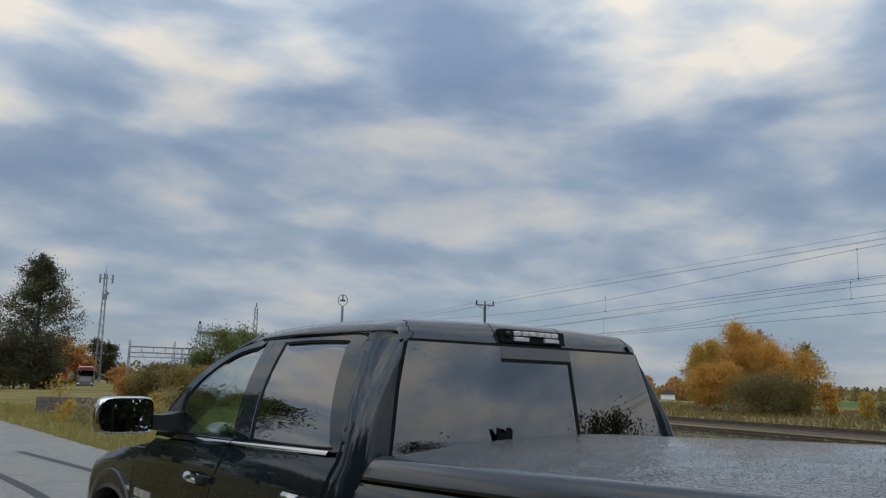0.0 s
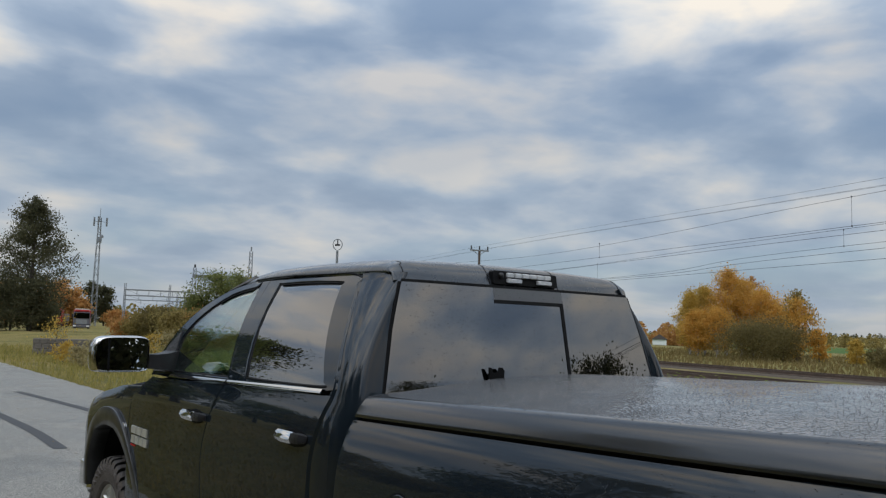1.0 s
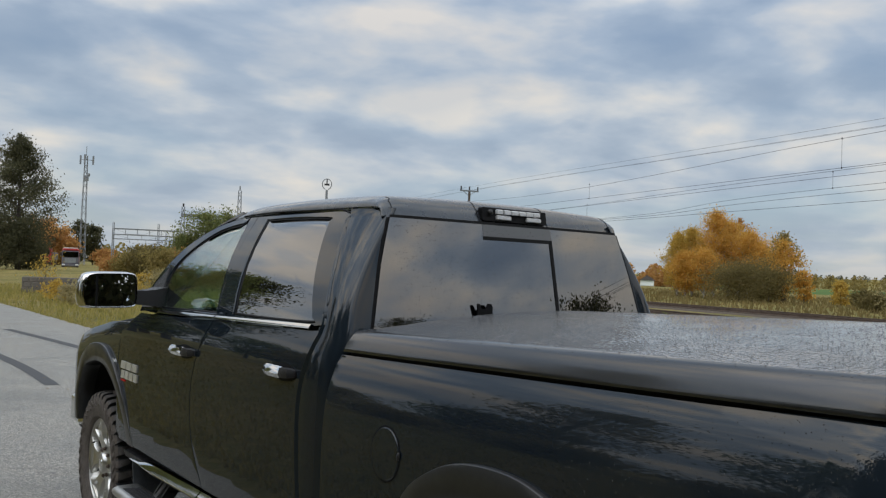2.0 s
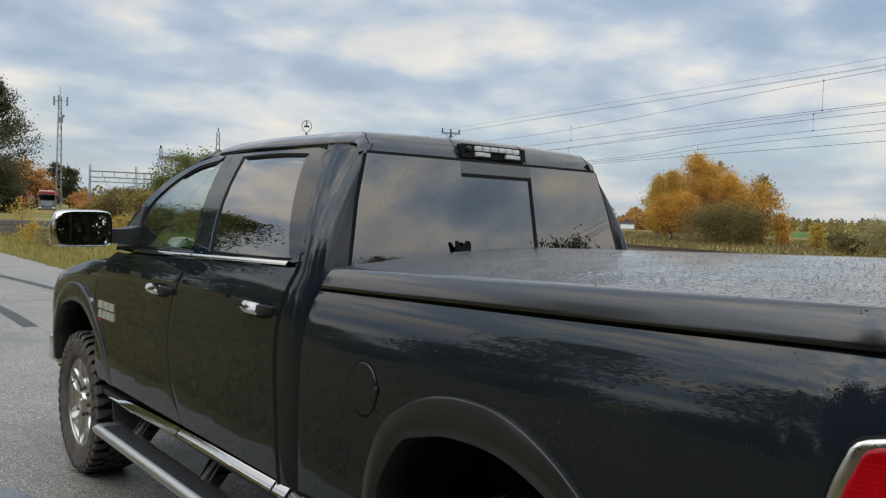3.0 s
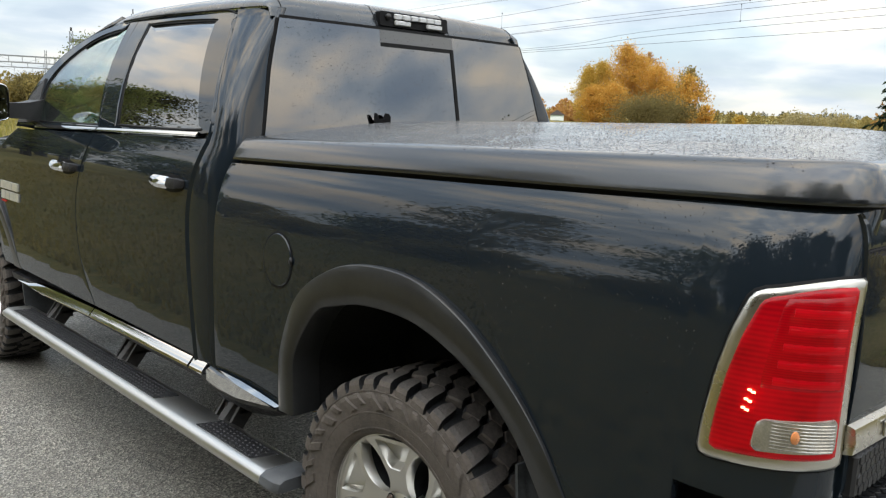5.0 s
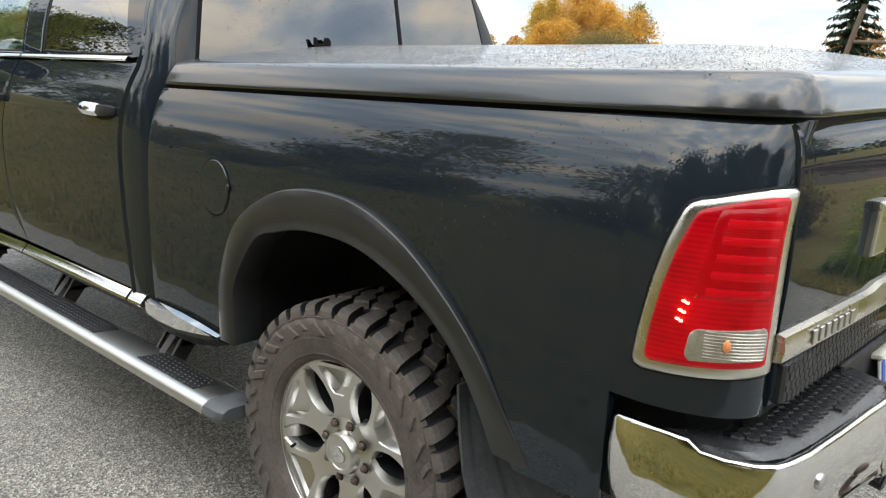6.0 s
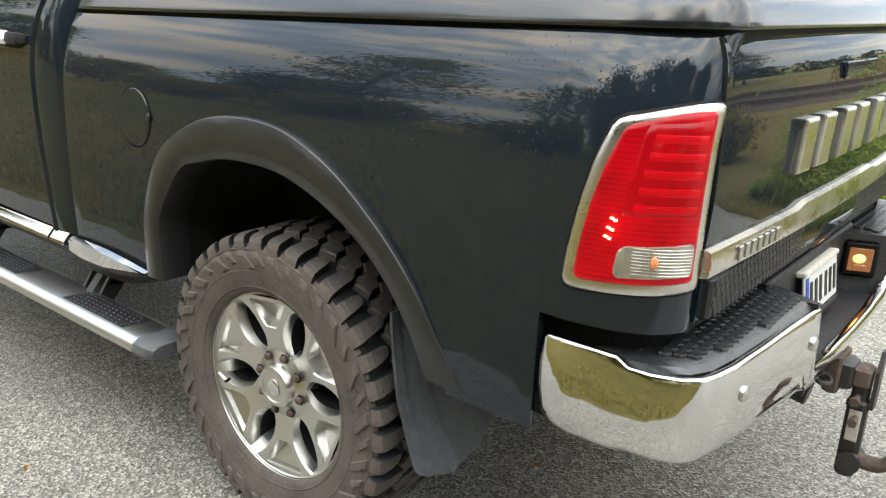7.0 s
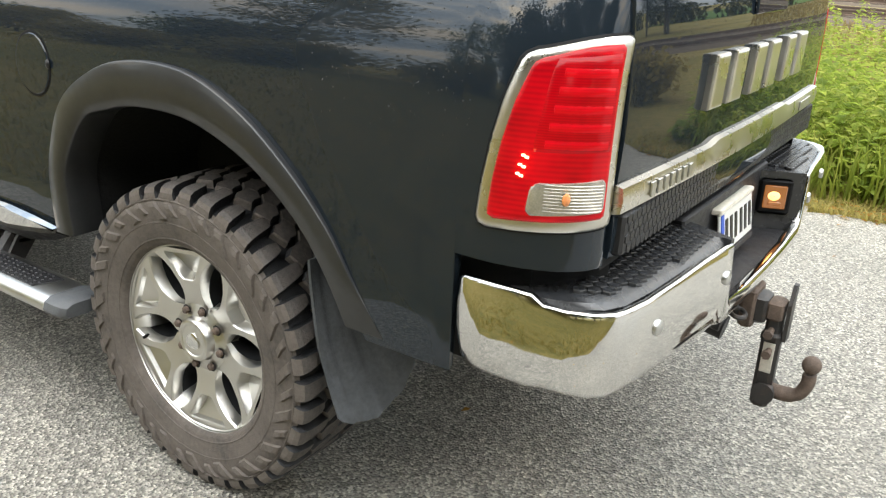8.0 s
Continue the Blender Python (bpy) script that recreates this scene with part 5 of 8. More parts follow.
ARCH_OUT = ((0.548, 0.64), (0.546, 0.74), (0.530, 0.86), (0.446, 1.035), (0.30, 1.138), (0.14, 1.186), (-0.07, 1.186), (-0.25, 1.123), (-0.40, 1.02), (-0.515, 0.90), (-0.60, 0.765), (-0.672, 0.662))
ARCH_IN = ((0.470, 0.64), (0.470, 0.74), (0.458, 0.85), (0.35, 1.003), (0.245, 1.045), (0.12, 1.072), (-0.06, 1.072), (-0.21, 1.032), (-0.34, 0.965), (-0.435, 0.88), (-0.51, 0.77), (-0.560, 0.662))


def arch_mid():
    a, b = spline([(y, z, 0) for y, z in ARCH_IN], 6), spline([(y, z, 0) for y, z in ARCH_OUT], 6)
    return sorted(((p.x + q.x) / 2, (p.y + q.y) / 2) for p, q in zip(a, b))


ARCH_MID = arch_mid()


def arch_z(y):
    """Lower edge of the side panel over the wheel at y = 0."""
    return interp(y, ARCH_MID) if ARCH_MID[0][0] < y < ARCH_MID[-1][0] else 0.0


def flare(g, dy, side):
    """The raised lip round a wheel opening; side(y, z): the panel's half-width there."""
    a, b = spline([(y, z, 0) for y, z in ARCH_IN], 5), spline([(y, z, 0) for y, z in ARCH_OUT], 5)
    rings = []
    n = len(a)
    for i, (p, q) in enumerate(zip(a, b)):
        ring = []
        k = smoothstep(-0.02, 0.30, (n - 1 - i) / n)
        for t, out in ((0.0, -0.09), (0.0, 0.010), (0.05, 0.016), (0.5, 0.0175), (0.968, 0.0178), (0.988, 0.0165), (1.0, 0.0125), (1.0, -0.02)):
            out = out * k if out > 0 else out
            y, z = lerp(p.x, q.x, t), lerp(p.y, q.y, t)
            ring.append((-(side(y + dy, max(z, 0.66)) + out), y + dy, z))
        rings.append(ring)
    return g.loft(rings, closed=True, caps=True)


def wheel_well(g, dy):
    """A dark tunnel over a wheel, closed inside."""
    a = spline([(y, z, 0) for y, z in ARCH_IN], 5)
    rings = []
    for x, grow in ((-0.955, 0.004), (-0.90, 0.03), (-0.52, 0.03), (-0.50, -0.5)):
        rings.append([(x, dy + p.x * (1 + grow), max(0.55, 0.60 + (p.y - 0.60) * (1 + grow))) for p in a])
    return g.loft(rings, closed=False)


TRUCK = thing("pickup_truck", "glossy black crew-cab pickup with chrome trim, parked on asphalt", "pickup truck")


def build_bed():
    us = [-1.885, -1.881, -1.84, -1.78, -1.72, -1.66, -1.60, -1.54, -1.50]
    us += [-1.47 + 0.0125 * i for i in range(104)] + [-0.155, -0.105, -0.055, -0.047, -0.02, 0.0] + [0.30 * i / 10 for i in range(1, 10)] + [0.297, 0.30]

    def at(s, v):
        y, inset = bed_plan(s)
        low = max(0.645, arch_z(y)) if y > -0.85 else 0.918
        return bed_point(s, lerp(low, seam_z(y) - 0.012 + 0.006 * smoothstep(-0.35, 0.0, s), v))
    vs = [0, 0.006] + [i / 20 for i in range(1, 15)] + [0.73, 0.76, 0.79, 0.82, 0.85, 0.88, 0.91, 0.94, 0.965, 0.99, 1]
    g = solid(at, us, vs, 0.02, (-1, -0.4, 0.1))
    left, right = both("bed_side", g, PAINT, TRUCK, sharp=50)
    # round filler flap with its finger notch
    ring, disc = Geo(), Geo()
    c = (0.574, 1.128)
    pts = [(c[0] + 0.082 * math.cos(a), c[1] + 0.088 * math.sin(a)) for a in (2 * math.pi * i / 48 for i in range(48))]

    def on_side(y, z, out):
        return Vector((-(bed_x(y, z) + out), y, z))
    disc.loft([[on_side(c[0] + (y - c[0]) * k, c[1] + (z - c[1]) * k, o) for y, z in pts] for k, o in ((0.970, -0.002), (0.955, 0.0022), (0.93, 0.0042), (0.6, 0.0045), (0.05, 0.0045))], caps=True)
    part("fuel_door", disc, PAINT, left, "round flush fuel filler flap")
    ring.loft([[on_side(c[0] + (y - c[0]) * k, c[1] + (z - c[1]) * k, o) for y, z in pts] for k, o in ((1.035, 0.0008), (1.0, 0.0014), (0.955, 0.0014))], caps=False)
    part("fuel_door_gap", ring, SEAL, left, recalc=False)
    part("finger_notch", Geo().spin([(0.001, -0.006), (0.008, -0.005), (0.012, 0.0)], 14, "x", m=Matrix.Translation(on_side(0.495, 1.135, 0.004)) @ Matrix.Diagonal((1, 0.6, 1.2, 1))), TRIM_BLACK, left)
    # lip round the wheel opening, lining
    both("wheel_arch_flare", flare(Geo(), 0.0, lambda y, z: bed_x(y, z)), FLARE, TRUCK, sharp=60)
    both("wheel_well", wheel_well(Geo(), 0.0), WELL, TRUCK, recalc=False)
    # dark inner wall behind the joints, closed front wall
    inner = Geo()
    inner.loft([[(-0.905, 0.97, z), (-0.905, 0.60, z)] for z in (0.62, seam_z(0.6) - 0.03)], closed=False)
    both("bed_inner_wall", inner, WELL, TRUCK, recalc=False)
    inner = Geo()
    inner.loft([[(-0.905, -0.72, z), (-0.905, -0.98, z), (-0.80, -1.10, z)] for z in (0.64, seam_z(-0.9) - 0.03)], closed=False)
    both("bed_inner_wall", inner, WELL, TRUCK, recalc=False)
    part("bed_front_wall", Geo().box((-0.93, 0.955, 0.62), (0.93, 0.975, 1.40)), PAINT, TRUCK)
    part("bed_floor", Geo().box((-0.50, -1.10, 0.80), (0.50, 0.95, 0.86)), WELL, TRUCK)
    # chrome blade and black cover at the foot of the panel before the rear wheel
    blade = Geo()
    blade.loft([[(-(x0), y, z0), (-(x0 + 0.030), y, z0 + 0.004), (-(x0 + 0.032), y, z1 - 0.008), (-(x0 + 0.012), y, z1)] for y, z0, z1, x0 in
                ((1.012, 0.612, 0.664, 0.982), (0.93, 0.604, 0.668, 0.986), (0.80, 0.606, 0.668, 0.986), (0.68, 0.622, 0.660, 0.984), (0.56, 0.640, 0.646, 0.980))], closed=True, caps=True)
    both("sill_blade", blade, CHROME, TRUCK, "bright chrome blade ahead of the rear wheel")
    cover = Geo()
    cover.loft([[(-0.90, y, z1), (-0.985, y, z1), (-0.99, y, (z0 + z1) / 2), (-0.95, y, z0)] for y, z0, z1 in ((1.03, 0.56, 0.615), (0.98, 0.535, 0.62), (0.80, 0.54, 0.628), (0.66, 0.57, 0.64), (0.58, 0.60, 0.645))], closed=True, caps=True)
    both("sill_cover", cover, TRIM_BLACK, TRUCK)


LID_EDGE = ((0.0, 0.002), (0.004, 0.014), (0.012, 0.037), (0.024, 0.062), (0.033, 0.0735), (0.042, 0.0785), (0.060, 0.0815), (0.10, 0.0845), (0.2, 0.0885), (1.0, 0.0885))


def lid_height(x, y, d=None):
    """Height of the lid over the joint: a rolled edge, then a crowned top."""
    if d is None:
        d = max(0.0, min(0.930 - abs(x), y + 1.128, 0.985 - y))
    crown = 0.064 * max(0.0, 1 - (x / 0.86) ** 2)
    back = min(1.0, max(0.0, (y + 1.09) / 0.55))
    front = min(1.0, max(0.0, (0.95 - y) / 0.16))
    return interp(d, LID_EDGE) + crown * (1 - (1 - back) ** 2) * (1 - (1 - front) ** 2)


def build_lid():
    """One-piece lid on the bed, with rolled edges and standing water."""
    def outline(d):
        pts = []
        x1, y0, y1 = 0.930 - d, -1.128 + d, 0.985 - d
        r, q = max(0.02, 0.13 - d), max(0.02, 0.21 - d)
        corners = ((-(x1 - r), y0 + q, math.pi, r, q), (x1 - r, y0 + q, 1.5 * math.pi, r, q), (x1 - 0.02, y1 - 0.02, 0, 0.02, 0.02), (-(x1 - 0.02), y1 - 0.02, 0.5 * math.pi, 0.02, 0.02))
        arcs = [[(cx + rr * math.cos(a0 + math.pi / 2 * i / 8), cy + qq * math.sin(a0 + math.pi / 2 * i / 8)) for i in range(9)] for cx, cy, a0, rr, qq in corners]
        for k, arc in enumerate(arcs):
            nxt = arcs[(k + 1) % 4][0]
            pts += arc + [(lerp(arc[-1][0], nxt[0], i / 20), lerp(arc[-1][1], nxt[1], i / 20)) for i in range(1, 20)]
        return pts
    g = Geo()
    rings = [[(x, y, seam_z(y) + 0.0) for x, y in outline(0.03)], [(x, y, seam_z(y) + 0.0) for x, y in outline(0.001)]]
    for d in (0.0, 0.004, 0.012, 0.024, 0.034, 0.046, 0.066, 0.10, 0.15, 0.2, 0.26, 0.32, 0.4, 0.48, 0.56, 0.64, 0.72, 0.80, 0.88, 0.90):
        rings.append([(x, y, seam_z(y) + lid_height(x, y, d)) for x, y in outline(d)])
    g.loft(rings, closed=True, caps=True)
    lid = part("bed_cover", g, LID, TRUCK, "hard black lid over the bed, wet with rain", sharp=70)
    gap = Geo()
    gap.loft([[(x, y, seam_z(y) + h) for x, y in outline(0.022)] for h in (-0.04, 0.01)], closed=True)
    part("seal", gap, SEAL, lid, recalc=False)


def build_tailgate():
    y0 = -1.116
    prof = ((0.93, 0.0), (0.96, 0.004), (1.02, 0.004), (1.03, 0.0), (1.10, 0.004), (1.20, 0.008), (1.30, 0.006), (1.38, 0.0), (1.42, -0.004), (1.455, -0.014), (1.476, -0.030))
    curve = table(prof, 4)
    zs = [z for z, _ in curve]

    def at(u, v):
        z = lerp(0.93, 1.468, v)
        bow = 0.020 * (1 - (u / 0.86) ** 2)
        return (u, y0 - interp(z, curve) - bow, z)
    us = edged(-0.858, 0.858, 24, 0.005)
    vs = [0, 0.008] + [i / 26 for i in range(1, 26)] + [0.992, 1]
    gate = part("tailgate", solid(at, us, vs, 0.05, (0, -1, 0)), PAINT, TRUCK, sharp=50)
    front = lambda x, z: y0 - interp(z, curve) - 0.020 * (1 - (x / 0.86) ** 2)
    # bright strip across, with a raised middle
    s = Geo()
    for x0, x1, zb, zt, o in ((-0.862, 0.862, 1.022, 1.082, 0.016),):
        rings = []
        for i in range(33):
            x = lerp(x0, x1, i / 32)
            k = smoothstep(0.34, 0.38, abs(x))
            top = zt + 0.010 * (1 - k)
            yy = front(x, 1.05)
            rings.append([(x, yy + 0.003, zb), (x, yy - o, zb + 0.004), (x, yy - o - 0.004, (zb + top) / 2), (x, yy - o, top - 0.006), (x, yy + 0.003, top)])
        s.loft(rings, closed=True, caps=True)
    strip = part("chrome_strip", s, PALE_CHROME, TRUCK, "wide bright strip across the tailgate")
    for cx, n, w in ((-0.62, 7, 0.022), (0.62, 5, 0.022)):
        for i in range(n):
            x = cx + (i - n / 2) * 0.034
            yy = front(x, 1.05) - 0.0215
            part("badge_bar", Geo().box((x, yy - 0.003, 1.036), (x + w, yy + 0.002, 1.066), bevel=0.001), ALLOY, strip)
    # chrome emblem kept plain: three pairs of slanted, ridged bars
    for x0, x1 in ((-0.47, -0.365), (-0.338, -0.225), (-0.165, -0.055), (-0.028, 0.088), (0.155, 0.27), (0.30, 0.43)):
        z0, z1, sl = 1.172, 1.292, 0.018
        q = ((x0, z0), (x1 - sl, z0), (x1, z1), (x0 + sl, z1))
        cx, cz = (x0 + x1) / 2, (z0 + z1) / 2
        b = Geo().loft([[(lerp(x, cx, kx), front(x, 1.23) - o, lerp(z, cz, kz)) for x, z in q] for kx, kz, o in ((0.0, 0.0, -0.003), (0.0, 0.0, 0.012), (0.06, 0.04, 0.017), (0.20, 0.12, 0.019))], caps=True)
        part("emblem_bar", b, PALE_CHROME, gate, "large bright chrome emblem bar", smooth=False)
    # honeycomb panel under the strip
    hexes = Geo()
    low = part("lower_panel", Geo().box((-0.84, -1.136, 0.932), (0.84, -1.10, 1.02), bevel=0.006), TRIM_BLACK, TRUCK, "black honeycomb-textured plastic panel")
    r = 0.0135
    for j in range(4):
        for i in range(76):
            x, z = -0.83 + (i + 0.5 * (j % 2)) * r * 1.78, 0.946 + j * r * 1.54
            if abs(x) < 0.825:
                hexes.loft([[(x + k * r * math.sin(a), y, z + k * r * math.cos(a)) for a in (math.pi / 3 * t for t in range(6))] for k, y in ((0.94, -1.134), (0.88, -1.138), (0.80, -1.1385))])
                hexes.f.append(tuple(range(len(hexes.v) - 6, len(hexes.v))))
    tagged(part("honeycomb", hexes, TRIM_BLACK, low, smooth=False), kind="stuff")
    part("latch_plate", Geo().box((-0.15, y0 - 0.029, 1.362), (0.15, y0 - 0.020, 1.402), bevel=0.003), PAINT, gate, "flush black tailgate handle")
    part("tailgate_core", Geo().box((-0.85, -1.10, 0.90), (0.85, -1.06, 1.45)), WELL, TRUCK)


def build_tail_lamp():
    """Lamp that wraps the corner: bright frame, red lens with glowing ribs, clear reverse lens, lit diodes."""
    def patch(sl, sr, zb, zt, out, r, nu=16, nv=18, thick=0.012):
        def at(u, v):
            d0, d1 = v, 1 - v
            h = zt(u) - zb(u)
            e = min(d0, d1) * h
            pull = r * (1 - math.sqrt(max(0, 1 - ((r - e) / r) ** 2))) if e < r else 0
            a, b = sl(v) + pull, sr(v) - pull * 0.8
            return bed_point(lerp(a, b, u), lerp(zb(u), zt(u), v), out)
        return solid(at, [0, 0.02] + [i / nu for i in range(1, nu)] + [0.98, 1], [0, 0.02] + [i / nv for i in range(1, nv)] + [0.98, 1], thick, (-1, -0.9, 0), 0.004)
    sl = lambda v: interp(v, ((0, -0.003), (0.25, 0.005), (0.5, 0.018), (0.75, 0.036), (1, 0.062)))
    frame_g = patch(sl, lambda v: 0.297, lambda u: 0.991 + 0.012 * u, lambda u: 1.325 + 0.030 * u + 0.010 * math.sin(math.pi * u), 0.008, 0.020)
    lens_g = patch(lambda v: sl(v) + 0.023 - 0.004 * v, lambda v: 0.259, lambda u: 1.012 + 0.012 * u, lambda u: 1.313 + 0.028 * u + 0.009 * math.sin(math.pi * u), 0.0125, 0.013)
    clear_g = patch(lambda v: 0.086 + 0.008 * v, lambda v: 0.247, lambda u: 1.029 + 0.010 * u, lambda u: 1.092 + 0.010 * u, 0.0165, 0.014, 8, 8, 0.006)
    guide_g = patch(lambda v: 0.088 + 0.026 * v, lambda v: 0.252, lambda u: 1.146 + 0.004 * u, lambda u: 1.318 + 0.012 * u, 0.0129, 0.012, 8, 8, 0.004)
    gasket_g = patch(lambda v: sl(v) - 0.0045, lambda v: 0.3000, lambda u: 0.986 + 0.012 * u, lambda u: 1.330 + 0.030 * u + 0.010 * math.sin(math.pi * u), 0.0040, 0.022)
    tags = ("tail lamp with bright frame, red lens lit by three small diodes", "tail lamp with bright frame and red lens")
    for flip in (False, True):
        f = (lambda g: mirrored(g)) if flip else (lambda g: g)
        lamp = part("tail_lamp", f(frame_g), PALE_CHROME, TRUCK, tags[flip], sharp=60)
        part("lamp_gasket", f(gasket_g), SEAL, lamp, "thin black rubber gasket", sharp=60)
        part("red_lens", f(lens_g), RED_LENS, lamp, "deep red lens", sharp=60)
        part("reverse_lens", f(clear_g), CLEAR_LENS, lamp, "clear ribbed reversing lens", sharp=60)
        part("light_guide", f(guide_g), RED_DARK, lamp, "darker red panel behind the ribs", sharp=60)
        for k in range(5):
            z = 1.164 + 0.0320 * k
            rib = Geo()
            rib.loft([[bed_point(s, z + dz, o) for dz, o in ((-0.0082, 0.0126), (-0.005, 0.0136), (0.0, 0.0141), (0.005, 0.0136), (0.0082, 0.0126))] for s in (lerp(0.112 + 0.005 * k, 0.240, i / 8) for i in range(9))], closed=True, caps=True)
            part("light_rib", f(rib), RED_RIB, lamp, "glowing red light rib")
        for s, z in ((0.078, 1.142), (0.084, 1.139), (0.074, 1.124), (0.080, 1.121), (0.071, 1.107), (0.077, 1.104)):
            part("diode", f(Geo().spin([(0.0008, 0.003), (0.0018, 0.0024), (0.0025, 0.0), (0.0025, -0.004)], 8, "y", m=Matrix.Translation(bed_point(s, z, 0.0165)))), LED, lamp, "lit orange-white diode", recalc=True)
        bulb = Geo().spin([(0.0005, -0.009), (0.006, -0.0075), (0.010, -0.003), (0.011, 0.003)], 14, "y", m=Matrix.Translation(bed_point(0.158, 1.066, 0.0185)) @ pose(0, 0, 0, 0, 0, -40) @ Matrix.Diagonal((0.75, 0.5, 1.15, 1)))
        part("amber_bulb", f(bulb), AMBER_BULB, lamp, "orange bulb behind the clear lens")
        for k in range(9):
            z = 1.041 + 0.0062 * k
            fl = Geo().loft([[bed_point(s, z - 0.0024, 0.0160), bed_point(s, z, 0.0173), bed_point(s, z + 0.0024, 0.0160)] for s in (0.118, 0.13, 0.15, 0.172, 0.19, 0.21, 0.225, 0.238)], closed=True, caps=True)
            part("lens_flute", f(fl), CLEAR_LENS, lamp)


def build_bumper():
    half = ((-0.99, -0.866, 0.872, 0.679), (-1.004, -0.884, 0.882, 0.672), (-1.007, -0.93, 0.882, 0.669), (-1.003, -0.985, 0.881, 0.667), (-0.998, -1.03, 0.879, 0.665), (-0.993, -1.054, 0.861, 0.672),
            (-0.986, -1.099, 0.860, 0.670), (-0.968, -1.148, 0.860, 0.668), (-0.938, -1.18, 0.860, 0.666), (-0.905, -1.193, 0.860, 0.665), (-0.833, -1.206, 0.860, 0.662), (-0.7, -1.218, 0.862, 0.657),
            (-0.55, -1.229, 0.866, 0.651), (-0.45, -1.239, 0.869, 0.647), (-0.4, -1.242, 0.866, 0.645), (-0.385, -1.243, 0.735, 0.643), (-0.36, -1.244, 0.712, 0.641), (-0.2, -1.246, 0.702, 0.639), (0, -1.247, 0.700, 0.639))
    full = list(half) + [(-x, y, t, b) for x, y, t, b in reversed(half[:-1])]
    pts = [Vector((x, y, 0)) for x, y, _, _ in full]
    g, n = Geo(), len(full)
    rings = []
    for i, (x, y, zt, zb) in enumerate(full):
        d = (pts[min(i + 1, n - 1)] - pts[max(i - 1, 0)]).normalized()
        out = Vector((d.y, -d.x, 0))
        ring = []
        for f, o in ((0.04, -0.022), (0.015, -0.018), (0.004, -0.010), (0.0, -0.006), (0.010, -0.001), (0.035, 0.001), (0.3, 0.005), (0.55, 0.004), (0.76, -0.002), (0.90, -0.008), (0.975, -0.018), (1.0, -0.036), (0.97, -0.06)):
            p = pts[i] + out * o
            ring.append((p.x, p.y, lerp(zt, zb, f)))
        rings.append(ring)
    g.loft(rings, closed=True, caps=True)
    bumper = part("rear_bumper", g, CHROME, TRUCK, "chrome step bumper with black treads", sharp=55)
    for x, y, z in ((-0.795, -1.213, 0.790), (-0.432, -1.244, 0.790), (0.432, -1.244, 0.790), (0.795, -1.213, 0.790)):
        a = math.atan2(-x * 0.10, 1)
        part("parking_sensor", Geo().spin([(0.001, -0.010), (0.013, -0.009), (0.0165, -0.006), (0.0175, 0.004)], 20, "y", m=Matrix.Translation((x, y, z)) @ pose(0, 0, 0, 0, 0, math.degrees(-a))), SATIN, bumper, "round bright parking sensor")
    # black plastic top with treads
    for sx in (-1, 1):
        top = Geo()
        prof = ((0.392, -1.08, -1.222), (0.45, -1.065, -1.220), (0.60, -1.06, -1.206), (0.78, -1.05, -1.190), (0.88, -1.03, -1.174), (0.925, -1.00, -1.150), (0.952, -0.96, -1.110), (0.968, -0.93, -1.06))
        rings = []
        for x, ya, yb in prof:
            z = interp(x, ((0.30, 0.860), (0.5, 0.860), (0.6, 0.858), (0.9, 0.852), (1.0, 0.850)))
            rings.append([(sx * x, ya, z - 0.03), (sx * x, ya, z + 0.012), (sx * x, lerp(ya, yb, 0.9), z + 0.014), (sx * x, yb, z + 0.003), (sx * x, yb + 0.01, z - 0.03)])
        top.loft(rings, closed=True, caps=True)
        pad = part("step_pad", top, STEP_PLASTIC, TRUCK, "black plastic step with raised honeycomb tread", sharp=45)
        r = 0.0165
        cell = Geo()
        cell.loft([[(k * r * math.sin(a), k * r * math.cos(a), dz) for a in (math.pi / 3 * t for t in range(6))] for k, dz in ((0.94, -0.006), (0.92, 0.005), (0.86, 0.007), (0.70, 0.0072))], closed=True)
        cell.f.append(tuple(range(len(cell.v) - 6, len(cell.v))))
        cell_me = normals_out(cell.mesh("tread_hexagon", STEP_PLASTIC))
        for j in range(6):
            for i in range(24):
                x, y = 0.412 + (i + 0.5 * (j % 2)) * r * 1.72, -1.082 - j * r * 1.5
                if x > 0.90 or y < interp(x, ((0.3, -1.222), (0.6, -1.206), (0.8, -1.186), (0.93, -1.14))) + 0.022:
                    continue
                z = interp(x, ((0.30, 0.860), (0.5, 0.860), (0.6, 0.858), (0.9, 0.852), (1.0, 0.850))) + 0.0135
                part("tread_hexagon", cell_me, None, pad, at=pose(sx * x, y, z))
    # recess for the plate: back wall, slanted cheeks, floor
    rec = Geo()
    rec.box((-0.40, -1.115, 0.66), (0.40, -1.09, 0.88))
    rec.box((-0.37, -1.238, 0.665), (0.37, -1.11, 0.688))
    part("plate_recess", rec, TRIM_BLACK, bumper, smooth=False)
    for sx in (-1, 1):
        cheek = Geo().loft([[(sx * 0.325, -1.10, z), (sx * 0.388, -1.238, z), (sx * 0.402, -1.235, z), (sx * 0.402, -1.09, z)] for z in (0.67, 0.874)], closed=True, caps=True)
        ck = part("recess_cheek", cheek, STEP_PLASTIC, TRUCK, smooth=False)
        frame = pose(sx * 0.352, -1.162, 0.795, 0, 0, -sx * -24.5)
        out = -sx
        part("lamp_bezel", Geo().box((-0.010, -0.050, -0.056), (0.010, 0.050, 0.056), bevel=0.008), SEAL, ck, at=frame)
        part("lamp_lens", Geo().box((out * 0.010 - 0.004, -0.034, -0.037), (out * 0.010 + 0.004, 0.034, 0.037), bevel=0.003), LAMP_LIT if sx > 0 else CLEAR_LENS, ck, "small lit amber lamp" if sx > 0 else "small lamp lens", at=frame)
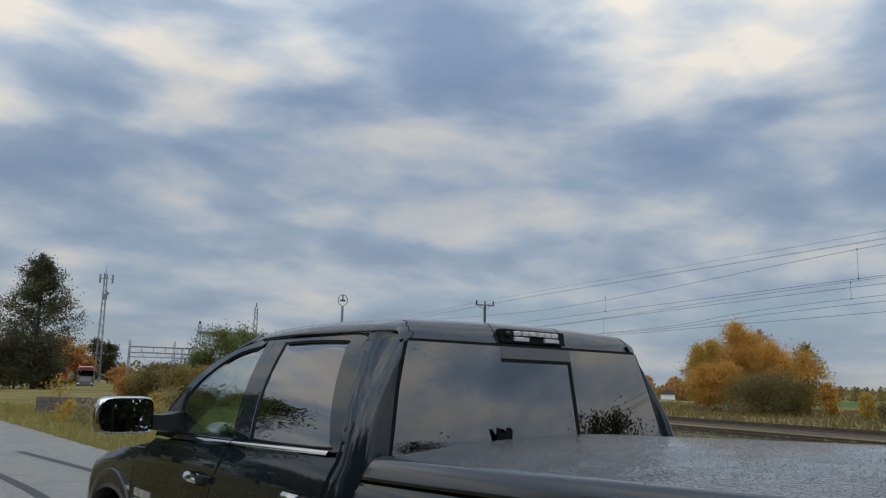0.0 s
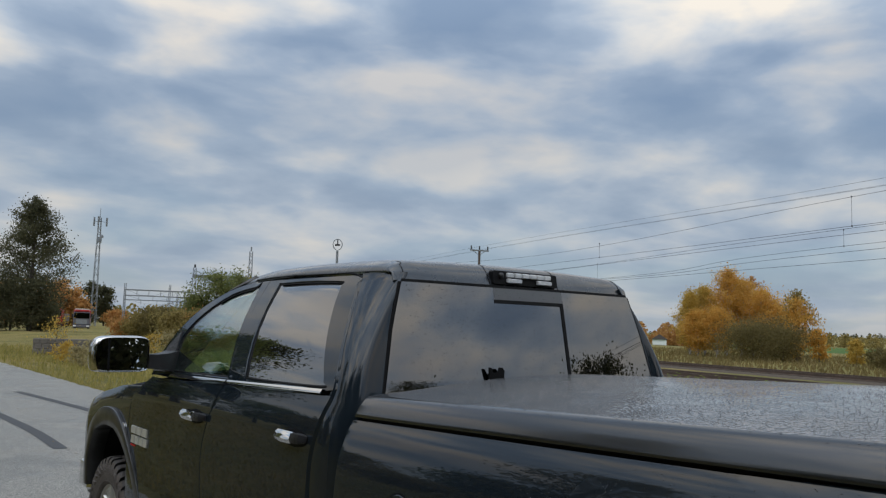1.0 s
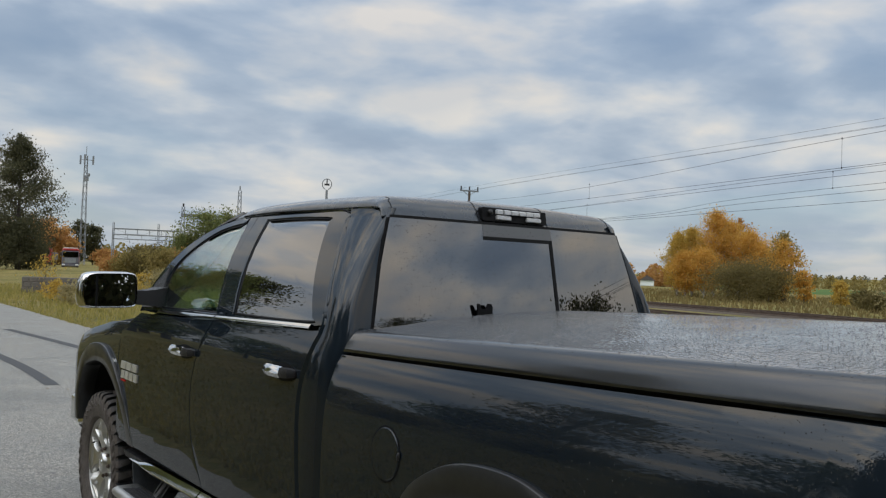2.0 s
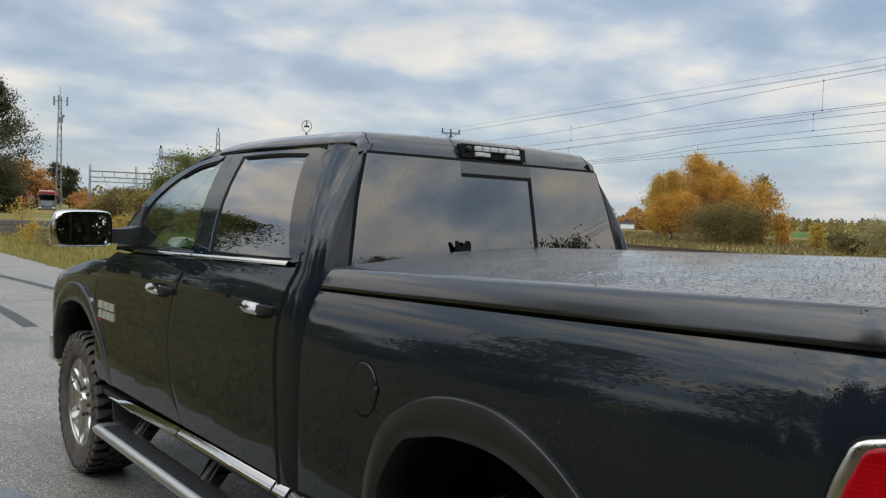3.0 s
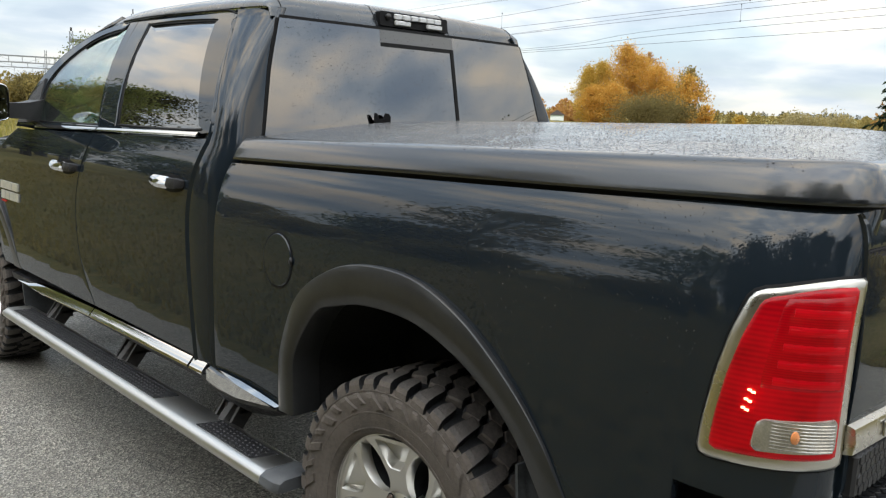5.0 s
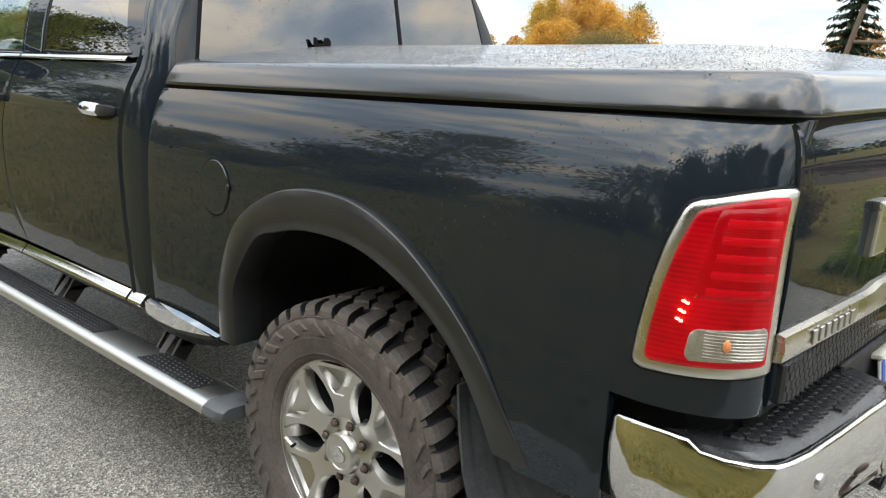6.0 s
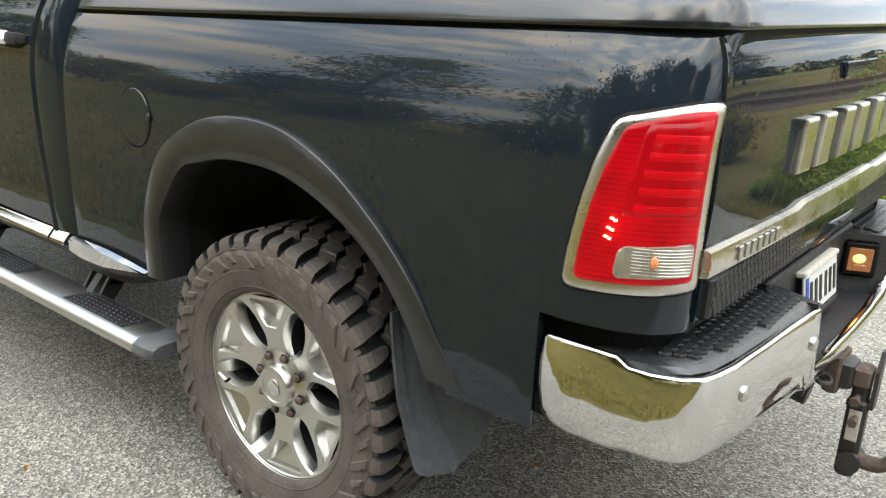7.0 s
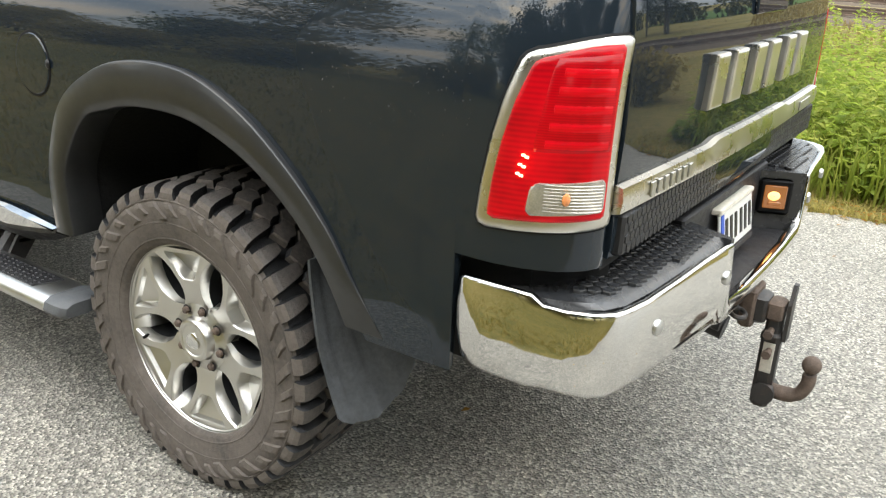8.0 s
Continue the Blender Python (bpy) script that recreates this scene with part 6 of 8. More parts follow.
        if sx > 0:
            part("lamp_core", Geo().spin([(0.001, -0.018), (0.010, -0.017), (0.016, -0.015), (0.017, -0.011)], 16), LAMP_CORE, ck, "bright glowing lamp core", at=frame @ pose(0, 0.004, 0.004) @ Matrix.Diagonal((1, 1.15, 0.9, 1)))
            part("lamp_filament", Geo().box((-0.017, -0.020, -0.027), (-0.011, 0.022, -0.014), bevel=0.003), LAMP_LIT, ck, "glowing amber lower reflector", at=frame)
    part("centre_bridge", Geo().box((-0.395, -1.118, 0.872), (0.395, -1.05, 0.895), bevel=0.006), TRIM_BLACK, bumper)
    # number plate: blank bars in place of its characters
    plate = part("number_plate", Geo().box((-0.152, -0.005, -0.058), (0.152, 0.005, 0.058), bevel=0.003), PLATE_WHITE, TRUCK, "white number plate with a blue edge band", at=pose(0, -1.142, 0.793, -9))
    part("plate_band", Geo().box((-0.150, -0.0075, -0.054), (-0.126, -0.0045, 0.054), bevel=0.001), PLATE_BLUE, plate)
    for i in range(6):
        x = -0.112 + 0.043 * i + (0.008 if i > 2 else 0)
        part("plate_bar", Geo().box((x, -0.0075, -0.036), (x + 0.022, -0.0045, 0.036), bevel=0.001), PLATE_BLACK, plate)
    part("plate_holder", Geo().box((-0.158, -0.010, 0.058), (0.158, 0.022, 0.074), bevel=0.004), LABEL_PAPER, plate, "pale plastic plate holder")
    part("dealer_strip", Geo().box((-0.15, -0.008, -0.076), (0.15, 0.004, -0.060), bevel=0.002), TRIM_BLACK, plate)


def build_towbar():
    bar = part("tow_hitch", Geo().box((-0.040, -1.275, 0.53), (0.040, -0.90, 0.61), bevel=0.008), DARK_STEEL, TRUCK, "rusty adjustable tow hitch with a ball")
    part("collar", Geo().box((-0.055, -1.245, 0.515), (0.055, -1.205, 0.628), bevel=0.006), RUST, bar)
    part("neck", Geo().box((-0.034, -1.318, 0.545), (0.034, -1.272, 0.602), bevel=0.007), RUST, bar)
    part("drop_bar", Geo().loft([[(cx * k, -1.297 + cy * k, z) for cx, cy in ((-0.026, -0.014), (-0.015, -0.026), (0.015, -0.026), (0.026, -0.014), (0.026, 0.014), (0.015, 0.026), (-0.015, 0.026), (-0.026, 0.014))] for z, k in ((0.272, 0.8), (0.282, 1.0), (0.478, 1.0), (0.484, 1.12), (0.498, 1.12), (0.506, 0.86), (0.57, 0.82))], caps=True), DARK_STEEL, bar, sharp=30)
    part("back_plate", Geo().loft([[(-0.022, y, 0.488), (0.022, y, 0.488), (0.026, y, 0.652), (0.004, y, 0.652), (-0.022, y, 0.60)] for y in (-1.336, -1.325)], caps=True), DARK_STEEL, bar, smooth=False)
    part("label", Geo().box((-0.0270, -1.314, 0.385), (-0.0235, -1.282, 0.478), bevel=0.001), LABEL_PAPER, bar, "worn pale label")
    for y, z in ((-1.295, 0.515), (-1.30, 0.455)):
        part("hitch_pin", Geo().tube([(-0.058, y, z), (0.058, y, z)], 0.009, 12), RUST, bar)
        part("pin_head", Geo().tube([(-0.066, y, z), (-0.052, y, z)], 0.014, 6), RUST, bar, smooth=False)
    arm = spline([(0, -1.315, 0.325), (0, -1.36, 0.325), (0, -1.395, 0.338), (0, -1.412, 0.375), (0, -1.413, 0.405)], 5)
    part("ball_arm", Geo().tube(arm, [0.022] * 8 + [0.019] * (len(arm) - 8), 14), RUST, bar)
    part("tow_ball", Geo().spin([(0.001, 0.027)] + [(0.0265 * math.sin(a), 0.0265 * math.cos(a)) for a in (math.pi * i / 12 for i in range(1, 12))] + [(0.001, -0.027)], 24, "z"), RUST, bar, at=pose(0, -1.413, 0.435))
    part("arm_boss", Geo().tube([(-0.034, -1.305, 0.320), (0.034, -1.305, 0.320)], 0.032, 16), DARK_STEEL, bar)
    for x, z, r in ((-0.16, 0.56, 0.034), (-0.20, 0.59, 0.026)):
        part("trailer_socket", Geo().tube([(x, -1.12, z), (x, -1.20, z - 0.015)], r, 16), TRIM_BLACK, bar)
    part("chain_loop", Geo().tube([(-0.105 + 0.030 * math.cos(a), -1.215 + 0.02 * math.sin(a), 0.575 + 0.006 * math.sin(a)) for a in (2 * math.pi * i / 20 for i in range(21))], 0.007, 8), DARK_STEEL, bar)
    part("hitch_crossbar", Geo().tube([(-0.48, -1.02, 0.57), (0.48, -1.02, 0.57)], 0.045, 12), DARK_STEEL, bar)


def build_wheel():
    """One wheel with its outer face towards -x."""
    hub = Geo().spin([(0.001, 0.10), (0.16, 0.10), (0.16, 0.03), (0.17, -0.02), (0.001, -0.02)], 32)
    wheel = part("wheel", hub, ALLOY_SHADED, TRUCK, "muddy all-terrain tyre on a polished six-spoke alloy rim", at=pose(-0.845, 0, 0.440))
    side = [(0.274, -0.128), (0.279, -0.138), (0.286, -0.1425), (0.299, -0.1465), (0.325, -0.152), (0.355, -0.155), (0.385, -0.1555), (0.402, -0.1510), (0.415, -0.140), (0.420, -0.112), (0.423, -0.06)]
    tyre = Geo().spin(side[:9] + [(0.400, -0.12), (0.400, 0.12)] + [(r, -x) for r, x in reversed(side[:9])], 76)
    part("tread_base", Geo().spin(side[8:] + [(0.423, 0.0)] + [(r, -x) for r, x in reversed(side[8:])], 76), TYRE_VOID, wheel, "near-black rubber between the lugs")
    # thin rings moulded into the sidewall
    tyre_ob = part("tyre", tyre, RUBBER, wheel, "chunky mud-stained off-road tyre", sharp=35)
    for r, x, h in ((0.403, -0.1515, 0.0022), (0.342, -0.1537, 0.0010), (0.297, -0.1455, 0.0020)):
        part("sidewall_ring", Geo().spin([(r - 0.004, x + 0.002), (r - 0.002, x - h), (r + 0.001, x - h), (r + 0.004, x + 0.003)], 76), RUBBER, tyre_ob)
    n = 38
    lugs = {}

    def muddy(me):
        """Dried mud on the outer faces, near-black rubber down the flanks."""
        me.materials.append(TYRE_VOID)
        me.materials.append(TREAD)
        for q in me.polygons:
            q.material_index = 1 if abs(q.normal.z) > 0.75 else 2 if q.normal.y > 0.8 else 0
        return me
    for kind in (0, 1):
        for sgn in (-1, 1):
            w, reach = (0.055, 0.052) if kind else (0.049, 0.078)
            rows = []
            for r, x, ww in ((0.4055, 0.1525, w * 1.05), (0.421, 0.1515, w), (0.434, 0.1455, w * 0.96), (0.4405, 0.132, w * 0.94), (0.4435, 0.105, w * 0.85), (0.4435, reach + 0.012, w * 0.74), (0.442, reach, w * 0.58)):
                base_r, base_x = min(r, 0.408), min(x, 0.140) if r > 0.41 else x - 0.014
                sk = (0.1525 - x) * 0.16 * sgn
                rows.append([(sgn * base_x, base_r, sk - ww * 0.54), (sgn * x, r, sk - ww / 2 + 0.003), (sgn * x, r + 0.0006, sk), (sgn * x, r, sk + ww / 2 - 0.003), (sgn * base_x, base_r, sk + ww * 0.54)])
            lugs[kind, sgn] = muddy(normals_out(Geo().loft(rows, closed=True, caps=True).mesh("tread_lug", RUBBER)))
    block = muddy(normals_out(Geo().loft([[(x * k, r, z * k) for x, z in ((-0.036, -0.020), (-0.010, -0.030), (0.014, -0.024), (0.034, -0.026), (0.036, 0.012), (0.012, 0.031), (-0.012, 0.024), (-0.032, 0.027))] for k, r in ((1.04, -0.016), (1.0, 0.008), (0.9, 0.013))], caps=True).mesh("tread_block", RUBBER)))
    # low slanted bars that bite down the sidewall
    bars = []
    for r0, skew, w in ((0.345, 0.045, 0.034), (0.360, 0.034, 0.026)):
        rows = []
        for i, (r, lift) in enumerate(((r0, -0.002), (r0 + 0.006, 0.0055), (0.385, 0.0075), (0.396, 0.0070), (0.401, -0.002))):
            z = lerp(skew, 0.0, (r - r0) / (0.401 - r0))
            x = -(interp(r, [(q, -h) for q, h in side[:8]]))
            rows.append([(x + 0.002, r, z - w / 2), (x - lift, r, z - w / 2 + 0.004), (x - lift, r, z + w / 2 - 0.004), (x + 0.002, r, z + w / 2)])
        bars.append(normals_out(Geo().loft(rows, closed=True, caps=True).mesh("sidewall_bar", RUBBER)))
    for k in range(n):
        a0 = 360 * k / n
        for sgn in (-1, 1):
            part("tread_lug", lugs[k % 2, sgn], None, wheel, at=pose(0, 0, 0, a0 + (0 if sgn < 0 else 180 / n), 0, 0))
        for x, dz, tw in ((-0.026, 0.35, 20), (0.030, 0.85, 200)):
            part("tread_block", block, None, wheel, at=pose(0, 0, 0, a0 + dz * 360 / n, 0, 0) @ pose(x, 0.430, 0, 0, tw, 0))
        part("sidewall_bar", bars[k % 2], None, wheel, at=pose(0, 0, 0, a0, 0, 0))
    rim = Geo().spin([(0.258, 0.13), (0.236, 0.10), (0.228, -0.02), (0.238, -0.080), (0.2485, -0.104), (0.2545, -0.1205), (0.2580, -0.1235), (0.2620, -0.1235), (0.2645, -0.1310), (0.268, -0.1345), (0.272, -0.1340), (0.2725, -0.128), (0.262, -0.112)], 76)
    big = Matrix.Diagonal((1, 1.05, 1.05, 1))
    part("rim", rim, ALLOY, wheel, "polished alloy rim", sharp=30, at=big)
    part("rim_barrel", Geo().spin([(0.226, -0.03), (0.222, 0.06), (0.20, 0.09), (0.001, 0.095)], 48), ALLOY_SHADED, wheel)
    part("brake_disc", Geo().spin([(0.001, -0.005), (0.175, -0.005), (0.175, 0.02), (0.001, 0.02)], 40), DARK_STEEL, wheel)

    def flat(r, deg, x):
        return Vector((x, r * math.cos(radians(deg)), r * math.sin(radians(deg))))
    # six spokes that flare to the rim, with broad sloping flanks and a sunk tray at the outer end:
    # radius, half-angles of the flank's foot, the face and the tray, the face's place, the tray's depth
    rows = []
    backs = []
    for r, foot, face, tray, fx, dep in ((0.070, 30.0, 30.0, 6.0, -0.096, 0.0), (0.100, 30.0, 28.0, 6.0, -0.098, 0.0), (0.109, 26.0, 21.5, 6.0, -0.100, 0.0), (0.121, 20.8, 17.2, 6.0, -0.103, 0.0),
                                         (0.136, 18.6, 15.2, 5.5, -0.106, 0.0), (0.150, 18.0, 14.8, 5.5, -0.109, 0.0), (0.163, 18.0, 15.0, 6.0, -0.112, 0.0), (0.166, 18.1, 15.2, 6.4, -0.1125, 0.003),
                                         (0.176, 18.6, 16.0, 9.2, -0.114, 0.036), (0.196, 19.9, 17.6, 11.8, -0.116, 0.030), (0.220, 22.6, 20.6, 14.2, -0.1185, 0.021), (0.238, 25.4, 23.4, 15.6, -0.120, 0.014),
                                         (0.2445, 26.6, 24.8, 16.2, -0.1205, 0.002), (0.248, 27.0, 25.4, 16.2, -0.121, 0.0), (0.2585, 28.4, 27.0, 16.2, -0.1215, 0.0)):
        f = tray - (2.4 if dep > 0.01 else 0.2)
        half = [(foot, -0.084), (face + 0.9, fx + 0.0060), (face, fx + 0.0004), (tray + 1.0, fx), (tray, fx + min(dep, 0.004)), (f, fx + dep)]
        rows.append([flat(r, -a, x) for a, x in half] + [flat(r, a, x) for a, x in reversed(half)])
        backs.append([flat(r, -foot, -0.0845), flat(r, -foot - 0.6, 0.01), flat(r, foot + 0.6, 0.01), flat(r, foot, -0.0845)])
    spoke_me = Geo().loft(rows, closed=False).mesh("spoke", ALLOY, True, 20)
    # deep walls behind the spokes, with the windows' shade in their colour
    back_me = Geo().loft(backs, closed=False).mesh("spoke_back", ALLOY_SHADED, True, 30)
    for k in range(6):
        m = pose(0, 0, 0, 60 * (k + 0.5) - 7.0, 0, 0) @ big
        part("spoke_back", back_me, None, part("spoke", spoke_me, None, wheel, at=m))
    part("hub_flange", Geo().spin([(0.001, -0.112), (0.058, -0.112), (0.064, -0.1065), (0.095, -0.0995), (0.102, -0.095), (0.110, -0.06)], 48), ALLOY, wheel, sharp=30)
    part("centre_cap", Geo().spin([(0.001, -0.1265), (0.044, -0.126), (0.047, -0.1285), (0.053, -0.1295), (0.058, -0.1275), (0.062, -0.121), (0.066, -0.106)], 40), ALLOY, wheel, "domed silver centre cap", sharp=30)
    part("cap_emblem", Geo().loft([[(x, 0.026 * k * math.cos(a) * (1.0 - 0.35 * math.sin(a)), 0.025 * k * math.sin(a)) for a in (2 * math.pi * i / 10 for i in range(10))] for k, x in ((1.0, -0.1255), (0.95, -0.1300), (0.6, -0.1315))], caps=True), CHROME, wheel, "small raised chrome emblem")
    for k in range(8):
        a = 2 * math.pi * (k + 0.3) / 8
        m = Matrix.Translation((0, 0.086 * math.cos(a), 0.086 * math.sin(a)))
        part("lug_nut", Geo().spin([(0.001, -0.116), (0.006, -0.1155), (0.0095, -0.1135), (0.0105, -0.110), (0.0105, -0.095)], 12, m=m), RUST, wheel, "rusty lug nut")
        # flat dark disc that paints the shade around each nut
        part("lug_pocket", Geo().spin([(0.0155, -0.1040), (0.0145, -0.1036), (0.001, -0.1036)], 16, m=m), ALLOY_SHADED, wheel)
    part("valve", Geo().tube([(-0.105, 0.228, -0.062), (-0.126, 0.220, -0.060)], 0.005, 8), SEAL, wheel)
    for x, y, turn in ((-0.845, 3.80, 0), (0.845, 0.0, 180), (0.845, 3.80, 180)):
        w = copy_thing(wheel, pose(x, y, 0.440, 37 if y else 0, 0, turn))
        w.parent = TRUCK
    return wheel


def ring_between(inner, outer, place, n=6, depth=0.02, lift=0.0):
    """A flat frame between two closed outlines with matching corners, laid on place(y, z, out)."""
    a, b = spline([(y, z, 0) for y, z in inner], n, True), spline([(y, z, 0) for y, z in outer], n, True)
    g = Geo()
    rings = []
    for p, q in zip(a, b):
        i0, o0 = (p.x, p.y), (q.x, q.y)
        k = min(0.45, 0.005 / max(0.006, (q - p).length))
        i1 = (lerp(p.x, q.x, k), lerp(p.y, q.y, k))
        o1 = (lerp(p.x, q.x, 1 - k), lerp(p.y, q.y, 1 - k))
        rings.append([place(*i0, -depth), place(*i0, lift - 0.003), place(*i1, lift), place(*o1, lift), place(*o0, lift - 0.003), place(*o0, -depth)])
    rings.append(rings[0])
    return g.loft(rings, closed=True)


def pane(outline, place, out, thick=0.005, n=6):
    """A smooth pane that follows the body's curve: a grid drawn in to its outline."""
    pts = spline([(y, z, 0) for y, z in outline], n, True)
    c = sum(pts, Vector()) / len(pts)
    g = Geo()
    rings = [[place(lerp(c.x, p.x, k), lerp(c.y, p.y, k), out - (thick if back else 0)) for p in pts] for back, k in ((1, 0.02), (1, 1.0), (0, 1.0), (0, 0.8), (0, 0.6), (0, 0.4), (0, 0.2), (0, 0.02))]
    g.loft(rings, closed=True, caps=True)
    return g


def tight(points, r=0.02):
    """Doubles each corner of an outline so that a spline through it stays nearly sharp."""
    out, k = [], len(points)
    for i in range(k):
        p, a, b = Vector((*points[i], 0)), Vector((*points[i - 1], 0)), Vector((*points[(i + 1) % k], 0))
        out.append(tuple((p + (a - p).normalized() * r)[:2]))
        out.append(tuple((p + (b - p).normalized() * r)[:2]))
    return out


UPPER_SEAM = ((1.46, 1.108), (1.523, 1.104), (1.64, 1.145), (1.76, 1.20), (1.87, 1.265), (1.948, 1.318), (1.985, 1.37))


def build_doors():
    seam_b = ((0.60, 2.09), (0.669, 2.105), (0.76, 2.17), (0.861, 2.237), (0.98, 2.268), (1.13, 2.274), (1.26, 2.235), (1.37, 2.175), (1.47, 2.118), (1.50, 2.118))
    seam_r = ((0.60, 1.135), (0.75, 1.141), (0.98, 1.165), (1.176, 1.178), (1.28, 1.168), (1.38, 1.140), (1.46, 1.116), (1.52, 1.110))
    seam_f = ((0.60, 3.44), (0.85, 3.455), (1.256, 3.44), (1.32, 3.38), (1.37, 3.29), (1.41, 3.20), (1.46, 3.10))
    sb, sr, sf = table(seam_b, 5), table(seam_r, 5), table(seam_f, 5)
    belt = lambda y: interp(y, ((1.0, 1.494), (1.215, 1.489), (2.14, 1.464), (2.884, 1.446), (3.3, 1.436)))
    up = lambda y, z, o: Vector((-(upper_x(z) + o), y, z))
    for name, rear, front, win_in, win_out, handle, lab in (
            ("rear_door", lambda z: interp(z, sr) + 0.004, lambda z: interp(z, sb) - 0.004,
             tight(((1.205, 1.500), (1.94, 1.489), (2.10, 1.944), (1.475, 1.938)), 0.03), tight(((1.112, 1.496), (2.112, 1.468), (2.232, 1.974), (1.345, 1.960)), 0.05), (1.472, 1.168, 1.306), "rear door with dark privacy glass"),
            ("front_door", lambda z: interp(z, sb) + 0.004, lambda z: interp(z, sf) - 0.004,
             ((2.138, 1.50), (2.138, 1.482), (2.16, 1.482), (2.50, 1.475), (2.905, 1.468), (2.93, 1.48), (2.955, 1.60), (2.92, 1.70), (2.80, 1.80), (2.60, 1.893), (2.36, 1.930), (2.305, 1.925)),
             ((2.128, 1.53), (2.125, 1.466), (2.16, 1.464), (2.55, 1.455), (3.06, 1.445), (3.19, 1.452), (3.165, 1.56), (3.04, 1.71), (2.88, 1.835), (2.65, 1.924), (2.38, 1.966), (2.243, 1.970)), (2.562, 2.20, 1.283), "front door with tinted glass")):
        def at(u, v, rear=rear, front=front):
            ym = lerp(rear(1.1), front(1.1), u)
            z = lerp(0.668, belt(ym) - 0.012, v)
            y = lerp(rear(z), front(z), u)
            low = max(z, arch_z(y - 3.80) if y > 3.12 else 0)
            return (-door_x(z if low == z else max(z, 0.668)), y, z)
        n = 26
        us = [0, 0.006] + [i / n for i in range(1, n)] + [0.994, 1]
        vs = [0, 0.008] + [i / 24 for i in range(1, 24)] + [0.992, 1]
        g = solid(at, us, vs, 0.03, (-1, 0, 0.1))
        doors = both(name, g, PAINT, TRUCK, lab, sharp=50)
        if name == "rear_door":
            tops, lows = ((1.475, 1.938), (1.345, 1.960)), ((1.205, 1.500), (1.112, 1.496))
            for f in (0.2, 0.4, 0.6, 0.8):
                zo = lerp(tops[1][1], lows[1][1], f)
                win_in.append((lerp(tops[0][0], lows[0][0], f), lerp(tops[0][1], lows[0][1], f)))
                win_out.append((interp(zo, UPPER_SEAM) + 0.003, zo))
        frame_g = ring_between(win_in, win_out, up, 5, 0.03)
        glass_g = pane(win_in, up, -0.010)
        seal_g = ring_between(win_in, [(lerp(sum(p[0] for p in win_in) / len(win_in), y, 0.965), lerp(sum(p[1] for p in win_in) / len(win_in), z, 0.955)) for y, z in win_in], up, 5, 0.012, -0.006)
        y0, y1, hz = handle
        bar = Geo()
        rows = []
        for t, o, hh in ((0.0, 0.004, 0.012), (0.05, 0.030, 0.016), (0.3, 0.038, 0.018), (0.62, 0.036, 0.018), (0.68, 0.034, 0.0175)):
            y = lerp(y0 - 0.03, y1 + 0.05, t)
            x = door_x(hz)
            hh *= 1.25
            rows.append([(-(x + o - 0.010), y, hz + hh), (-(x + o + 0.002), y, hz + hh * 0.55), (-(x + o + 0.008), y, hz - hh * 0.3), (-(x + o), y, hz - hh), (-(x + max(0, o - 0.018)), y, hz - hh * 0.9), (-(x + max(0, o - 0.018)), y, hz + hh * 0.9)])
        bar.loft(rows, closed=True, caps=True)
        grip = Geo()
        rows = []
        for t, o, hh in ((0.68, 0.035, 0.0185), (0.8, 0.036, 0.019), (0.93, 0.030, 0.018), (1.0, 0.006, 0.012)):
            y = lerp(y0 - 0.03, y1 + 0.05, t)
            x = door_x(hz)
            rows.append([(-(x + o), y, hz + hh), (-(x + o + 0.005), y, hz), (-(x + o), y, hz - hh), (-(x - 0.002), y, hz - hh * 0.9), (-(x - 0.002), y, hz + hh * 0.9)])
        grip.loft(rows, closed=True, caps=True)
        cup = Geo()
        cup.loft([[(-(door_x(hz + 0.034 * math.sin(a) * k) + 0.0012 * (2 - k)), (y0 + y1) / 2 + 0.115 * math.cos(a) * k, hz - 0.004 + 0.034 * math.sin(a) * k) for a in (2 * math.pi * i / 32 for i in range(32))] for k in (1.0, 0.92, 0.3)], caps=True)
        strip = Geo()
        ya, yb = (1.195, 2.112) if name == "rear_door" else (2.128, 2.90)
        strip.loft([[(-(upper_x(belt(y)) - 0.004), y, belt(y) - 0.008), (-(upper_x(belt(y)) + 0.0145), y, belt(y) - 0.0075), (-(upper_x(belt(y)) + 0.0135), y, belt(y) - 0.002), (-(upper_x(belt(y)) + 0.0045), y, belt(y) + 0.009), (-(upper_x(belt(y)) - 0.006), y, belt(y) + 0.008)]
                    for y in (lerp(ya, yb, i / 10) for i in range(11))], closed=True, caps=True)
        for i, d in enumerate(doors):
            f = mirrored if i else (lambda q: q)
            part("window_frame", f(frame_g), PAINT, d, sharp=18)
            part("window_seal", f(seal_g), SEAL, d, sharp=45)
            w = part("window_pane", f(glass_g), PRIVACY if name == "rear_door" else SIDE_GLASS, d, "dark privacy glass" if name == "rear_door" else "lightly tinted green glass", sharp=60)
            w.visible_shadow = False
            h = part("door_handle", f(bar), CHROME, d, "chrome door handle")
            part("handle_grip", f(grip), TRIM_BLACK, d)
            part("handle_cup", f(cup), SEAL, d)
            part("belt_strip", f(strip), CHROME, d, "bright chrome strip under the window")
    # model badge on the front door edge and fender: plain bars
    for y0, y1, z0, z1 in ((3.375, 3.075, 1.088, 1.13), (3.365, 3.065, 1.033, 1.077)):
        for k in range(4 if z0 < 1.05 else 3):
            nb = 4 if z0 < 1.05 else 3
            w = (y0 - y1) / nb
            ya = y0 - k * w
            b = Geo().loft([[(-(door_x(z) + o), y, z) for y, z in ((ya - 0.004, z0), (ya - w + 0.010, z0), (ya - w + 0.004, z1), (ya - 0.010, z1))] for o in (0.0, 0.007)], caps=True)
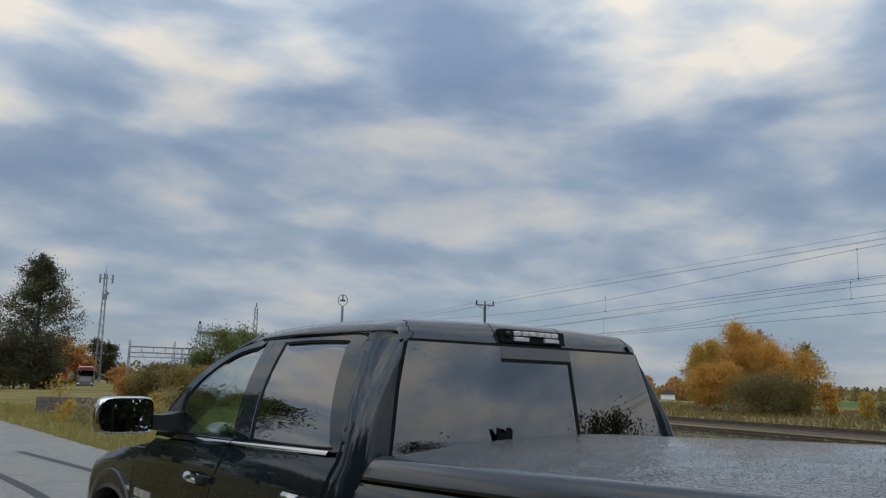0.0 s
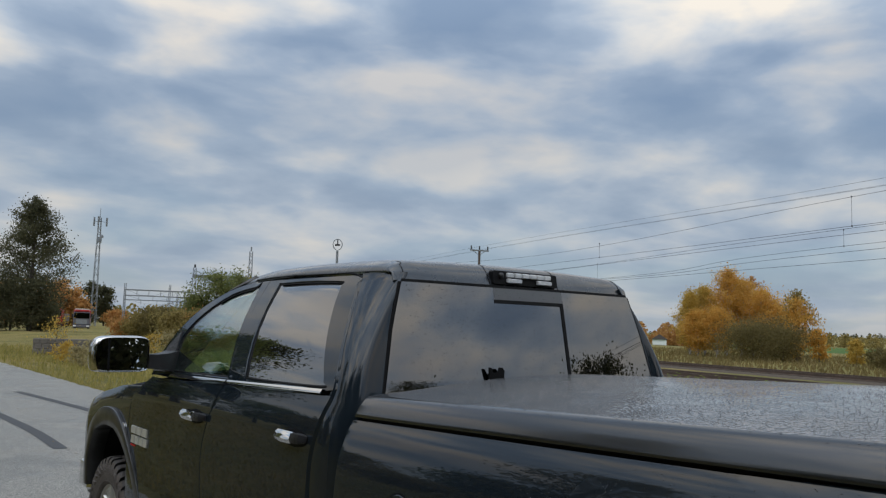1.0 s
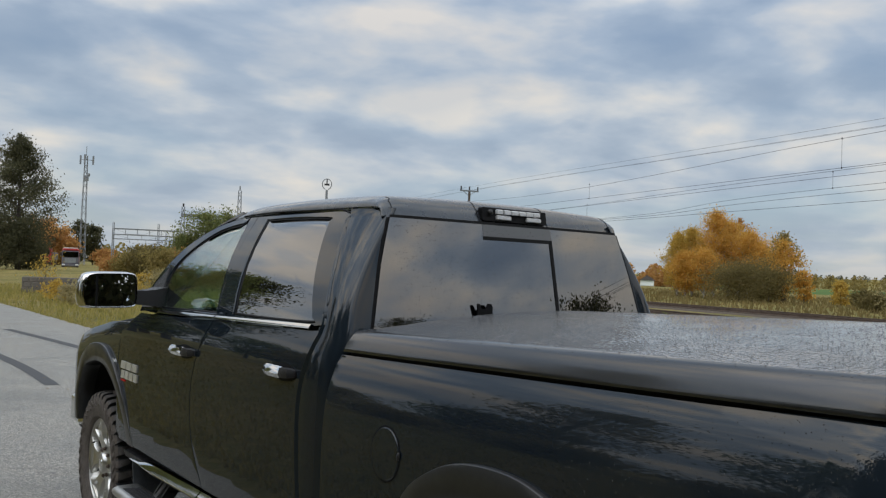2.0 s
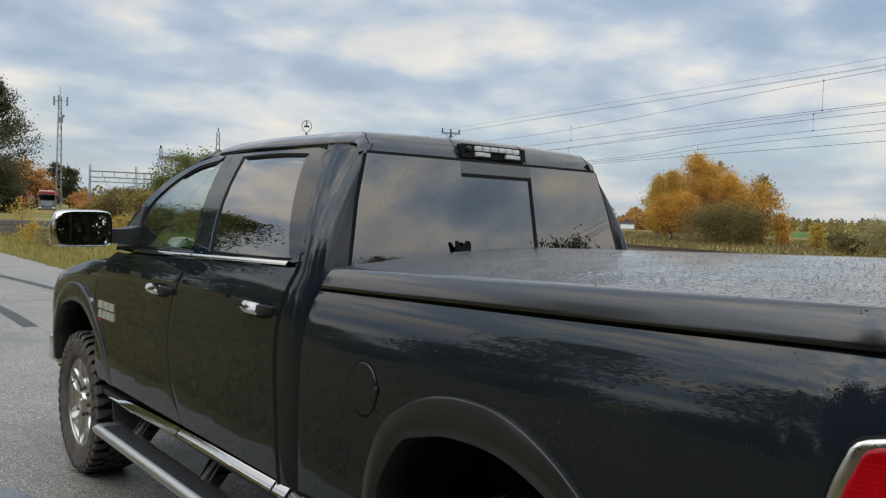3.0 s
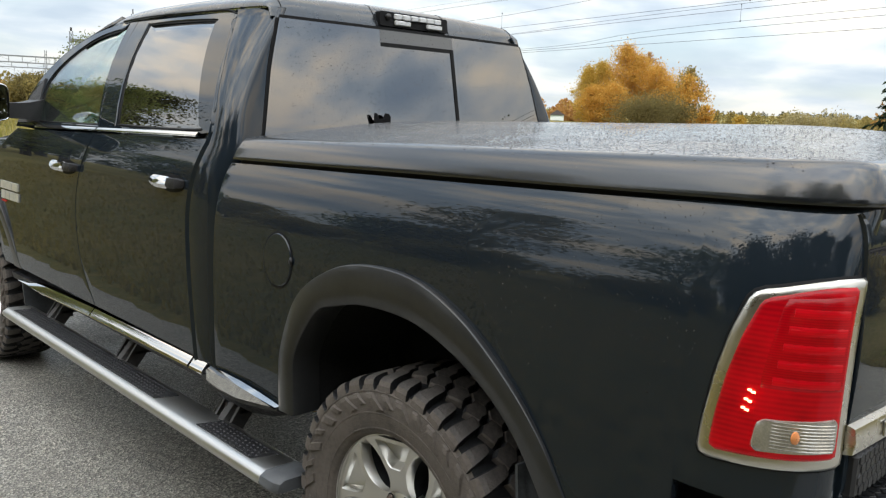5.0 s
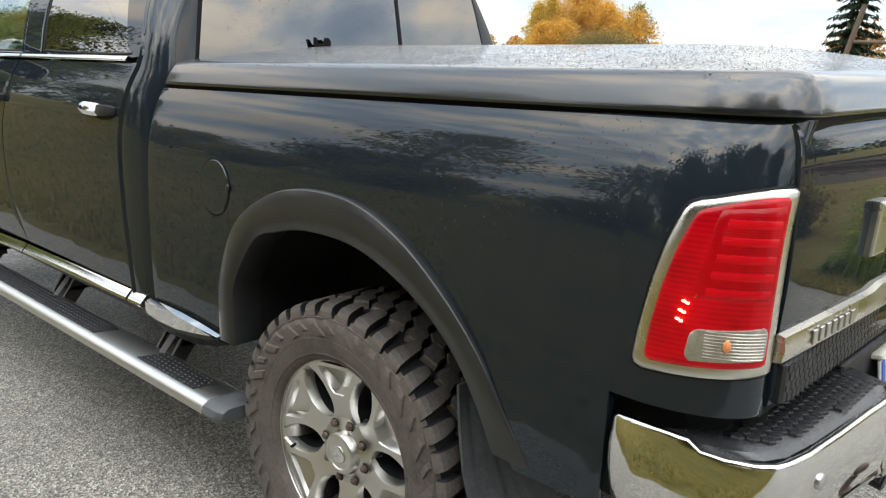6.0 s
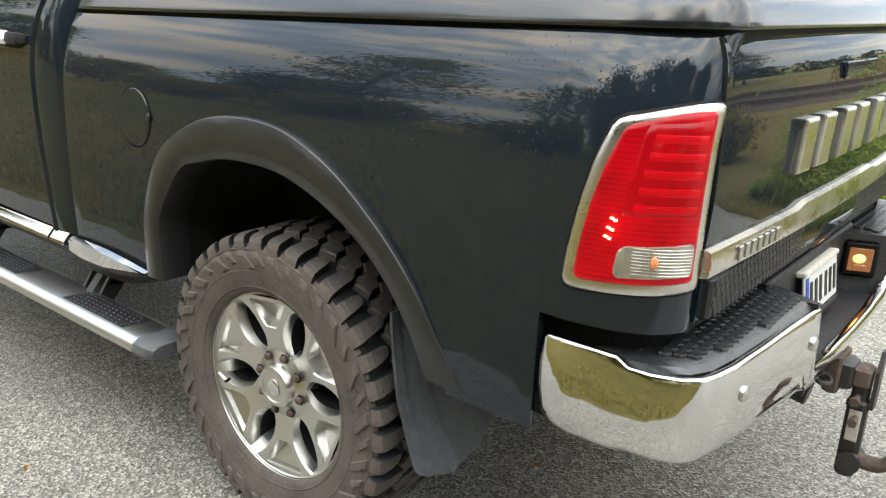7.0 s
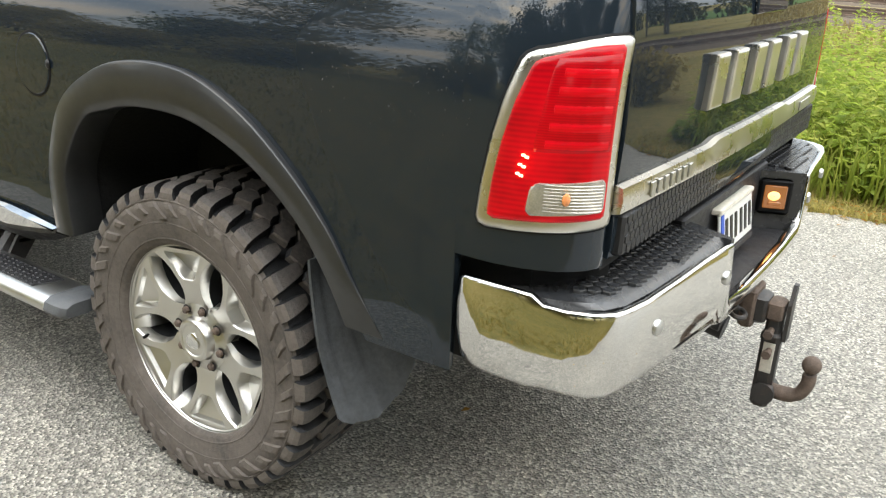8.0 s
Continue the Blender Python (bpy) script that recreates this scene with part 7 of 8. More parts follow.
            part("model_badge", b, BADGE, TRUCK, "small chrome badge block on the door", smooth=False)
    part("model_badge", Geo().loft([[(-(door_x(1.02) + o), y, z) for y, z in ((3.365, 1.016), (3.29, 1.016), (3.29, 1.024), (3.365, 1.024))] for o in (0.0, 0.005)], caps=True), RED_LENS, TRUCK, "small red badge mark", smooth=False)
    part("fender_badge", Geo().loft([[(-(door_x(1.09) + o), 3.545 + 0.040 * math.cos(a) * k, 1.092 + 0.035 * math.sin(a) * k) for a in (2 * math.pi * i / 24 for i in range(24))] for k, o in ((1, 0.0), (1, 0.006), (0.8, 0.008))], caps=True), CHROME, TRUCK, "round chrome badge on the fender")


def cab_back(z):
    return 1.0 + 0.2 * (z - 1.5) if z > 1.45 else 0.99


def build_cab():
    # rear corner from the door's edge round to the rear window
    seam = table(((0.62, 1.127), (0.75, 1.133), (0.98, 1.157), (1.176, 1.170), (1.28, 1.160), (1.38, 1.132), (1.46, 1.108), (1.523, 1.104), (1.64, 1.145), (1.76, 1.20), (1.87, 1.265), (1.948, 1.318), (1.985, 1.37)), 5)
    wide = lambda z: door_x(z) if z < 1.42 else max(0.700, lerp(door_x(z), upper_x(z), smoothstep(1.42, 1.50, z)))
    glass_x = lambda z: interp(z, ((1.40, 0.82), (1.50, 0.795), (1.75, 0.742), (1.92, 0.690), (2.0, 0.655)))

    def corner(u, v):
        z = lerp(0.64, 1.968, v)
        x, ys, yb = wide(z), interp(z, seam), cab_back(z)
        r = lerp(0.075, 0.062, smoothstep(1.46, 1.62, z))
        deep = max(r, (ys - 0.004 - yb) * 0.94)          # how far forward the rounding reaches
        if u < 0.1:
            t = u / 0.1
            return (-(x - 0.012 * (1 - smoothstep(0.75, 1.0, t))), lerp(ys + 0.06, ys - 0.003, min(1, t * 1.3)), z)
        if u < 0.3:
            return (-x, lerp(ys - 0.004, yb + deep, (u - 0.1) / 0.2), z)
        if u < 0.75:
            a = (u - 0.3) / 0.45 * math.pi / 2
            return (-(x - r * (1 - math.cos(a))), yb + deep * (1 - math.sin(a)), z)
        return (-lerp(x - r, min(glass_x(z), x - r - 0.004), (u - 0.75) / 0.25), yb, z)
    us = [0, 0.06, 0.076, 0.1, 0.15, 0.2, 0.25, 0.3] + [0.3 + 0.45 * i / 10 for i in range(1, 11)] + [0.85, 0.98, 1]
    vs = [0, 0.004] + [i / 34 for i in range(1, 34)] + [0.996, 1]
    both("cab_corner", solid(corner, us, vs, 0.02, (-1, -1, 0)), PAINT, TRUCK, sharp=50)
    part("cab_back_wall", Geo().box((-0.80, 1.0, 0.64), (0.80, 1.03, 1.44)), PAINT, TRUCK)
    # rear window: fixed panes left and right, a sliding pane set back between them
    back = lambda x, z, o: Vector((x, cab_back(z) - 0.004 - o - 0.016 * (1 - (x / 0.75) ** 2), z))
    z0, zt = 1.42, 1.928

    def window(x0, x1, out, zb, ztop, name, mat, parent, label):
        def at(u, v):
            z = lerp(zb, ztop, v)
            x = lerp(x0(z), x1(z), u)
            return back(x, z, out)
        w = part(name, solid(at, [0, 0.02] + [i / 8 for i in range(1, 8)] + [0.98, 1], [0, 0.02] + [i / 8 for i in range(1, 8)] + [0.98, 1], 0.006, (0, -1, 0), 0.0), mat, parent, label)
        return w
    edge = lambda z: glass_x(z) - 0.014
    fixed = window(lambda z: -edge(z), lambda z: -0.205, 0.0, z0, zt, "rear_window", PRIVACY, TRUCK, "dark rear window in three panes, beaded with rain")
    window(lambda z: 0.205, lambda z: edge(z), 0.0, z0, zt, "fixed_pane", PRIVACY, fixed, "dark fixed pane")
    window(lambda z: -0.2047, lambda z: 0.190, 0.0, z0, 1.862, "sliding_pane", PRIVACY, fixed, "sliding middle pane set back")
    window(lambda z: -0.205, lambda z: 0.205, 0.001, 1.876, zt, "upper_panel", GREY_PANEL, fixed, "dark grey panel above the sliding pane")
    window(lambda z: 0.188, lambda z: 0.206, 0.003, z0, 1.874, "slider_seal", SEAL, fixed, "")
    window(lambda z: -0.205, lambda z: 0.206, 0.003, 1.862, 1.877, "slider_seal", SEAL, fixed, "")
    for sx in (-1, 1):
        window(lambda z, sx=sx: sx * (edge(z) + 0.012) if sx < 0 else edge(z), lambda z, sx=sx: -edge(z) if sx < 0 else edge(z) + 0.012, -0.004, z0, zt, "window_seal", SEAL, fixed, "")
    window(lambda z: -edge(z), lambda z: edge(z), -0.003, zt, zt + 0.012, "window_seal", SEAL, fixed, "")
    # roof with its rolled rear header
    prof = table(((0.0, 1.088), (0.1, 1.108), (0.2, 1.134), (0.3, 1.175), (0.42, 1.30), (0.6, 1.7), (0.8, 2.2), (0.93, 2.48), (1.0, 2.62)), 6)
    hts = table(((0.0, 1.942), (0.1, 1.982), (0.2, 2.014), (0.3, 2.033), (0.42, 2.045), (0.6, 2.052), (0.8, 2.048), (0.93, 2.026), (1.0, 1.992)), 6)

    def roof(u, v):
        # flat crown, then a quarter-round down to the door tops
        e, zc = abs(u), interp(v, hts)
        fall = 0.20 * (e / 0.82) ** 2 if e < 0.82 else 0.20 + 0.80 * (1 - math.sqrt(max(0.0, 1 - ((e - 0.82) / 0.18) ** 2)))
        low = min(zc - 0.012, interp(v, ((0.0, 1.96), (0.2, 1.9705), (0.66, 1.979), (0.85, 1.966), (1.0, 1.93))))
        return (u * 0.698, interp(v, prof) + 0.012 * e ** 4 * (1 - smoothstep(0.0, 0.3, v)), zc - (zc - low) * fall)
    half = [0.05 * i for i in range(1, 17)] + [0.82, 0.85, 0.88, 0.905, 0.93, 0.95, 0.966, 0.98, 0.99, 0.997, 1.0]
    xs = [-x for x in reversed(half)] + [0.0] + half
    ysv = [0, 0.01] + [i / 40 for i in range(1, 40)] + [0.99, 1]
    top = part("roof", solid(roof, xs, ysv, 0.012, (0, -0.3, 1)), PAINT_WET, TRUCK, "black roof panel", sharp=60)
    # joints: each side of the lamp panel, and from the window's corners up into the roof
    for e in (-0.292, 0.296, -0.925, 0.925):
        ends = spline([(p[0], p[1] + 0.0010, p[2] - 0.0008) for p in (roof(e * (1 - 0.02 * (v > 0.2)), v) for v in (0.0, 0.05, 0.1, 0.15, 0.2, 0.25, 0.3))], 3)
        part("roof_joint", Geo().tube(ends, 0.0030, 6), SEAL, top)
    for x in (-0.50, -0.22, 0.0, 0.22, 0.50):
        y, z = 2.47 - 0.10 * abs(x), 2.024 - 0.014 * (x / 0.58) ** 2
        part("roof_marker_lamp", Geo().loft([[(x + k * 0.045 * math.cos(a), y + k * 0.035 * math.sin(a), z + h) for a in (2 * math.pi * i / 20 for i in range(20))] for k, h in ((1, -0.004), (0.95, 0.014), (0.6, 0.026), (0.1, 0.030))], caps=True), MARKER_LIT, top, "small amber roof marker lamp, lit")
    # high brake lamp in the header
    lamp = Geo()
    yh = lambda x: 1.080 - 0.006 * (1 - (x / 0.2) ** 2)
    lamp.loft([[(x, yh(x) + 0.02, zb), (x, yh(x) - 0.002, zb), (x, yh(x) + 0.006, zt2), (x, yh(x) + 0.035, zt2)] for x, zb, zt2 in ((-0.192, 1.950, 2.000), (-0.186, 1.947, 2.006), (0.186, 1.947, 2.006), (0.192, 1.950, 2.000))], closed=True, caps=True)
    ch = part("high_brake_lamp", lamp, SEAL, TRUCK, "black high brake lamp with two clear lenses and a camera", sharp=40)
    for k in range(6):
        x = -0.118 + 0.045 * k
        part("brake_cell", Geo().box((x, yh(x) - 0.006, 1.978), (x + 0.038, yh(x) + 0.012, 1.999), bevel=0.003), BRAKE_CLEAR, ch, "clear white lamp cell")
    for x0, x1 in ((-0.118, -0.03), (0.06, 0.15)):
        part("cargo_lens", Geo().box((x0, yh(x0) - 0.0075, 1.953), (x1, yh(x0) + 0.008, 1.974), bevel=0.004), BRAKE_CLEAR, ch, "clear cargo lamp lens")
    part("camera_eye", Geo().spin([(0.001, -0.010), (0.008, -0.009), (0.013, -0.004), (0.014, 0.006)], 18, "y"), PLATE_BLACK, ch, at=pose(-0.152, 1.076, 1.984))
    # screen pillars and the thin seal line above the doors
    rail = spline([(-0.695, 2.40, 1.969), (-0.694, 2.10, 1.9775), (-0.694, 1.70, 1.9755), (-0.695, 1.42, 1.9685), (-0.703, 1.335, 1.950)], 6)
    part("roof_seal", Geo().tube(rail, 0.005, 6), SEAL, TRUCK)
    pill = Geo()
    rows = []
    for y, z in [(p.x, p.y) for p in spline([(3.23, 1.43, 0), (3.20, 1.49, 0), (3.165, 1.56, 0), (3.04, 1.71, 0), (2.88, 1.835, 0), (2.65, 1.928, 0), (2.40, 1.985, 0)], 5)]:
        t = (max(0.0, 1.985 - z) / 0.585) ** (1 / 0.9)
        wx, wy = lerp(0.665, 0.865, t) + 0.004, lerp(2.60, 3.26, t) - 0.078
        ox, oy = upper_x(z) - 0.002, y + 0.004
        rows.append([(-ox + 0.03, oy, z), (-ox, oy, z), (-lerp(ox, wx, 0.35) - 0.006, lerp(oy, wy, 0.35) + 0.012, z + 0.012), (-lerp(ox, wx, 0.7), lerp(oy, wy, 0.7) + 0.014, z + 0.012), (-wx, wy, z + 0.004), (-wx + 0.02, wy - 0.02, z - 0.02)])
    pill.loft(rows, closed=True, caps=True)
    both("screen_pillar", pill, PAINT, TRUCK, sharp=60)
    ws = Geo()
    rows = []
    for i in range(9):
        t = i / 8
        y, z, hw = lerp(2.60, 3.26, t), lerp(1.985, 1.40, t ** 0.9), lerp(0.665, 0.865, t)
        rows.append([(hw * k / 6, y - 0.16 * (k / 6) ** 2 + 0.08, z) for k in range(-6, 7)])
    ws.loft(rows, closed=False)
    w = part("windscreen", ws, SIDE_GLASS, TRUCK, "slanted windscreen", recalc=False)
    w.visible_shadow = False
    # sills with chrome strips
    sill = Geo().loft([[(-0.90, y, 0.625), (-0.985, y, 0.620), (-0.978, y, 0.585), (-0.92, y, 0.545), (-0.80, y, 0.54)] for y in (3.30, 2.2, 1.05)], closed=True, caps=True)
    both("sill", sill, TRIM_BLACK, TRUCK, "black sill under the doors")
    for ya, yb, za, zb in ((3.12, 2.125, 0.607, 0.634), (2.115, 1.170, 0.634, 0.643), (1.155, 1.058, 0.643, 0.645)):
        st = Geo()
        rows = []
        for i in range(9):
            y, z = lerp(ya, yb, i / 8), lerp(za, zb, i / 8)
            h = 0.023 * (smoothstep(3.14, 2.75, y) if ya > 3 else 1) + 0.002
            x = 0.978
            rows.append([(-(x - 0.02), y, z - h), (-(x + 0.029), y, z - h * 0.95), (-(x + 0.031), y, z - h * 0.78), (-(x + 0.029), y, z - h * 0.45), (-(x + 0.006), y, z + h * 0.62), (-(x - 0.022), y, z + h * 0.6)])
        st.loft(rows, closed=True, caps=True)
        both("sill_strip", st, CHROME, TRUCK, "chrome strip along the sill", sharp=30)


def build_front():
    hood_edge = lambda y: interp(y, ((3.10, 1.418), (3.24, 1.401), (3.67, 1.345), (4.16, 1.262), (4.46, 1.185), (4.62, 1.12), (4.74, 1.03)))
    nose = lambda y: 0.10 * smoothstep(4.30, 4.78, y) ** 1.5

    def fender(u, v):
        y = lerp(3.46, 4.72, u)
        zt = hood_edge(y)
        low = max(0.655, arch_z(y - 3.80))
        z = lerp(low, zt, v)
        yy = y - (0.30 * smoothstep(1.24, 1.42, z) * (1 - smoothstep(0.0, 0.25, u)))
        return (-(interp(z - (zt - 1.43) * smoothstep(0.9, 1.2, z), DOOR_SIDE) - nose(y)), yy, z)
    us = [0, 0.004] + [i / 100 for i in range(1, 100)] + [0.996, 1]
    vs = [0, 0.006] + [i / 22 for i in range(1, 22)] + [0.994, 1]
    both("front_fender", solid(fender, us, vs, 0.02, (-1, 0, 0.3)), PAINT, TRUCK, sharp=50)
    both("wheel_arch_flare", flare(Geo(), 3.80, lambda y, z: interp(z, DOOR_SIDE) - nose(y)), FLARE, TRUCK, sharp=60)
    both("wheel_well", wheel_well(Geo(), 3.80), WELL, TRUCK, recalc=False)

    def hood(u, v):
        y = lerp(3.16, 4.74, v)
        e = abs(u)
        z = hood_edge(y) + 0.055 * (1 - e ** 4) * (1 - smoothstep(4.3, 4.74, y) * 0.5) + 0.03 * (1 - smoothstep(0.30, 0.42, e)) * (1 - smoothstep(4.2, 4.7, y))
        x = u * (0.945 - nose(y) - 0.02)
        return (x, y - 0.12 * e ** 2 * smoothstep(4.2, 4.74, y), z - 0.002)
    part("hood", solid(hood, edged(-1, 1, 40, 0.005), edged(0, 1, 28, 0.005), 0.02, (0, 0, 1)), PAINT, TRUCK, "long black hood with a raised centre", sharp=50)
    part("cowl", Geo().box((-0.86, 3.08, 1.36), (0.86, 3.34, 1.395), bevel=0.01), TRIM_BLACK, TRUCK)
    # front end
    grille = part("grille", Geo().box((-0.56, 4.60, 0.74), (0.56, 4.76, 1.13), bevel=0.03), CHROME, TRUCK, "chrome front grille")
    for x in (-0.27, 0.27):
        for z in (0.85, 1.02):
            part("grille_mesh", Geo().box((x - 0.23, 4.755, z - 0.07), (x + 0.23, 4.768, z + 0.07), bevel=0.004), TRIM_BLACK, grille)
    for sx in (-1, 1):
        part("headlamp", Geo().box((sx * 0.73 - 0.16, 4.50, 0.86), (sx * 0.73 + 0.16, 4.72, 1.10), bevel=0.03), CLEAR_LENS, TRUCK, "clear headlamp")
    part("front_bumper", Geo().box((-0.93, 4.50, 0.52), (0.93, 4.80, 0.78), bevel=0.05), CHROME, TRUCK, "chrome front bumper")
    both("front_corner", Geo().box((-0.90, 4.42, 0.50), (-0.70, 4.66, 0.92), bevel=0.03), WELL, TRUCK)


def build_under():
    part("frame_rails", Geo().box((-0.44, -1.00, 0.50), (-0.34, 4.55, 0.64)).box((0.34, -1.00, 0.50), (0.44, 4.55, 0.64)), WELL, TRUCK, smooth=False)
    part("underbody", Geo().box((-0.80, 0.62, 0.60), (0.80, 3.16, 0.68)).box((-0.46, -1.05, 0.66), (0.46, 4.5, 0.70)), WELL, TRUCK, smooth=False)
    for y in (0.0, 3.8):
        part("axle", Geo().tube([(-0.74, y, 0.44), (0.74, y, 0.44)], 0.055, 14), DARK_STEEL, TRUCK)
        part("differential", Geo().spin([(0.001, -0.16), (0.10, -0.13), (0.15, -0.04), (0.15, 0.04), (0.10, 0.13), (0.001, 0.16)], 20, "y"), DARK_STEEL, TRUCK, at=pose(0.0 if y < 1 else 0.2, y, 0.44))
    part("spare_wheel", Geo().spin([(0.001, -0.10), (0.34, -0.10), (0.37, -0.05), (0.37, 0.05), (0.34, 0.10), (0.001, 0.10)], 32, "z"), RUBBER, TRUCK, at=pose(0, -0.62, 0.58))
    for x in (-0.62, 0.62):
        part("leaf_spring", Geo().tube(spline([(x, 0.62, 0.58), (x, 0.3, 0.50), (x, 0, 0.475), (x, -0.4, 0.51), (x, -0.75, 0.60)], 5), 0.034, 6), DARK_STEEL, TRUCK)
    # mud flaps behind the rear wheels
    def flap(u, v):
        z = lerp(0.36, 0.77, v)
        x = lerp(-0.985, -0.80, u)
        drop = 0.0
        if v < 0.25:
            drop = 0.03 * (1 - v / 0.25) * (abs(u - 0.5) * 2) ** 4
        y = -0.405 - 0.115 * (1 - v) ** 1.2 - 0.10 * u * (1 - 0.5 * v) - 0.0035 * math.sin(u * 17 + 2.5 * v) - 0.002 * math.sin(u * 41 + 4 * v)
        lead = interp(v, ((0, 0.02), (0.5, 0.02), (1, 0.05)))
        return (x + lead, y, z + drop + 0.02 * u + 0.13 * max(0, u - 0.45) ** 1.6 * (1 - v) * 2.2)
    both("mud_flap", solid(flap, [i / 30 for i in range(31)], [i / 14 for i in range(15)], 0.008, (0, -1, 0)), FLAP, TRUCK, "grey dirty rubber mud flap")
    fl = Geo()
    fl.loft([[(-0.965, 3.22, 0.62), (-0.72, 3.20, 0.62), (-0.72, 3.19, 0.62), (-0.965, 3.21, 0.62)], [(-0.96, 3.16, 0.36), (-0.72, 3.14, 0.36), (-0.72, 3.13, 0.36), (-0.96, 3.15, 0.36)]], caps=True)
    both("mud_flap", fl, FLAP, TRUCK, "short mud flap behind the front wheel", smooth=False)


def build_step():
    """Side step: metal tube with black tread pads on three brackets."""
    body = Geo()
    rows = []
    sec = ((-1.078, 0.412), (-1.071, 0.434), (-1.048, 0.4465), (-0.94, 0.446), (-0.922, 0.436), (-0.922, 0.405), (-0.94, 0.392), (-1.06, 0.392), (-1.074, 0.402))
    for y, k in ((3.20, 0.5), (3.18, 0.92), (3.14, 1.0), (2.0, 1.0), (0.60, 1.0), (0.545, 1.0)):
        cx, cz = -1.0, 0.42
        rows.append([(cx + (x - cx) * (0.9 + 0.1 * k), y, cz + (z - cz) * k) for x, z in sec])
    body.loft(rows, closed=True, caps=True)
    pads = []
    for y0, y1 in ((3.09, 1.375), (1.03, 0.655)):
        p = Geo().loft([[(-1.045, y0, 0.444), (-0.955, y0 - 0.03, 0.444), (-0.955, y1 - 0.03, 0.444), (-1.045, y1, 0.444)], [(-1.045, y0, 0.4495), (-0.955, y0 - 0.03, 0.4495), (-0.955, y1 - 0.03, 0.4495), (-1.045, y1, 0.4495)]], caps=True)
        bumps = Geo()
        n = int((y0 - y1) / 0.026)
        for i in range(n):
            for j in range(5):
                x, y = -1.036 + 0.0185 * j, y0 - 0.02 - 0.026 * i - (0.013 if j % 2 else 0)
                bumps.loft([[(x - 0.006 * k, y, 0.449 + h), (x, y - 0.008 * k, 0.449 + h), (x + 0.006 * k, y, 0.449 + h), (x, y + 0.008 * k, 0.449 + h)] for k, h in ((1, 0), (0.5, 0.0035))])
                bumps.f.append(tuple(range(len(bumps.v) - 4, len(bumps.v))))
        pads.append((p, bumps))
    cap = Geo().loft([[(-1.0 + (x + 1.0) * kx, y, 0.42 + (z - 0.42) * k) for x, z in sec] for y, k, kx in ((0.547, 1.04, 1.02), (0.50, 1.04, 1.02), (0.470, 0.95, 0.95), (0.455, 0.75, 0.8))], caps=True)
    for i in range(2):
        f = mirrored if i else (lambda q: q)
        step = part("side_step", f(body), SATIN, TRUCK, "brushed metal side step with black treads", sharp=50)
        for p, b in pads:
            pd = part("tread_pad", f(p), TRIM_BLACK, TRUCK, "black tread pad", smooth=False)
            tagged(part("stud_pattern", f(b), TRIM_BLACK, pd, smooth=False), kind="stuff")
        part("end_cap", f(cap), CAP_GREY, step, "scuffed grey plastic end cap")
        for y in (2.85, 1.95, 1.03):
            br = Geo()
            for dy in (-0.06, 0.05):
                br.loft([[(-0.97, y + dy, 0.395), (-0.97, y + dy + 0.014, 0.395), (-0.90, y + dy + 0.014, 0.395), (-0.90, y + dy, 0.395)], [(-0.83, y + dy, 0.60), (-0.83, y + dy + 0.014, 0.60), (-0.74, y + dy + 0.014, 0.60), (-0.74, y + dy, 0.60)]], caps=True)
            br.box((-0.90, y - 0.06, 0.47), (-0.80, y + 0.064, 0.485), None)
            part("bracket", f(br), DARK_STEEL, step, smooth=False)
            part("bracket_gusset", f(Geo().tube([(-0.95, y, 0.40), (-0.78, y, 0.60)], 0.035, 8)), DARK_STEEL, step)


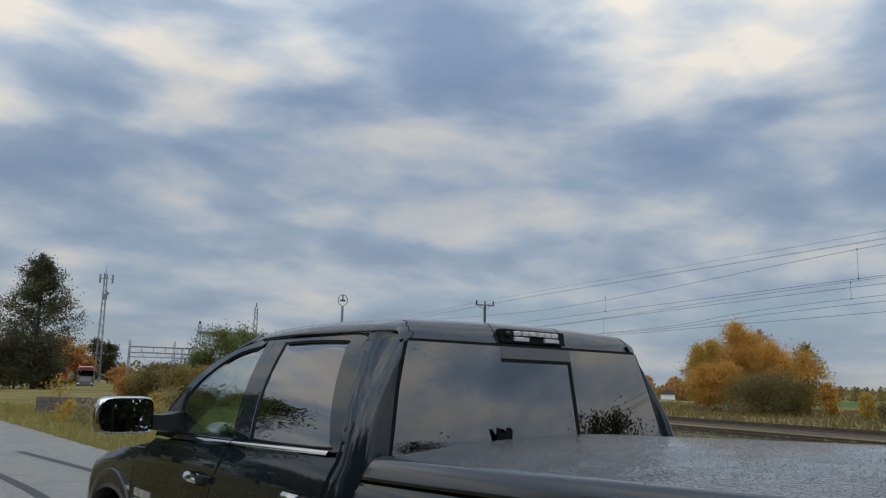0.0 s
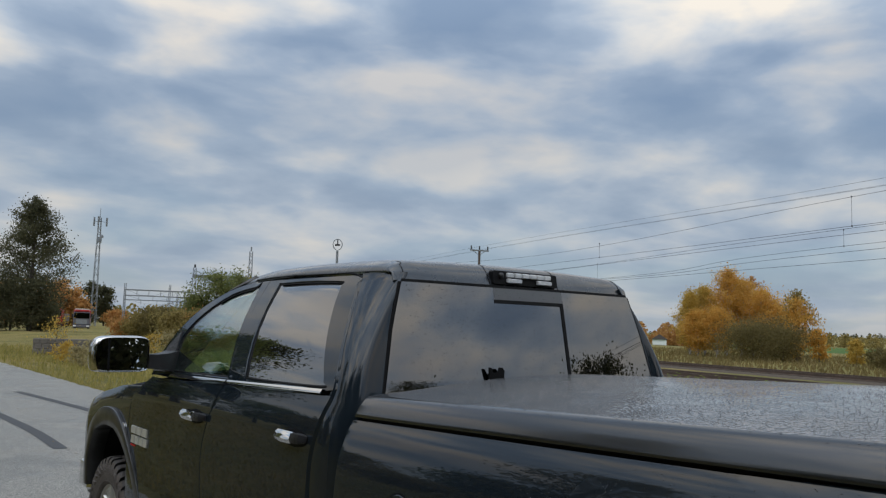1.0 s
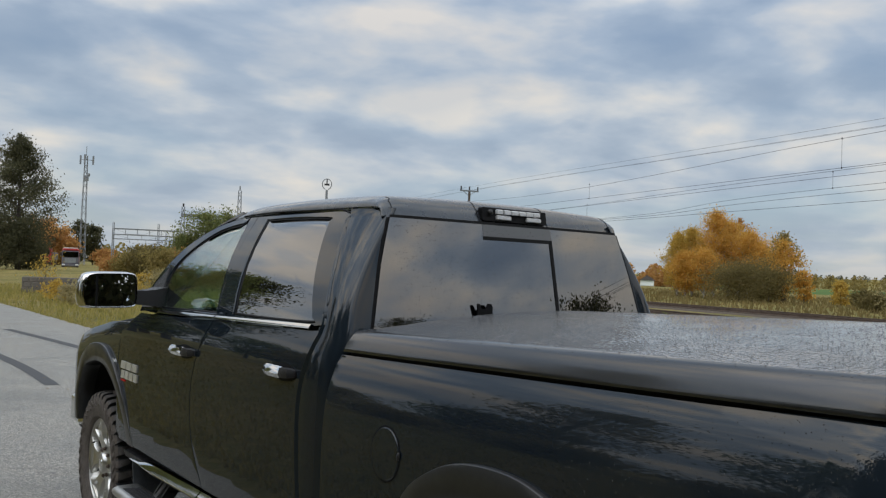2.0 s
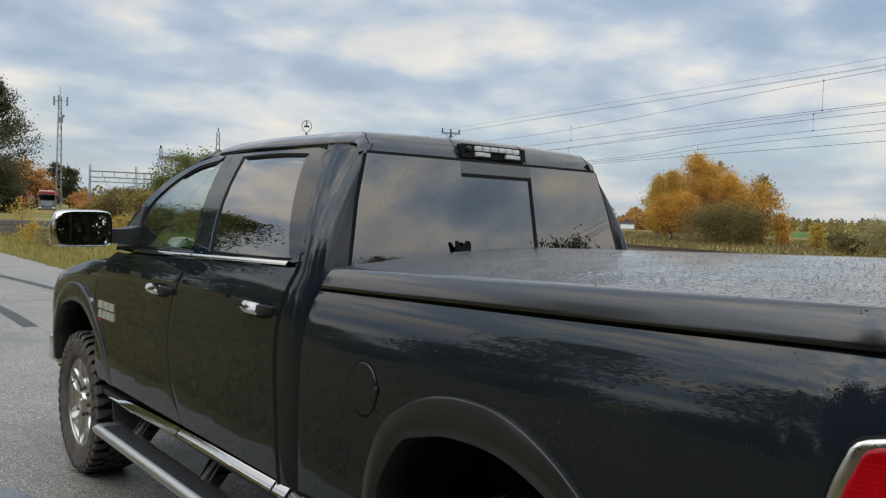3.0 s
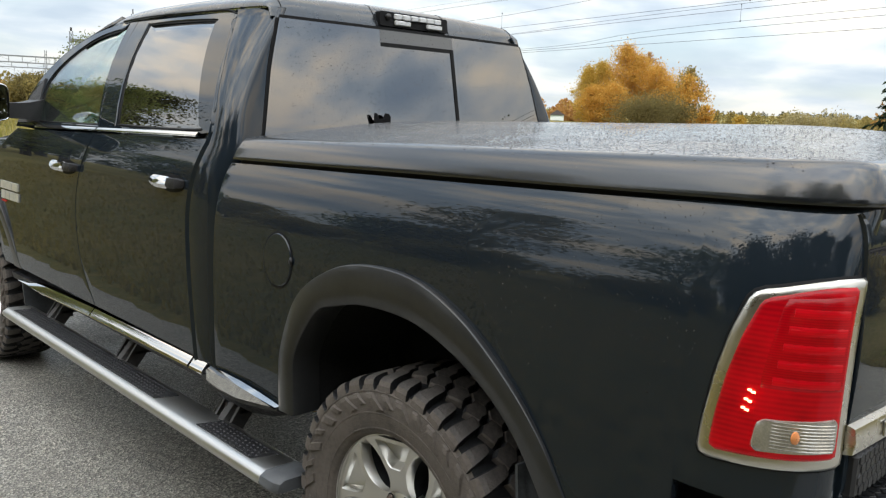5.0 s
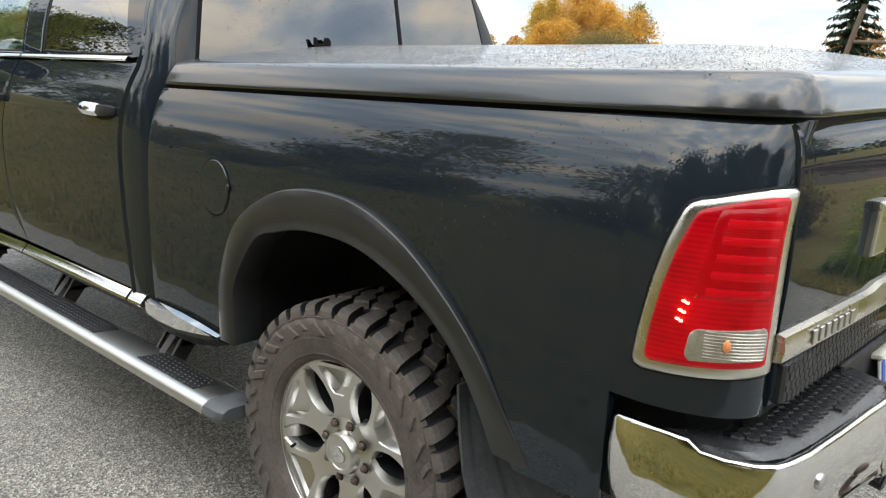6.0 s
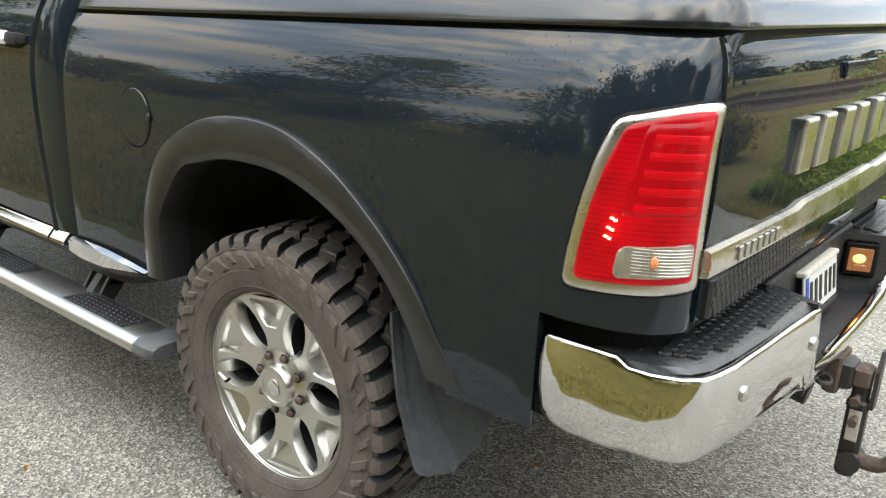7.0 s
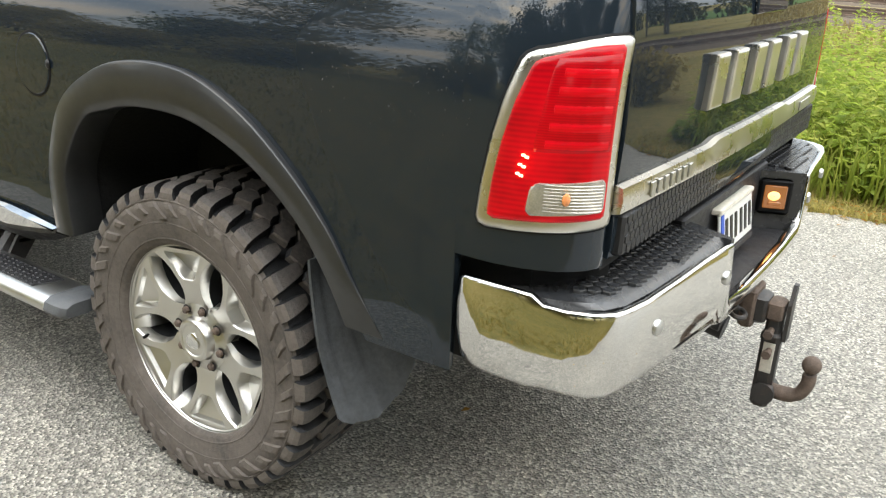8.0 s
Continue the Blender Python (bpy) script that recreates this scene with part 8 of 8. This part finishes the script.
def build_mirror():
    out = ((-1.372, 1.492), (-1.378, 1.56), (-1.366, 1.620), (-1.332, 1.651), (-1.22, 1.657), (-1.128, 1.655), (-1.101, 1.632), (-1.098, 1.56), (-1.101, 1.494), (-1.124, 1.470), (-1.22, 1.466), (-1.345, 1.468))
    pts = spline([(x, z, 0) for x, z in out], 4, True)
    cx, cz = -1.238, 1.562

    def ring(y, k, dx=0.0):
        # the glass looks a little outward, and the rim follows it
        return [(cx + (p.x - cx) * k + dx, y - (p.x - cx) * k * 0.19 * (1 - smoothstep(2.88, 2.96, y)) + (p.y - cz) * k * 0.06 * (1 - smoothstep(2.88, 2.96, y)), cz + (p.y - cz) * k) for p in pts]
    shell = Geo().loft([ring(2.862, 0.885, 0.011), ring(2.849, 0.915, 0.011), ring(2.853, 0.945, 0.009), ring(2.872, 0.985, 0.003), ring(2.90, 1.01), ring(2.96, 0.97), ring(3.02, 0.82, 0.02), ring(3.05, 0.5, 0.03), ring(3.055, 0.1, 0.03)], closed=True)
    bez = Geo().loft([ring(2.861, 0.892, 0.011), ring(2.856, 0.885, 0.011), ring(2.872, 0.87, 0.011)], closed=True)
    glass = Geo().loft([ring(2.864, 0.89, 0.011), ring(2.862, 0.875, 0.011), ring(2.862, 0.05, 0.011)], closed=True, caps=True)
    arm = Geo().loft([[(x, y0, z0), (x, y1, z0), (x, y1, z1), (x, y0, z1)] for x, y0, y1, z0, z1 in ((-1.105, 2.90, 2.99, 1.485, 1.560), (-1.03, 2.88, 2.99, 1.480, 1.560), (-0.98, 2.88, 3.02, 1.476, 1.565), (-0.93, 2.90, 3.08, 1.466, 1.575), (-0.90, 2.92, 3.10, 1.462, 1.58))], closed=True, caps=True)
    on_glass = lambda x, z, o: (x, 2.862 - (x - cx) * 0.19 + (z - cz) * 0.06 - o, z)
    div = Geo().loft([[on_glass(x, z, o) for x, o in ((-1.296, -0.003), (-1.296, 0.003), (-1.287, 0.003), (-1.287, -0.003))] for z in (1.480, 1.562, 1.644)], closed=True, caps=True)
    for i in range(2):
        f = mirrored if i else (lambda q: q)
        m = part("door_mirror", f(shell), CHROME, TRUCK, "large chrome-capped door mirror")
        part("mirror_bezel", f(bez), SEAL, m)
        part("mirror_glass", f(glass), MIRROR, m, "mirror glass split by a thin line", smooth=False)
        part("mirror_divider", f(div), SEAL, m)
        sail = Geo().loft([[(-(upper_x(z) + o), y, z) for y, z in ((2.925, 1.466), (3.185, 1.456), (3.08, 1.60), (2.975, 1.69))] for o in (-0.012, 0.010)], caps=True)
        part("mirror_sail", f(sail), TRIM_BLACK, m, smooth=False)
        part("mirror_arm", f(arm), TRIM_BLACK, m, "black mirror arm", sharp=60)


def build_inside():
    dash = part("dashboard", Geo().box((-0.80, 2.86, 1.02), (0.80, 3.22, 1.36), bevel=0.06), CLOTH, TRUCK)
    part("cab_floor", Geo().box((-0.84, 1.05, 0.66), (0.84, 3.25, 0.70)), CLOTH, TRUCK)
    for x in (-0.40, 0.40):
        s = part("front_seat", Geo().box((x - 0.27, 2.02, 0.85), (x + 0.27, 2.55, 1.05), bevel=0.05), CLOTH, TRUCK, "dark leather front seat")
        part("backrest", Geo().loft([[(x - 0.26, 2.04, 1.0), (x + 0.26, 2.04, 1.0), (x + 0.26, 2.18, 1.0), (x - 0.26, 2.18, 1.0)], [(x - 0.22, 1.90, 1.60), (x + 0.22, 1.90, 1.60), (x + 0.22, 1.99, 1.60), (x - 0.22, 1.99, 1.60)]], caps=True), CLOTH, s)
        part("headrest", Geo().box((x - 0.13, 1.85, 1.64), (x + 0.13, 1.95, 1.82), bevel=0.03), CLOTH, s)
    b = part("rear_bench", Geo().box((-0.70, 1.30, 0.85), (0.70, 1.75, 1.02), bevel=0.05), CLOTH, TRUCK, "dark rear bench")
    part("backrest", Geo().box((-0.70, 1.17, 1.0), (0.70, 1.29, 1.50), bevel=0.04), CLOTH, b)
    for x in (-0.45, 0.45):
        part("headrest", Geo().box((x - 0.13, 1.17, 1.51), (x + 0.13, 1.26, 1.66), bevel=0.03), CLOTH, b)
    wheel = Geo().tube([(-0.40 + 0.19 * math.cos(a), 2.74 + 0.07 * math.sin(a), 1.30 + 0.175 * math.sin(a)) for a in (2 * math.pi * i / 32 for i in range(33))], 0.016, 10)
    st = part("steering_wheel", wheel, CLOTH, TRUCK, "leather steering wheel")
    part("spoke", Geo().tube([(-0.57, 2.75, 1.31), (-0.23, 2.75, 1.31)], 0.02, 8), CLOTH, st)
    br = [(-0.290, 1.500), (-0.212, 1.500), (-0.210, 1.578), (-0.220, 1.590), (-0.236, 1.592), (-0.246, 1.570), (-0.272, 1.570), (-0.280, 1.590), (-0.292, 1.592)]
    part("window_bracket", Geo().loft([[(x, y, z) for x, z in br] for y in (0.972, 0.980)], caps=True), SEAL, TRUCK, "small dark notched bracket before the rear window", smooth=False)


def build_beads():
    """Rain beads on the lid and along the upper body, too many to count."""
    rnd = random.Random(9)
    g = Geo()

    def bead(p, n, r):
        n = n.normalized()
        a = n.orthogonal().normalized()
        b = n.cross(a)
        rings = [[p + (a * math.cos(t) + b * math.sin(t)) * r * k + n * r * h for t in (2 * math.pi * i / 6 for i in range(6))] for k, h in ((1.0, -0.1), (0.75, 0.4))]
        k = len(g.v)
        g.loft(rings)
        g.v.append(tuple(p + n * r * 0.62))
        t = len(g.v) - 1
        g.f += [(k + 6 + i, k + 6 + (i + 1) % 6, t) for i in range(6)]
    for _ in range(170):          # side of the lid
        y, d = rnd.uniform(-1.0, 0.97), rnd.choice((rnd.uniform(0.004, 0.034), rnd.uniform(0.024, 0.045)))
        bead(Vector((-0.930 + d, y, seam_z(y) + interp(d, LID_EDGE))), Vector((-1, 0, 0.6)), rnd.choice((0.0010, 0.0014, 0.0018, 0.0026)))
    for _ in range(1500):         # bed side, thinning downward
        y, d = rnd.uniform(-0.88, 0.97), abs(rnd.gauss(0, 0.16)) + 0.012
        z = seam_z(y) - d
        if z < arch_z(y) + 0.13 or z < 0.8:
            continue
        bead(Vector((-bed_x(y, z), y, z)), Vector((-1, 0, 0.1)), rnd.choice((0.0006, 0.0008, 0.0010, 0.0014)))
    for _ in range(12000):         # top of the lid
        x, y = rnd.uniform(-0.86, 0.88), rnd.uniform(-1.06, 0.92)
        bead(Vector((x, y, seam_z(y) + lid_height(x, y) - 0.0004)), Vector((0, 0, 1)), rnd.choice((0.0007, 0.0009, 0.0011, 0.0014, 0.0020)))
    for _ in range(1100):         # rear window
        z, x = rnd.uniform(1.5, 1.92), rnd.uniform(-0.66, 0.66)
        if rnd.random() > 0.35 + 0.65 * smoothstep(0.5, -0.3, x):
            continue
        bead(Vector((x, cab_back(z) - 0.0045 - 0.016 * (1 - (x / 0.75) ** 2), z)), Vector((0, -1, 0.2)), rnd.choice((0.0009, 0.0012, 0.0016, 0.0021)))
    for _ in range(260):          # tailgate
        x, z = rnd.uniform(-0.84, 0.84), rnd.uniform(1.30, 1.46)
        bead(Vector((x, -1.142 - 0.020 * (1 - (x / 0.86) ** 2), z)), Vector((0, -1, 0)), 0.0014)
    tagged(new("rain_beads", g.mesh("rain_beads", WATER, True)), "fine beads of rain on the black bodywork", "raindrops", kind="stuff")


build_bed()
build_lid()
build_tailgate()
build_tail_lamp()
build_bumper()
build_towbar()
build_wheel()
build_doors()
build_cab()
build_front()
build_under()
build_step()
build_mirror()
build_inside()
build_beads()

build_ground()
build_railway()
build_overhead()
build_far_things()
build_trees()
build_verge()
